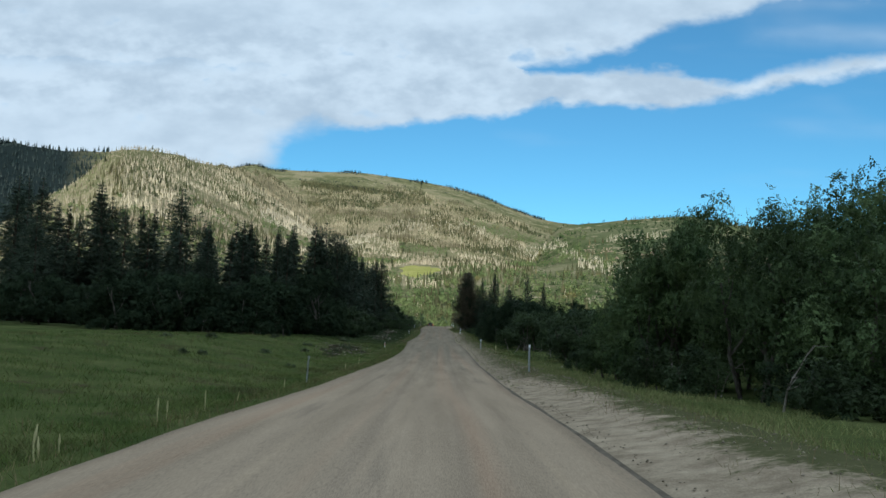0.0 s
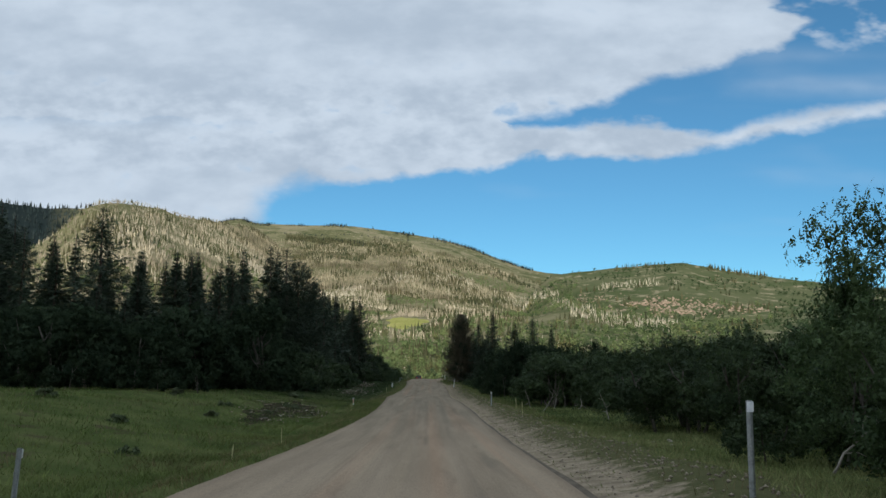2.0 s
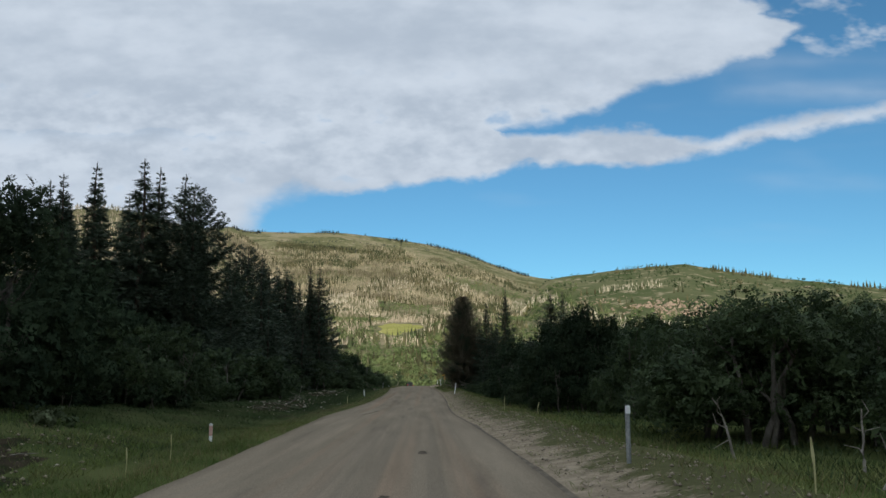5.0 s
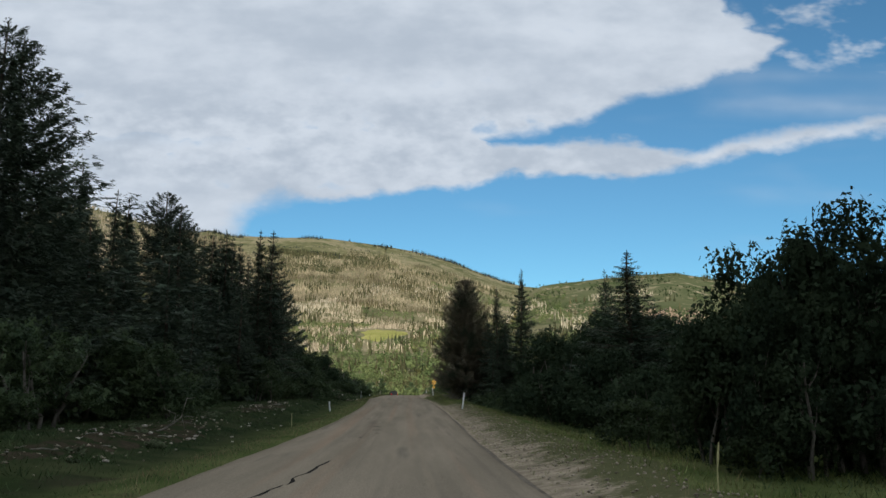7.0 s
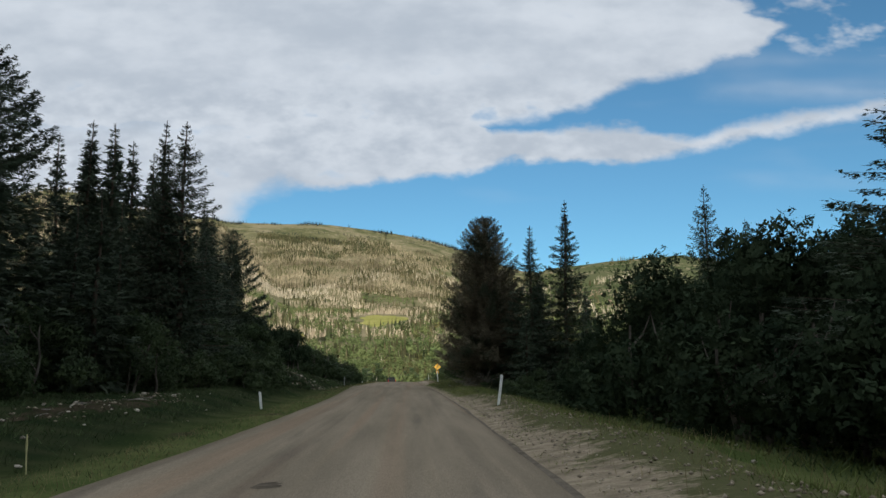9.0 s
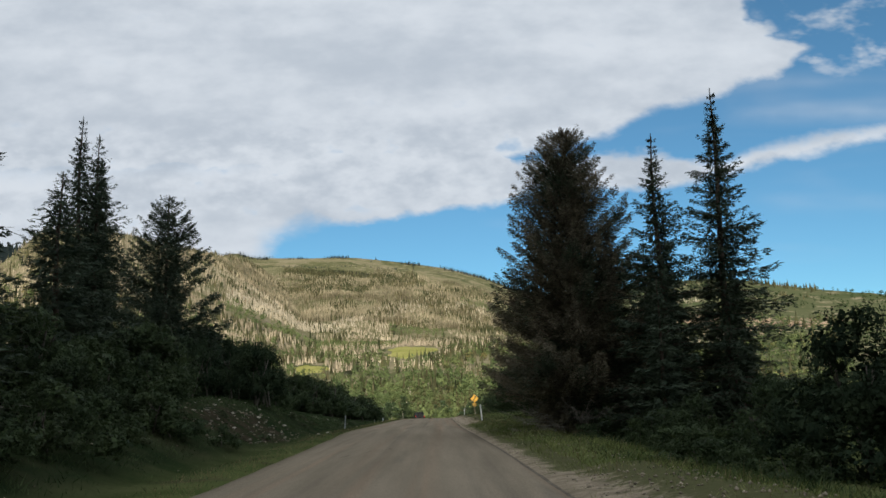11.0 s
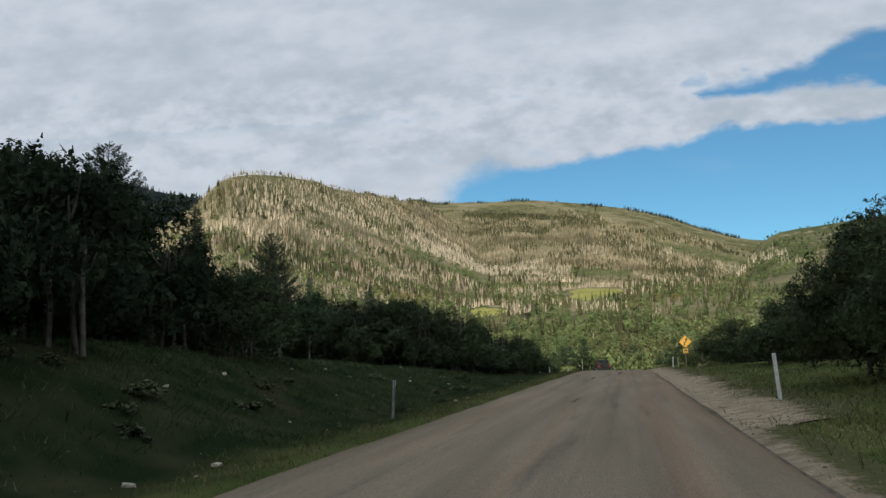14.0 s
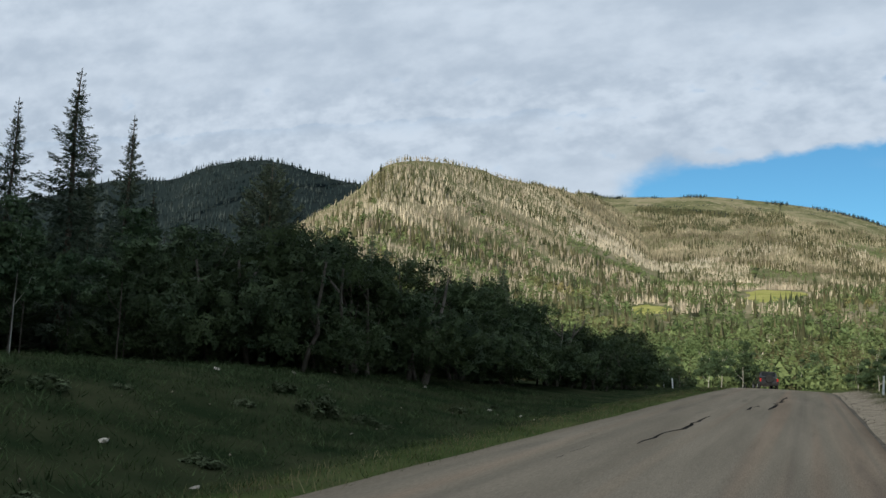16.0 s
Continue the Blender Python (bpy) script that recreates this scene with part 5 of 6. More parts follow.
for k in range(10):
    x, y = rnd.uniform(10.5, 17), rnd.uniform(19, 29)
    bush(x, y, rnd.uniform(1.2, 2.0), "low dark green bush at the foot of the oaks", 1.4, "bushes under the oaks")
for k in range(16):
    x, y = rnd.uniform(-56, -17), rnd.uniform(267, 281)
    bush(x, y, rnd.uniform(5.8, 7.6), "dense dark bush behind the aspens", 1.35, "bushes behind the aspens")
for k in range(15):
    x, y = rnd.uniform(-8.8, -5.9), rnd.uniform(177, 189.5)
    bush(x, y, rnd.uniform(0.8, 1.7), "dark leafy bush at the foot of the stony bank", 1.3, "bushes under the bank")
bush(-5.5, 190.9, 0.85, "dark leafy bush at the foot of the stony bank", 1.3, "bushes under the bank")
for k in range(16):
    x, y = rnd.uniform(6.9, 11.0), rnd.uniform(181, 196)
    bush(x, y, rnd.uniform(0.7, 1.3), "low dark bush before the firs", 1.4, "bushes before the firs")
for k in range(18):
    x = rnd.uniform(-34, -15.5)
    bush(x, rnd.uniform(243.5, 248.5), rnd.uniform(1.2, 2.3), "dense dark bush among the aspen trunks", 1.4, "bushes among the aspens")
for k in range(40):
    x, y = rnd.uniform(-13, -5.6), rnd.uniform(216, 262)
    bush(x, y, rnd.uniform(0.20, 0.40), "small grey-green sage clump on the grassy bank", 1.7, "sage clumps", M_SAGE)


# ---- far woods ----
def far_trees(name, n, seed, rule, kind, h0, h1, mat, label, sector=(-50, 36), rr=(260, 2600)):
    """A wood far off, of many small jagged trees, in one mesh."""
    r = np.random.RandomState(seed)
    az = np.radians(r.uniform(sector[0], sector[1], n))
    rad = rr[0] + (rr[1] - rr[0]) * r.uniform(0, 1, n) ** 1.15
    x, y = 1 + rad * np.sin(az), 150 + rad * np.cos(az)
    keep = rule(x, y, rad, np.degrees(az), r) & (y > 345)
    keep &= ~((np.abs(x - road_x(y)) < 5) & (y < 400))
    x, y, rad = x[keep], y[keep], rad[keep]
    z = ground_z(x, y) - 0.4
    h = r.uniform(h0, h1, len(x)) * (0.85 + 0.15 * waves(x, y, 120, seed)) * np.where((rad > 2150) & (x > -700), 0.6, 1.0) * np.where((rad < 620) & (kind == "dead"), 0.7, 1.0) * np.where(np.abs(rad - near_hill_r(np.degrees(np.arctan2(x - 1, y - 150)))) < 60, 0.75, 1.0)
    n = len(x)
    pos = np.stack([x, y, z], 1)
    pieces = []
    if kind == "dead":
        for q in range(3):
            a = r.uniform(0, np.pi, n)
            w = h * r.uniform(0.05, 0.11, n)
            e = np.stack([np.cos(a) * w, np.sin(a) * w, h * r.uniform(0.0, 0.22, n)], 1)
            tip = np.stack([r.normal(0, 0.15, n), r.normal(0, 0.15, n), h * (1 - 0.17 * q)], 1)
            v = np.stack([pos + e, pos + e * np.array([-1, -1, 1]), pos + tip], 1).reshape(-1, 3)
            pieces.append((v, np.arange(3 * n).reshape(-1, 3)))
    elif kind == "fir_fine":
        m = 46
        u = np.linspace(0.04, 0.97, m)[None] + r.uniform(-0.02, 0.02, (n, m))
        a = r.uniform(0, 6.28, (n, m))
        d = unit(np.stack([np.cos(a), np.sin(a), r.uniform(-0.7, 0.1, (n, m))], -1)).reshape(-1, 3)
        ln = (h[:, None] * (0.21 * (1 - u) ** 0.9 + 0.02) * r.uniform(0.7, 1.2, (n, m))).ravel()
        b = pos[:, None] + np.stack([0 * u, 0 * u, u * h[:, None]], -1)
        pieces.append(blades_of(b.reshape(-1, 3), d, unit(np.cross(d, r.normal(size=d.shape))), ln, ln * 0.62))
    elif kind == "fir":
        for lo, hi, w in ((0.10, 1.0, 0.14), (0.02, 0.62, 0.18)):
            k = 4
            a = r.uniform(0, 6.28, n)[:, None] + np.arange(k)[None] * 2 * np.pi / k
            rr_ = (h * w)[:, None] * r.uniform(0.55, 1.25, (n, k))
            ring = np.stack([np.cos(a) * rr_, np.sin(a) * rr_, (h * lo)[:, None] + h[:, None] * r.uniform(-0.05, 0.05, (n, k))], -1)
            tip = np.stack([r.normal(0, 0.1, n), r.normal(0, 0.1, n), h * hi], 1)[:, None]
            v = (np.concatenate([tip, ring], 1) + pos[:, None]).reshape(-1, 3)
            i = np.arange(n)[:, None] * (k + 1)
            f = np.concatenate([i + np.array([[0, 1 + q, 1 + (q + 1) % k]]) for q in range(k)])
            pieces.append((v, f))
    else:
        m = 62 if kind == "leaf_fine" else 24
        d = unit(r.normal(size=(n, m, 3)))
        c = pos[:, None] + np.stack([0 * h, 0 * h, h * 0.58], 1)[:, None] + d * (h[:, None] * r.uniform(0.25, 0.42, (n, m)))[..., None] * np.array([0.85, 0.85, 1.0])
        out = unit(d + np.array([0, 0, 0.25]) + 0.38 * r.normal(size=(n, m, 3))).reshape(-1, 3)
        along = unit(np.cross(out, r.normal(size=out.shape)))
        sd = np.cross(out, along)
        sz = (h[:, None] * r.uniform(0.20, 0.38, (n, m))).ravel() * (0.44 if kind == "leaf_fine" else 0.8)
        pieces.append(blades_of(c.reshape(-1, 3) - along * sz[:, None] * 0.5, along, sd, sz, sz * 0.75))
    return solo(name, mesh_of(name, *join(pieces)), mat, label, "forest", kind="stuff")


def patch(x, y, size, seed):
    return waves(x, y, size, seed)


pale_line = spline([(-20, 1000), (-12, 1085), (-8.7, 1176), (-5.3, 1294), (-3.9, 1440), (1.4, 1610), (10, 1700)])


foot_line = spline([(0, 1500), (7, 1093), (10.9, 834), (14.2, 759), (16.6, 724), (22, 700)])


def in_field(x, y):
    return (((x + 22) / 31) ** 2 + ((y - 935) / 122) ** 2 + 0.25 * patch(x, y, 26, 71) < 0.95) | (((x + 88) / 15) ** 2 + ((y - 790) / 28) ** 2 < 1)


def dark_side(rad, az):
    return (az < -21.5) & (rad > 1250)


def open_slope(d, a):
    """Bare grass high on the far slope: the green shoulder and the tan one."""
    return ((a < -3.8) & (d > 2020)) | ((a > -1.2) & (d > 2080)) | (d > 2200)


def green_tongue(x, y, d, a):
    w = 0.9 * patch(x, y, 130, 41)
    return ((a > 2 + w) & (a < 9) & (d > 1620) & (d < 1900)) | ((a > 5.5 + w) & (a < 10.5) & (d > 860) & (d < 1100)) | ((a > -13) & (a < -2.5 + w) & (d > 900) & (d < 1040 + 30 * w)) | ((a > -3) & (a < 0.5) & (d > 1200) & (d < 1290))


far_trees("sunlit_aspen_wood", 2600, 18, lambda x, y, d, a, r: patch(x, y, 120, 21) > -0.75, "leaf_fine", 5.5, 9.5, M_FARLEAF,
          "sunlit green aspen wood behind the crest of the road", rr=(208, 440), sector=(-36, 24))
far_trees("conifer_forest", 1100, 19, lambda x, y, d, a, r: patch(x, y, 90, 22) > np.where((a > -2) & (a < 6), -0.9, 0.1), "fir_fine", 7, 12, M_FARFIR,
          "sunlit olive-brown conifers behind the crest of the road", rr=(215, 470), sector=(-30, 20))
far_trees("dead_conifer_forest", 420, 20, lambda x, y, d, a, r: patch(x, y, 60, 51) > -0.3, "dead", 5, 9, M_PALEDEAD,
          "pale thin dead trunks among the aspens", rr=(230, 640), sector=(-24, 14))
far_trees("sunlit_aspen_wood", 5200, 1, lambda x, y, d, a, r: ~in_field(x, y) & (patch(x, y, 120, 21) > -0.75 + np.maximum(0, d - np.where(a < -12, 480, 640)) / 260) & (a < 24), "leaf", 6, 10, M_FARLEAF,
          "sunlit yellow-green aspen wood on the lower slope", rr=(430, 900))
far_trees("conifer_forest", 2600, 2, lambda x, y, d, a, r: ~in_field(x, y) & (patch(x, y, 150, 22) > np.where((a > -1) & (a < 6), -0.7, 0.0)) & (a < 24), "fir", 8, 13, M_FARFIR,
          "sunlit conifers among the aspens on the lower slope", rr=(460, 900))
far_trees("dead_conifer_forest", 34000, 3, lambda x, y, d, a, r: (d > np.where(a < -12, 430, 640) + 40 * patch(x, y, 70, 38)) & ~in_field(x, y) & ~green_tongue(x, y, d, a) & (patch(x, y, 240, 23) + 0.5 * patch(x, y, 60, 42) > np.where(a < -9, -1.0, -0.3))
          & (a + 3 * patch(x, y, 90, 37) < 5) & ~dark_side(d, a), "dead", 4.0, 8.2, M_FARDEAD, "grey beetle-killed conifers standing on the sunlit hillside", rr=(420, 1350), sector=(-36, 9))
far_trees("dead_conifer_forest", 30000, 13, lambda x, y, d, a, r: ~open_slope(d + 50 * patch(x, y, 120, 43), a + patch(x, y, 160, 44)) & ~green_tongue(x, y, d, a) & (patch(x, y, 420, 23) + 0.6 * patch(x, y, 110, 29) > -0.7) & (a + 2 * patch(x, y, 160, 39) < 5.5), "dead", 7, 12, M_FARBROWN,
          "brownish thinned conifers standing on the far slope", rr=(1330, 2200), sector=(-17, 8))
far_trees("dead_conifer_forest", 15000, 21, lambda x, y, d, a, r: np.abs(d - pale_line(a) - 30 * patch(x, y, 90, 61)) < 55 + 25 * patch(x, y, 200, 62), "dead", 5, 9, M_PALEDEAD,
          "pale bleached dead aspens in a band across the slope", rr=(1000, 1700), sector=(-13, 3))
far_trees("conifer_forest", 1700, 22, lambda x, y, d, a, r: (np.abs(d - 2075 - 12 * patch(x, y, 90, 63)) < 40) & (patch(x, y, 110, 64) > -0.4), "fir", 8, 12, M_FARFIR,
          "dark green conifer wood under the plateau", rr=(2020, 2130), sector=(-9.6, -2.8))
far_trees("dead_conifer_forest", 9000, 15, lambda x, y, d, a, r: ((a > 0.5) & (a < 7.5) & (d > 1440) & (d < 1610)) | ((a > 6) & (np.abs(d - foot_line(a) - 20 * patch(x, y, 80, 65)) < 42)) | ((a > 12) & (a < 16.2) & (np.abs(d - 1005 - 14 * patch(x, y, 50, 66)) < 24)), "dead", 5, 8.5, M_PALEDEAD,
          "pale band of dead aspens at the foot of the hill", rr=(720, 1620), sector=(0, 18))
far_trees("conifer_forest", 6500, 4, lambda x, y, d, a, r: (d > 600) & ~in_field(x, y) & ~green_tongue(x, y, d, a) & (patch(x, y, 200, 24) + 0.7 * patch(x, y, 60, 35) > 0.1) & (a < 7) & ~dark_side(d, a), "fir", 7, 12, M_FARFIR,
          "scattered olive-green conifers on the sunlit hillside", rr=(600, 1350), sector=(-36, 8))
far_trees("conifer_forest", 15000, 14, lambda x, y, d, a, r: ~open_slope(d + 50 * patch(x, y, 120, 43), a) & ~green_tongue(x, y, d, a) & ((patch(x, y, 300, 34) + 0.8 * patch(x, y, 80, 45) > 0.25) | ((a > -4.2) & (a < -0.8) & (d > 1850)) | ((a > -0.5) & (a < 5) & (d > 1890) & (d < 2010))), "fir", 9, 14, M_FARFIR,
          "scattered olive-green conifers on the far slope", rr=(1330, 2200), sector=(-17, 8))
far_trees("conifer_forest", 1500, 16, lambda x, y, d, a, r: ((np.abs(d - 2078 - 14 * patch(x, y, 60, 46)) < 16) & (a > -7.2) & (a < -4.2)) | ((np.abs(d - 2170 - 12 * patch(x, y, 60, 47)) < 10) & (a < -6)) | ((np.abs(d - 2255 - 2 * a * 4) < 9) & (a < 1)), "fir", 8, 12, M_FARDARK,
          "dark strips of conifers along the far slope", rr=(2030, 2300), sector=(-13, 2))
far_trees("aspen_grove", 5200, 5, lambda x, y, d, a, r: green_tongue(x, y, d, a), "leaf", 6, 9, M_FARLEAF,
          "green aspen groves high on the hillside", rr=(780, 1920), sector=(-16, 11))
far_trees("scrub_wood", 6400, 6, lambda x, y, d, a, r: (patch(x, y, 160, 26) + 0.6 * patch(x, y, 55, 36) > -0.2 + 0.9 * ((a > 12.5) & (a < 24) & (d > 790) & (d < 980))) & ~((a < 18) & (d > 730) & (d < 840)), "leaf", 3.0, 5.5, M_FARSCRUB,
          "green scrub on the right-hand hill", rr=(380, 1170), sector=(7, 36))
far_trees("conifer_forest", 420, 7, lambda x, y, d, a, r: patch(x, y, 120, 31) > -0.2, "fir", 6, 11, M_FARFIR, "a thin line of conifers on the crest of the hill", rr=(1115, 1160), sector=(13, 36))
far_trees("conifer_forest", 500, 17, lambda x, y, d, a, r: ((patch(x, y, 90, 48) > 0.2) & (a > 17)) | ((np.abs(d - 965 - 20 * patch(x, y, 90, 49)) < 14) & (a < 18)), "fir", 6, 11, M_FARFIR, "dark conifers scattered over the green hill", rr=(820, 1120), sector=(9, 36))
far_trees("dead_conifer_forest", 500, 8, lambda x, y, d, a, r: (patch(x, y, 60, 27) > 0.2) & (((a > 13) & (a < 17.5) & (d > 975) & (d < 1010)) | (d < 700)), "dead", 4, 7, M_PALEDEAD, "pale dead aspens on the right-hand hill", rr=(480, 1010), sector=(4, 18))
# the mountain's cloud shade is put into the dark tree tones as well
far_trees("shaded_mountain_forest", 6500, 9, lambda x, y, d, a, r: d > 1250, "fir", 14, 20, M_FARDARK, "conifer forest on the distant mountain, darkened as in cloud shade", rr=(1250, 2640), sector=(-50, -21.5))
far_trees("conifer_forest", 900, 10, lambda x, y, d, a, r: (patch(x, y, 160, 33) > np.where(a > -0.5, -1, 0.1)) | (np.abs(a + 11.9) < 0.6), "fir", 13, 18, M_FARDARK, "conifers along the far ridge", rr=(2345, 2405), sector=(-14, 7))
far_trees("dark_conifer_wood", 260, 11, lambda x, y, d, a, r: (x < -25), "fir", 7, 12, M_FARFIR, "conifers at the edge of the shade", rr=(210, 420), sector=(-28, -6))


def outcrop(name, cx, cy, n, spread, s0, s1, seed, label):
    """Pale weathered rocks breaking through the hillside, in one mesh."""
    r = np.random.RandomState(seed)
    x, y = cx + r.normal(0, spread, n), cy + r.normal(0, spread * 0.7, n)
    s = r.uniform(s0, s1, n)
    base = np.array([(1, 0, 0), (0.3, 1, 0), (-1, 0.2, 0), (-0.2, -1, 0), (0.1, 0, 0.9), (0, 0, -0.8)], float)
    v = base[None] * s[:, None, None] * r.uniform(0.6, 1.4, (n, 6, 3)) + np.stack([x, y, ground_z(x, y)], 1)[:, None]
    tri = np.array([(0, 1, 4), (1, 2, 4), (2, 3, 4), (3, 0, 4), (1, 0, 5), (2, 1, 5), (3, 2, 5), (0, 3, 5)])
    return solo(name, mesh_of(name, v.reshape(-1, 3), (np.arange(n)[:, None, None] * 6 + tri[None]).reshape(-1, 3)), M_ROCK, label, "rocks", kind="stuff")


ROCKS = "pinkish rocks breaking through the scrub of the hill"
outcrop("hillside_rocks", 244, 978, 170, 22, 0.8, 2.6, 81, ROCKS)
outcrop("hillside_rocks", 250, 932, 150, 20, 0.8, 2.4, 82, ROCKS)
outcrop("hillside_rocks", 316, 965, 110, 24, 0.8, 2.4, 83, ROCKS)
outcrop("hillside_rocks", 192, 1055, 60, 16, 0.7, 1.8, 84, ROCKS)


SCARS = ((-8.0, 87.0, 2.3, 12.0), (-7.4, 132.0, 1.2, 11.0), (-7.8, 160.0, 1.2, 8.0), (-6.7, 199.0, 1.6, 9.5))


def field(cx, cy, ax, ay, mat=None, label="bright yellow-green sunlit clearing on the slope", lift=0.7, sink=1.5):
    """A clearing of grass on the slope, with a ragged edge."""
    a = np.linspace(0, 2 * np.pi, 40, endpoint=False)
    v, f = [(cx, cy)], []
    for k, q in enumerate((0.35, 0.7, 1.0)):
        w = q * (1 + 0.16 * np.sin(3 * a + 1) + 0.10 * np.sin(7 * a) + 0.07 * np.sin(13 * a + 2))
        v += [(cx + ax * p * math.cos(b), cy + ay * p * math.sin(b)) for p, b in zip(w, a)]
    for i in range(40):
        j = (i + 1) % 40
        f.append((0, 1 + i, 1 + j))
        for k in range(2):
            f += [(1 + k * 40 + i, 1 + (k + 1) * 40 + i, 1 + (k + 1) * 40 + j), (1 + k * 40 + i, 1 + (k + 1) * 40 + j, 1 + k * 40 + j)]
    v = np.array(v)
    z = ground_z(v[:, 0], v[:, 1]) + lift
    z[-40:] -= sink
    solo("bare_earth" if mat else "field", mesh_of("field", np.column_stack([v, z]), f, True), mat or M_FIELD, label, "earth" if mat else "field", kind="structure")


field(-22, 946, 24, 90)
field(-88, 790, 14, 27)
# bare earth breaking through the grass of the left bank
SOIL = "bare brown earth on the grassy bank"
for cx, cy, ax, ay in SCARS:
    field(cx, cy, ax, ay, M_SOIL, SOIL, 0.05, 0.16)


# ---- roadside things ----
def box(w, d, h, bevel=0.0, x=0.0, y=0.0, z=0.0):
    bm = bmesh.new()
    bmesh.ops.create_cube(bm, size=1, matrix=Matrix.Translation((x, y, z)) @ Matrix.Diagonal((w, d, h, 1)))
    if bevel:
        bmesh.ops.bevel(bm, geom=bm.edges, offset=bevel, segments=2, affect="EDGES")
    return bm


def channel(height):
    """A U-shaped steel post, 8 cm wide, open to the back."""
    prof = [(-0.04, 0.0), (-0.022, -0.006), (-0.018, -0.03), (0.018, -0.03), (0.022, -0.006), (0.04, 0.0), (0.04, 0.004), (0.02, -0.002), (0.015, -0.026), (-0.015, -0.026), (-0.02, -0.002), (-0.04, 0.004)]
    n = len(prof)
    v = [(x, y, z) for z in (-0.3, height) for x, y in prof]
    f = [(k, (k + 1) % n, n + (k + 1) % n, n + k) for k in range(n)]
    return mesh_of("post", v, f)


STEEL_POST = channel(1.32)
REFLECTOR = bm_mesh("reflector", box(0.085, 0.012, 0.13, 0.004))
FLAT_POST = bm_mesh("post", box(0.10, 0.022, 1.45, 0.008, 0, 0, 0.425))
BAND = bm_mesh("band", box(0.104, 0.026, 0.32, 0.006))


def steel_marker(x, y, top, lean=(0, 0), face=True, label=""):
    ob = thing("delineator_post", label or "grey steel delineator post with a small white reflector", "road marker", "delineator posts", pose(x, y, top - 1.32, lean[0], lean[1], 0 if face else 180))
    part("post", STEEL_POST, M_STEEL, ob)
    part("reflector", REFLECTOR, M_REFLECT, ob, "white reflector").matrix_basis = pose(0, -0.038, 1.24)
    return ob


def flat_marker(x, y, top, lean=(0, 0), red=False, label=""):
    ob = thing("delineator_post", label or "slim white flat delineator post, slightly leaning", "road marker", "delineator posts", pose(x, y, top - 1.15, lean[0], lean[1], 0))
    part("post", FLAT_POST, M_WHITEPAINT, ob)
    if red:
        part("band", BAND, M_RED, ob, "faded red band").matrix_basis = pose(0, 0, 0.92)
    return ob


steel_marker(4.91, 40.4, 1.10)
steel_marker(-5.09, 42.4, 0.31, (0, -3), False, "grey steel delineator post seen from behind, slightly leaning")
steel_marker(5.02, 88.5, 0.59)
flat_marker(-5.08, 102.3, -0.22 + 0.05, (0, 0), True, "slim white delineator post with a faded red band")
flat_marker(4.76, 165.4, 1.46, (0, 7))
flat_marker(-4.50, 169.2, 0.82, (0, -6))
flat_marker(4.59, 227.2, 2.46, (0, -5))
steel_marker(-5.17, 226.3, 1.90, (0, -2), False, "grey steel delineator post seen from behind, slightly leaning")
flat_marker(-6.75, 297.0, 1.95, (0, -4))
flat_marker(-8.6, 306.0, 1.75, (0, -3))
flat_marker(4.9, 285.0, 2.75, (0, 2))


def road_sign(x, y, centre):
    """A yellow diamond with a winding arrow, and a small square plate below."""
    g = gz(x, y)
    ob = thing("warning_sign", "yellow diamond warning sign with a winding black arrow", "road sign", m=pose(x, y, g, 0, 0, -4))
    h = centre - g
    part("post", bm_mesh("post", box(0.10, 0.10, h + 1.1, 0.012, 0, 0.08, (h + 0.7) / 2 - 0.2)), M_WOOD, ob, "weathered wooden post")
    plate = part("panel", bm_mesh("panel", box(0.91, 0.012, 0.91, 0.004)), M_YELLOW, ob, "yellow diamond panel")
    plate.matrix_basis = pose(0, 0, h) @ Matrix.Rotation(radians(45), 4, "Y")
    border = bmesh.new()
    for a in range(4):
        m = Matrix.Rotation(radians(90 * a), 4, "Y") @ Matrix.Translation((0, -0.010, 0.415)) @ Matrix.Diagonal((0.85, 0.004, 0.022, 1))
        bmesh.ops.create_cube(border, size=1, matrix=m)
    part("border", bm_mesh("border", border), M_BLACK, plate)
    pts = [(-0.10, -0.36), (-0.10, -0.14), (-0.02, -0.04), (0.08, 0.04), (0.10, 0.10), (0.10, 0.22)]
    arrow = bmesh.new()
    for (x0, z0), (x1, z1) in zip(pts, pts[1:]):
        ln, an = math.hypot(x1 - x0, z1 - z0), math.atan2(z1 - z0, x1 - x0)
        bmesh.ops.create_cube(arrow, size=1, matrix=Matrix.Translation(((x0 + x1) / 2, -0.012, (z0 + z1) / 2)) @ Matrix.Rotation(-an, 4, "Y") @ Matrix.Diagonal((ln + 0.05, 0.005, 0.10, 1)))
    head = [arrow.verts.new(c) for c in ((-0.04, -0.0145, 0.20), (0.24, -0.0145, 0.20), (0.10, -0.0145, 0.40))]
    arrow.faces.new(head)
    part("arrow", bm_mesh("arrow", arrow), M_BLACK, plate).matrix_basis = Matrix.Rotation(radians(-45), 4, "Y")
    small = part("speed_plate", bm_mesh("speed_plate", box(0.46, 0.012, 0.46, 0.004)), M_YELLOW, ob, "small square yellow plate")
    small.matrix_basis = pose(0, 0, h - 0.90)
    bars = bmesh.new()
    for bx, bz, bw, bh in ((-0.09, 0.05, 0.13, 0.22), (0.09, 0.05, 0.13, 0.22), (0, -0.14, 0.24, 0.06)):
        bmesh.ops.create_cube(bars, size=1, matrix=Matrix.Translation((bx, -0.009, bz)) @ Matrix.Diagonal((bw, 0.004, bh, 1)))
    part("marking", bm_mesh("marking", bars), M_BLACK, small)
    return ob


road_sign(6.8, 297.0, 4.25)


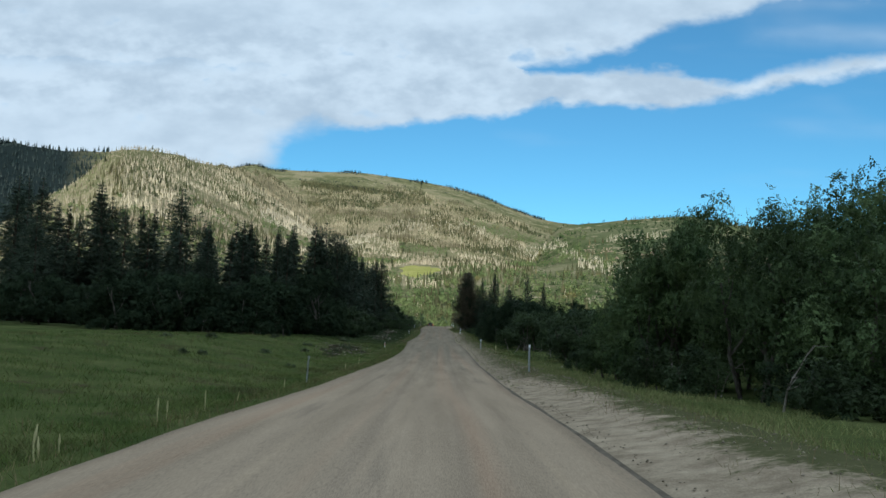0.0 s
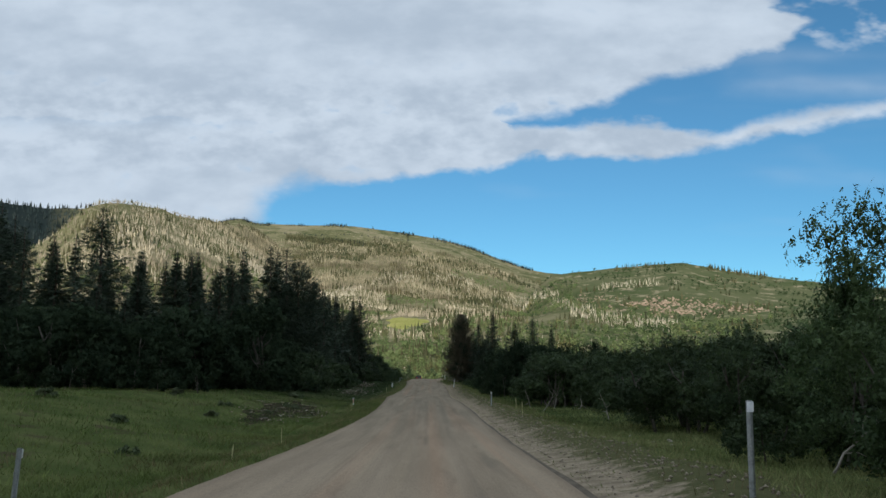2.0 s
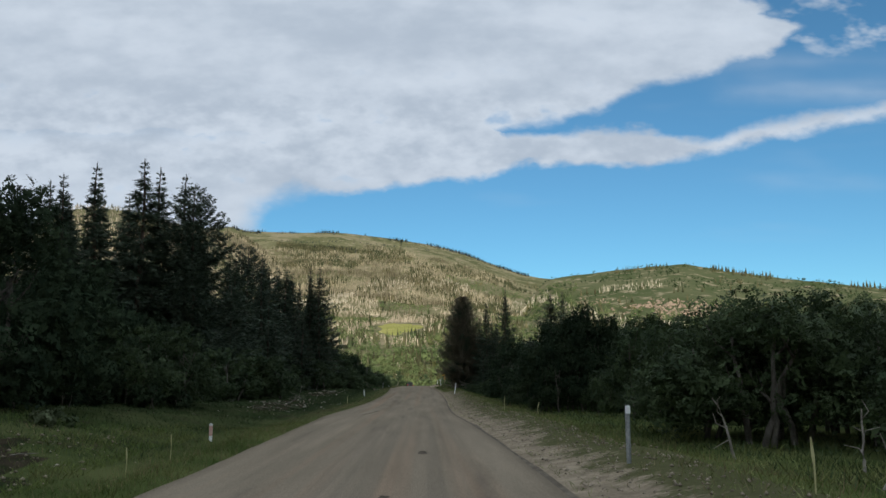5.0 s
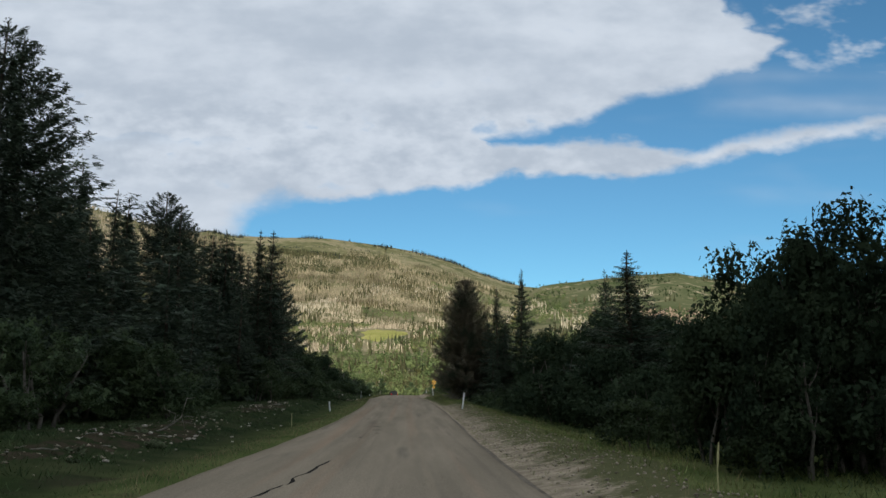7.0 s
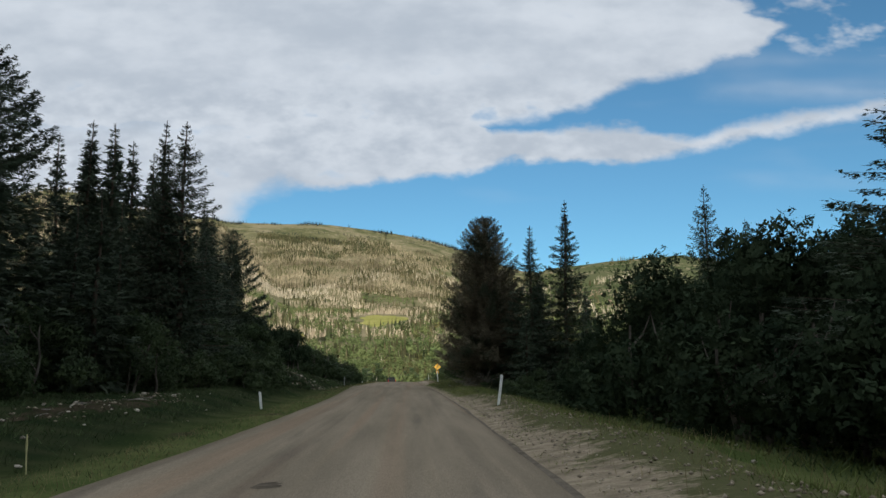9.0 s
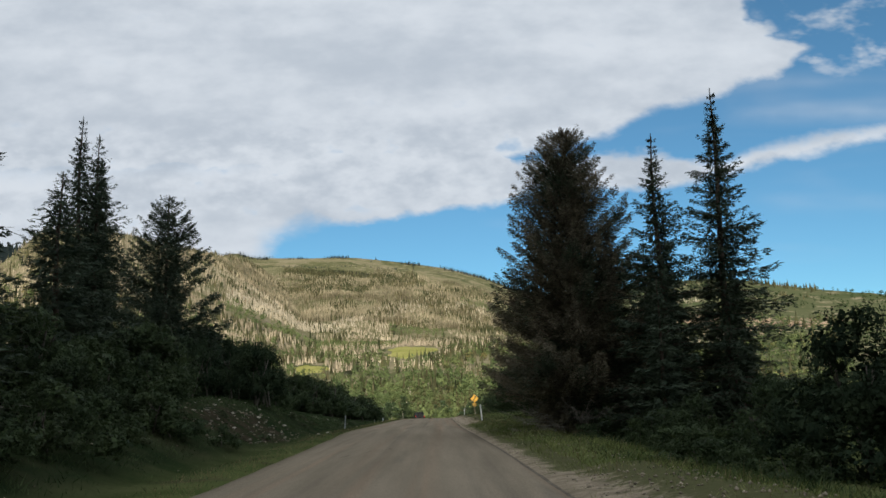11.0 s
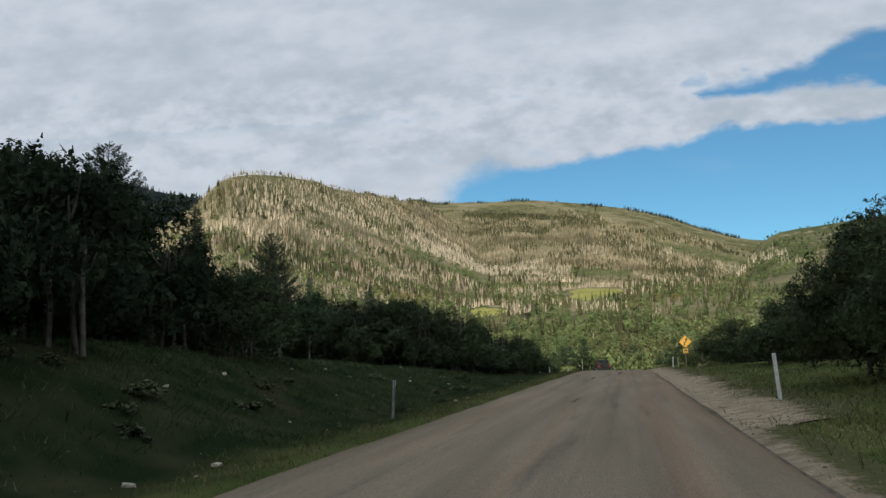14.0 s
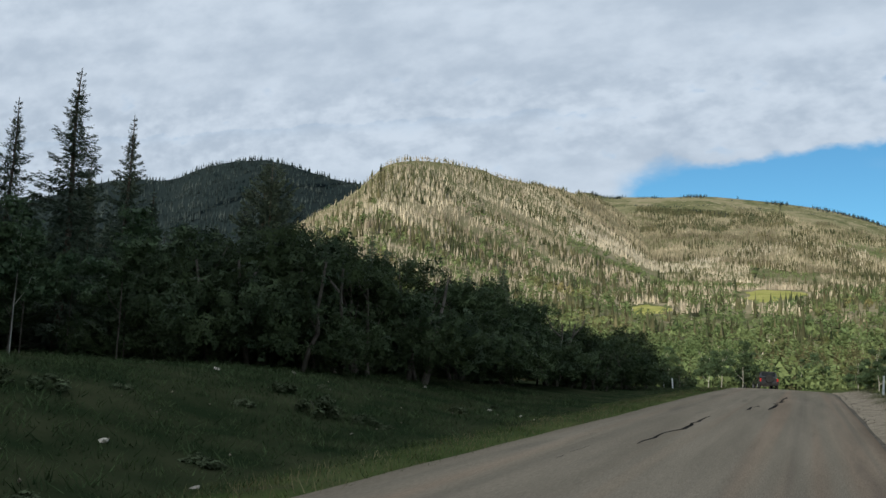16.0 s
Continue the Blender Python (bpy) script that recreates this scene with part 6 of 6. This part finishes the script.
def car(x, y, turn):
    """A dark off-road estate car, seen from behind, far down the road."""
    ob = thing("car", "dark off-road car driving away down the road", "car", m=pose(x, y, float(road_z(y)) + 0.03, -3, 0, turn))
    bm = box(1.82, 4.3, 0.62, 0.12, 0, 0, 0.74)
    part("body", bm_mesh("body", bm), M_CARPAINT, ob, "dark painted body")
    bm = box(1.66, 2.7, 0.72, 0.14, 0, -0.6, 1.38)
    for v in bm.verts:
        if v.co.z > 1.4:
            v.co.x *= 0.88
            v.co.y = -0.6 + (v.co.y + 0.6) * 0.86
    cabin = part("cabin", bm_mesh("cabin", bm), M_CARPAINT, ob)
    part("rear_window", bm_mesh("rear_window", box(1.2, 0.02, 0.40, 0.008, 0, -1.90, 1.42)), M_GLASS, cabin)
    for sx in (-0.79, 0.79):
        part("side_window", bm_mesh("side_window", box(0.02, 1.9, 0.36, 0.008, sx * 1.0, -0.6, 1.42)), M_GLASS, cabin)
        part("tail_lamp", bm_mesh("tail_lamp", box(0.14, 0.05, 0.32, 0.02, sx * 0.98, -2.15, 0.92)), M_LAMP, ob, "red tail lamp")
    part("bumper", bm_mesh("bumper", box(1.78, 0.16, 0.22, 0.05, 0, -2.18, 0.50)), M_TYRE, ob)
    part("spare_wheel", bm_mesh("spare_wheel", wheel_bm()), M_TYRE, ob).matrix_basis = pose(0, -2.26, 1.02, 0, 0, 90)
    for wx in (-0.80, 0.80):
        for wy in (-1.35, 1.35):
            w = part("wheel", bm_mesh("wheel", wheel_bm()), M_TYRE, ob)
            w.matrix_basis = pose(wx, wy, 0.37)
            part("rim", bm_mesh("rim", wheel_bm(0.20, 0.25)), M_STEEL, w)
    return ob


def wheel_bm(radius=0.37, width=0.24):
    bm = bmesh.new()
    bmesh.ops.create_cone(bm, segments=20, radius1=radius, radius2=radius, depth=width, cap_ends=True, matrix=Matrix.Rotation(radians(90), 4, "Y"))
    bmesh.ops.bevel(bm, geom=[e for e in bm.edges if e.calc_length() < radius], offset=0.03, segments=2, affect="EDGES")
    return bm


car(-2.4, 330.0, 12)


# sealed cracks in the asphalt
def crack(name, points, width, seed, mat=None):
    r = random.Random(seed)
    v, f = [], []
    for i, (x, y) in enumerate(points):
        w = width * r.uniform(0.5, 1.3) * (0.3 if i in (0, len(points) - 1) else 1)
        for s in (-1, 1):
            px = x + s * w
            z = float(road_z(y)) + 0.04 - 0.0135 * abs(px - float(road_x(y))) + 0.006
            v.append((px, y + s * 0.02, z))
        if i:
            k = i * 2
            f.append((k - 2, k - 1, k + 1, k))
    solo(name, mesh_of(name, v, f), mat or M_SEAL, "worn dark patch in the asphalt" if mat else "black sealed crack in the asphalt", "road patch" if mat else "road crack", "worn patches" if mat else "sealed cracks")


def crack_run(x0, y0, x1, y1, n, amp, width, seed, mat=None):
    r = random.Random(seed)
    crack("worn_patch" if mat else "sealed_crack", [(x0 + (x1 - x0) * k / n + r.uniform(-amp, amp), y0 + (y1 - y0) * k / n) for k in range(n + 1)], width, seed, mat)


crack_run(-1.35, 116.4, -1.1, 118.4, 5, 0.04, 0.035, 1)
crack_run(-1.1, 118.4, -0.8, 124.0, 10, 0.06, 0.035, 2)
for x, y, ln, w in ((1.55, 93.0, 1.0, 0.13), (1.0, 85.4, 0.6, 0.09), (-0.75, 84.3, 0.6, 0.07), (-0.3, 139.8, 0.7, 0.22), (-0.2, 137.4, 0.6, 0.10), (-0.65, 134.4, 0.8, 0.07), (-0.4, 143.0, 0.7, 0.20)):
    crack_run(x, y, x + 0.08, y + ln, 7, 0.07, w * 0.8, int(y * 10), M_PATCH)
crack_run(-0.75, 230.2, -0.66, 233.2, 12, 0.05, 0.05, 3, M_PATCH)
crack_run(-2.1, 226.0, -2.1, 241.0, 26, 0.035, 0.012, 11)
crack_run(-2.1, 241.0, -2.0, 251.0, 16, 0.04, 0.014, 7)
crack_run(-1.3, 252.0, -0.95, 261.8, 14, 0.10, 0.045, 4)
crack_run(0.25, 267.0, 0.6, 281.0, 16, 0.10, 0.05, 5)
crack_run(-0.4, 266.0, -0.1, 269.5, 6, 0.10, 0.05, 6)
crack_run(-1.4, 186.0, 0.1, 190.5, 10, 0.12, 0.016, 12)


# stones on the banks
def stone_mesh(seed):
    bm = bmesh.new()
    bmesh.ops.create_icosphere(bm, subdivisions=1, radius=0.5)
    r = random.Random(seed)
    for v in bm.verts:
        v.co *= r.uniform(0.7, 1.2)
        v.co.z *= 0.6
    return bm_mesh("stone", bm)


STONES = [stone_mesh(k) for k in range(6)]
for count, x0, x1, y0, y1, s0, s1 in ((16, -9.5, -5.2, 76, 100, 0.12, 0.36), (26, -8.6, -4.9, 134, 156, 0.10, 0.30), (8, -9.0, -5.2, 118, 134, 0.12, 0.34), (12, -9.5, -5.4, 150, 176, 0.12, 0.34), (16, -9.5, -4.8, 192, 216, 0.12, 0.34),
                                      (14, -10.5, -4.8, 216, 238, 0.10, 0.30), (18, -12, -4.8, 238, 262, 0.10, 0.32), (8, 5.5, 9, 40, 70, 0.15, 0.35), (6, 6, 9, 130, 160, 0.15, 0.4)):
    for k in range(count):
        x, y, s = rnd.uniform(x0, x1), rnd.uniform(y0, y1), rnd.uniform(s0, s1) ** 1.2 * 0.72
        solo("stone", rnd.choice(STONES), M_STONE, "pale grey stone lying on the grassy bank", "stone", "stones on the banks",
             m=pose(x, y, gz(x, y) + s * 0.18, rnd.uniform(-20, 20), rnd.uniform(-20, 20), rnd.uniform(0, 360)) @ Matrix.Diagonal((s * 1.2, s * 0.9, s, 1)))


STICK = mesh_of("stick", *tube([(-0.5, 0, 0), (-0.1, 0.05, 0.03), (0.5, -0.04, 0.0)], [0.02, 0.024, 0.010], 5))
for cx, cy, ax, ay in SCARS:
    for k in range(12):
        a, q = rnd.uniform(0, 6.28), math.sqrt(rnd.uniform(0, 1))
        x, y, s = cx + math.cos(a) * q * ax, cy + math.sin(a) * q * ay, rnd.uniform(0.25, 0.8)
        solo("stick", STICK, M_DEADWOOD, "weathered grey stick lying on bare earth", "stick", "sticks on the bank", m=pose(x, y, gz(x, y) + 0.09, rnd.uniform(-6, 6), rnd.uniform(-8, 8), rnd.uniform(0, 360)) @ Matrix.Diagonal((s, s, s, 1)))
    for k in range(40 if cy > 190 else 16):
        a, q = rnd.uniform(0, 6.28), math.sqrt(rnd.uniform(0, 1))
        x, y, s = cx + math.cos(a) * q * ax, cy + math.sin(a) * q * ay, 0.05 + 0.17 * rnd.random() ** 2
        solo("stone", rnd.choice(STONES), M_STONE, "small pale stone lying on bare earth", "stone", "stones on the banks", m=pose(x, y, gz(x, y) + 0.05 + s * 0.15, 0, 0, rnd.uniform(0, 360)) @ Matrix.Diagonal((s * 1.3, s * 0.9, s, 1)))


def pebbles(name, n, seed, side, y0, y1, d0, d1, s0, s1, label):
    """Loose gravel, in one mesh."""
    r = np.random.RandomState(seed)
    y = r.uniform(y0, y1, n)
    x = road_x(y) + side * (HALF + d0 + (d1 - d0) * r.uniform(0, 1, n) ** 1.2)
    s = r.uniform(s0, s1, n) ** 1.0
    base = np.array([(1, 0, 0), (0, 1, 0), (-1, 0, 0), (0, -1, 0), (0, 0, 0.8), (0, 0, -0.5)], float)
    v = base[None] * s[:, None, None] * r.uniform(0.6, 1.3, (n, 6, 1))
    v += np.stack([x, y, ground_z(x, y) + 0.04 + s * 0.2], 1)[:, None]
    tri = np.array([(0, 1, 4), (1, 2, 4), (2, 3, 4), (3, 0, 4), (1, 0, 5), (2, 1, 5), (3, 2, 5), (0, 3, 5)])
    f = (np.arange(n)[:, None, None] * 6 + tri[None]).reshape(-1, 3)
    solo(name, mesh_of(name, v.reshape(-1, 3), f), M_PEBBLE, label, "gravel", kind="stuff")


pebbles("gravel", 1500, 4, 1, -2, 40, 0.1, 3.2, 0.008, 0.028, "loose pale stones on the gravel shoulder")
pebbles("gravel", 5000, 1, 1, 30, 178, 0.3, 2.6, 0.012, 0.046, "loose pale stones on the gravel shoulder")
pebbles("gravel", 1800, 2, 1, 178, 300, 0.1, 2.2, 0.010, 0.032, "loose pale stones on the gravel shoulder")
pebbles("gravel", 300, 3, -1, 70, 262, 2.0, 7.0, 0.012, 0.035, "small pale stones among the grass of the bank")


def scree(n, seed):
    """Small stones strewn over the bare earth, in one mesh."""
    r = np.random.RandomState(seed)
    size = np.array([q[2] * q[3] for q in SCARS])
    pick = r.choice(len(SCARS), n, p=size / size.sum())
    c = np.array(SCARS)[pick]
    a, q = r.uniform(0, 6.28, n), np.sqrt(r.uniform(0, 1.3, n))
    x, y = c[:, 0] + np.cos(a) * q * c[:, 2], c[:, 1] + np.sin(a) * q * c[:, 3]
    s = r.uniform(0.2, 1.0, n) ** 2 * 0.055 + 0.010
    base = np.array([(1.3, 0, 0), (0, 1, 0), (-1.3, 0.2, 0), (0, -1, 0), (0, 0, 0.7), (0, 0, -0.6)], float)
    v = base[None] * s[:, None, None] * r.uniform(0.6, 1.4, (n, 6, 1)) + np.stack([x, y, ground_z(x, y) + 0.06], 1)[:, None]
    tri = np.array([(0, 1, 4), (1, 2, 4), (2, 3, 4), (3, 0, 4), (1, 0, 5), (2, 1, 5), (3, 2, 5), (0, 3, 5)])
    solo("scree", mesh_of("scree", v.reshape(-1, 3), (np.arange(n)[:, None, None] * 6 + tri[None]).reshape(-1, 3)), M_PEBBLE, "small broken stones strewn over bare earth", "stones", kind="stuff")


scree(900, 91)


# grass
def grass(name, n, seed, side, y0, y1, d0, d1, h0, h1, mat, label, power=1.0, width=0.014, bend=0.35):
    """Blades of grass beside the road, in tufts: one leaning triangle each."""
    n = int(n * 2.3)
    r = np.random.RandomState(seed)
    y = r.uniform(y0, y1, n)
    d = d0 + (d1 - d0) * r.uniform(0, 1, n) ** power
    x = road_x(y) + side * (HALF + d)
    tuft = waves(x, y, 1.7, seed + 1) + 0.6 * waves(x, y, 6, seed + 2)
    keep = r.uniform(-1.6, 1.0, n) < tuft + 0.55
    for cx, cy, ax, ay in SCARS:
        keep &= (((x - cx) / ax) ** 2 + ((y - cy) / ay) ** 2 > 0.8) | (r.rand(n) < 0.5)
    x, y, tuft = x[keep], y[keep], tuft[keep]
    n = len(x)
    h = r.uniform(h0, h1, n) * np.clip(0.8 + 0.3 * tuft, 0.45, 1.3)
    a = r.uniform(0, 6.28, n)
    b = np.stack([x, y, ground_z(x, y) - 0.02], 1)
    w = np.stack([np.cos(a), np.sin(a), 0 * a], 1) * (width * r.uniform(0.7, 1.5, n) * (1 + np.hypot(0, h)))[:, None]
    lean = np.stack([r.normal(0, bend, n), r.normal(0, bend, n), np.ones(n)], 1)
    tip = b + lean * h[:, None] * np.array([1.2, 1.2, 0.92])
    v = np.stack([b - w, b + w, tip], 1).reshape(-1, 3)
    f = np.arange(3 * n).reshape(-1, 3)
    return solo(name, mesh_of(name, v, f), mat, label, "grass", kind="stuff")


grass("roadside_grass", 34000, 1, -1, -4, 110, 0.03, 5.0, 0.06, 0.24, M_GRASS, "green and straw-coloured roadside grass", 1.2, 0.005, 0.5)
grass("roadside_grass", 9000, 2, -1, 215, 300, 0.03, 2.2, 0.05, 0.15, M_GRASS, "short green and straw-coloured roadside grass", 1.2, 0.005, 0.6)
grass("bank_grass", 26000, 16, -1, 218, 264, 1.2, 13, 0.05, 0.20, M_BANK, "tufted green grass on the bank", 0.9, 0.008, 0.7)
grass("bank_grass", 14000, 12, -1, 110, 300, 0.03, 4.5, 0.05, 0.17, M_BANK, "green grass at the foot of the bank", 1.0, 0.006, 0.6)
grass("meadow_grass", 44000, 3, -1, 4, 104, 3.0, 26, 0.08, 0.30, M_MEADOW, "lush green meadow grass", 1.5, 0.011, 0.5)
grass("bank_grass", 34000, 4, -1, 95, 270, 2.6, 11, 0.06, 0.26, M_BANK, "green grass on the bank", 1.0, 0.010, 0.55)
grass("roadside_grass", 9000, 5, 1, 22, 68, 2.0, 7.0, 0.08, 0.26, M_VERGE, "tall green and straw-coloured verge grass", 1.0, 0.008, 0.5)
grass("roadside_grass", 14000, 13, 1, 64, 180, 1.8, 6.5, 0.08, 0.26, M_GRASS, "green and straw-coloured roadside grass", 1.0, 0.009, 0.5)
# the darker grass tone here stands in for the firs' shade
grass("bank_grass", 9000, 15, 1, 175, 310, 1.6, 7.0, 0.08, 0.26, M_BANK, "green grass before the firs, toned dark as in their shade", 1.0, 0.010, 0.5)
grass("roadside_grass", 6000, 6, 1, 178, 222, 0.6, 4.0, 0.08, 0.28, M_GRASS, "green and straw-coloured roadside grass", 1.1, 0.009, 0.5)
grass("roadside_grass", 5000, 18, 1, 222, 310, 1.9, 5.5, 0.08, 0.28, M_VERGE, "tall green and straw-coloured verge grass", 1.1, 0.010, 0.5)
grass("meadow_grass", 5500, 7, 1, 46, 92, 4.0, 12, 0.12, 0.32, M_VERGE, "tall green grass before the oaks", 1.0, 0.012, 0.45)
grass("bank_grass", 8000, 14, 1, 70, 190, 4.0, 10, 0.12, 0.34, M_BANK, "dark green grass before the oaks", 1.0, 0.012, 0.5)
grass("roadside_grass", 6000, 11, 1, 0, 40, 2.6, 6.5, 0.08, 0.28, M_VERGE, "tall green and straw-coloured verge grass", 0.9, 0.008, 0.5)
grass("dry_grass", 2600, 23, 1, 2, 60, 0.35, 3.2, 0.04, 0.15, M_STRAW, "short dry weeds on the gravel shoulder", 0.8, 0.004, 0.7)
grass("roadside_grass", 7000, 17, 1, 30, 222, 0.15, 0.95, 0.04, 0.16, M_VERGE, "short weeds growing along the edge of the asphalt", 1.0, 0.007, 0.7)
grass("roadside_grass", 9000, 19, 1, 4, 222, 1.2, 3.0, 0.05, 0.20, M_VERGE, "short weeds growing on the gravel shoulder", 0.8, 0.008, 0.6)
grass("dry_grass", 4000, 8, -1, -4, 110, 0.03, 2.6, 0.12, 0.38, M_STRAW, "tall dry grass stalks beside the road", 1.4, 0.003, 0.25)
grass("dry_grass", 7000, 20, -1, 110, 300, 0.02, 1.5, 0.07, 0.24, M_STRAW, "dry reddish grass along the edge of the asphalt", 1.2, 0.0028, 0.35)
grass("dry_grass", 5000, 9, 1, -4, 300, 0.8, 4.0, 0.14, 0.42, M_STRAW, "tall dry grass stalks beside the road", 1.0, 0.004, 0.25)
grass("dry_grass", 3200, 10, -1, 10, 100, 4.0, 22, 0.2, 0.42, M_STRAW, "tall dry grass stalks in the meadow", 1.2, 0.005, 0.25)


# pale flower stalks at the edge of the asphalt
def stalk(x, y, h, seed):
    r = random.Random(seed)
    p = [(0, 0, -0.05), (r.uniform(-0.02, 0.02), r.uniform(-0.02, 0.02), h * 0.5), (r.uniform(-0.05, 0.05), r.uniform(-0.05, 0.05), h)]
    ob = thing("mullein_stalk", "tall pale yellow mullein stalk beside the road", "plant", "mullein stalks", pose(x, y, gz(x, y)))
    part("stem", mesh_of("stem", *tube(p, [0.012, 0.012, 0.010], 5)), M_STALK, ob)
    part("spike", mesh_of("spike", *tube([p[1], [(a + b) / 2 for a, b in zip(p[1], p[2])], p[2]], [0.012, 0.020, 0.008], 6)), M_STALK, ob)


for x, y, h in ((-4.3, 11.6, 0.55), (-4.0, 11.9, 0.5), (-4.6, 13.4, 0.5), (-3.9, 16.4, 0.5), (-4.0, 17.3, 0.45), (-4.1, 20.4, 0.55), (-5.4, 16.0, 0.5), (-4.4, 25.0, 0.5), (-4.2, 31.0, 0.5), (-4.6, 55.0, 0.6),
                (-4.5, 63.0, 0.7), (5.6, 74.5, 0.7), (6.2, 84.0, 0.7), (5.4, 116.0, 0.75), (6.6, 113.0, 0.6), (-4.4, 92.0, 0.6), (-4.6, 96.0, 0.6), (-4.4, 146.0, 0.6)):
    stalk(x, y, h, int(x * 100 + y * 10))


# bare fallen and standing dead wood
def dead_branch(x, y, length, lean, turn, seed, label):
    r = np.random.RandomState(seed)
    n = 7
    p = np.zeros((n, 3))
    d = np.array([math.sin(lean), 0, math.cos(lean)])
    for i in range(1, n):
        d = unit(d + r.normal(0, 0.22, 3))
        p[i] = p[i - 1] + d * length / (n - 1)
    ob = thing("dead_branch", label, "branch", "dead branches", pose(x, y, gz(x, y) - 0.03, 0, 0, turn))
    limb = part("limb", mesh_of("limb", *tube(p, np.linspace(0.034, 0.011, n), 6)), M_DEADWOOD, ob)
    for j in (2, 3, 4, 5):
        e = unit(d + r.normal(0, 0.8, 3))
        q = [p[j], p[j] + e * length * 0.16, p[j] + unit(e + r.normal(0, 0.4, 3)) * length * 0.32]
        part("twig", mesh_of("twig", *tube(q, [0.015, 0.010, 0.005], 5)), M_DEADWOOD, limb)


STANDING = "bare pale dead branch standing in front of the oaks"
LYING = "bare grey dead branch lying on the bank"
for k, (x, y, ln, lean, turn) in enumerate(((15.0, 80.5, 1.8, 0.4, 20), (13.4, 77.0, 1.6, 0.7, 200), (16.5, 78.0, 1.9, 0.3, 90), (8.0, 92.0, 1.4, 0.5, 150), (9.2, 89.0, 1.2, 0.2, 10), (10.5, 88.0, 1.5, 1.2, 40),
                                             (8.8, 47.0, 1.6, 0.3, 60), (9.6, 43.0, 1.8, 0.5, 170), (11.0, 33.0, 1.9, 0.2, 0), (12.6, 28.0, 2.0, 1.1, 80), (10.6, 143.0, 1.8, 0.3, 30), (10.9, 152.5, 2.0, 0.9, 190),
                                             (8.1, 86.2, 1.5, 0.5, 20), (10.5, 77.5, 1.4, 0.2, 130), (11.9, 76.5, 2.0, 0.35, 250), (12.3, 76.8, 1.7, 0.8, 10), (14.9, 79.6, 2.1, 0.25, 80), (15.6, 79.6, 1.9, 0.7, 350), (19.5, 82.2, 1.8, 0.3, 200), (20.9, 83.7, 1.6, 1.0, 30),
                                             (9.8, 24.0, 2.0, 0.2, 15), (9.2, 34.6, 1.6, 0.6, 300), (13.8, 30.0, 2.2, 0.9, 200))):
    dead_branch(x, y, ln, lean, turn, 200 + k, STANDING)
for k, (x, y, ln, turn) in enumerate(((-7.0, 137.0, 2.6, 70), (-7.8, 134.0, 2.0, 20), (-8.4, 131.0, 1.8, 110))):
    dead_branch(x, y, ln, 1.5, turn, 300 + k, LYING)
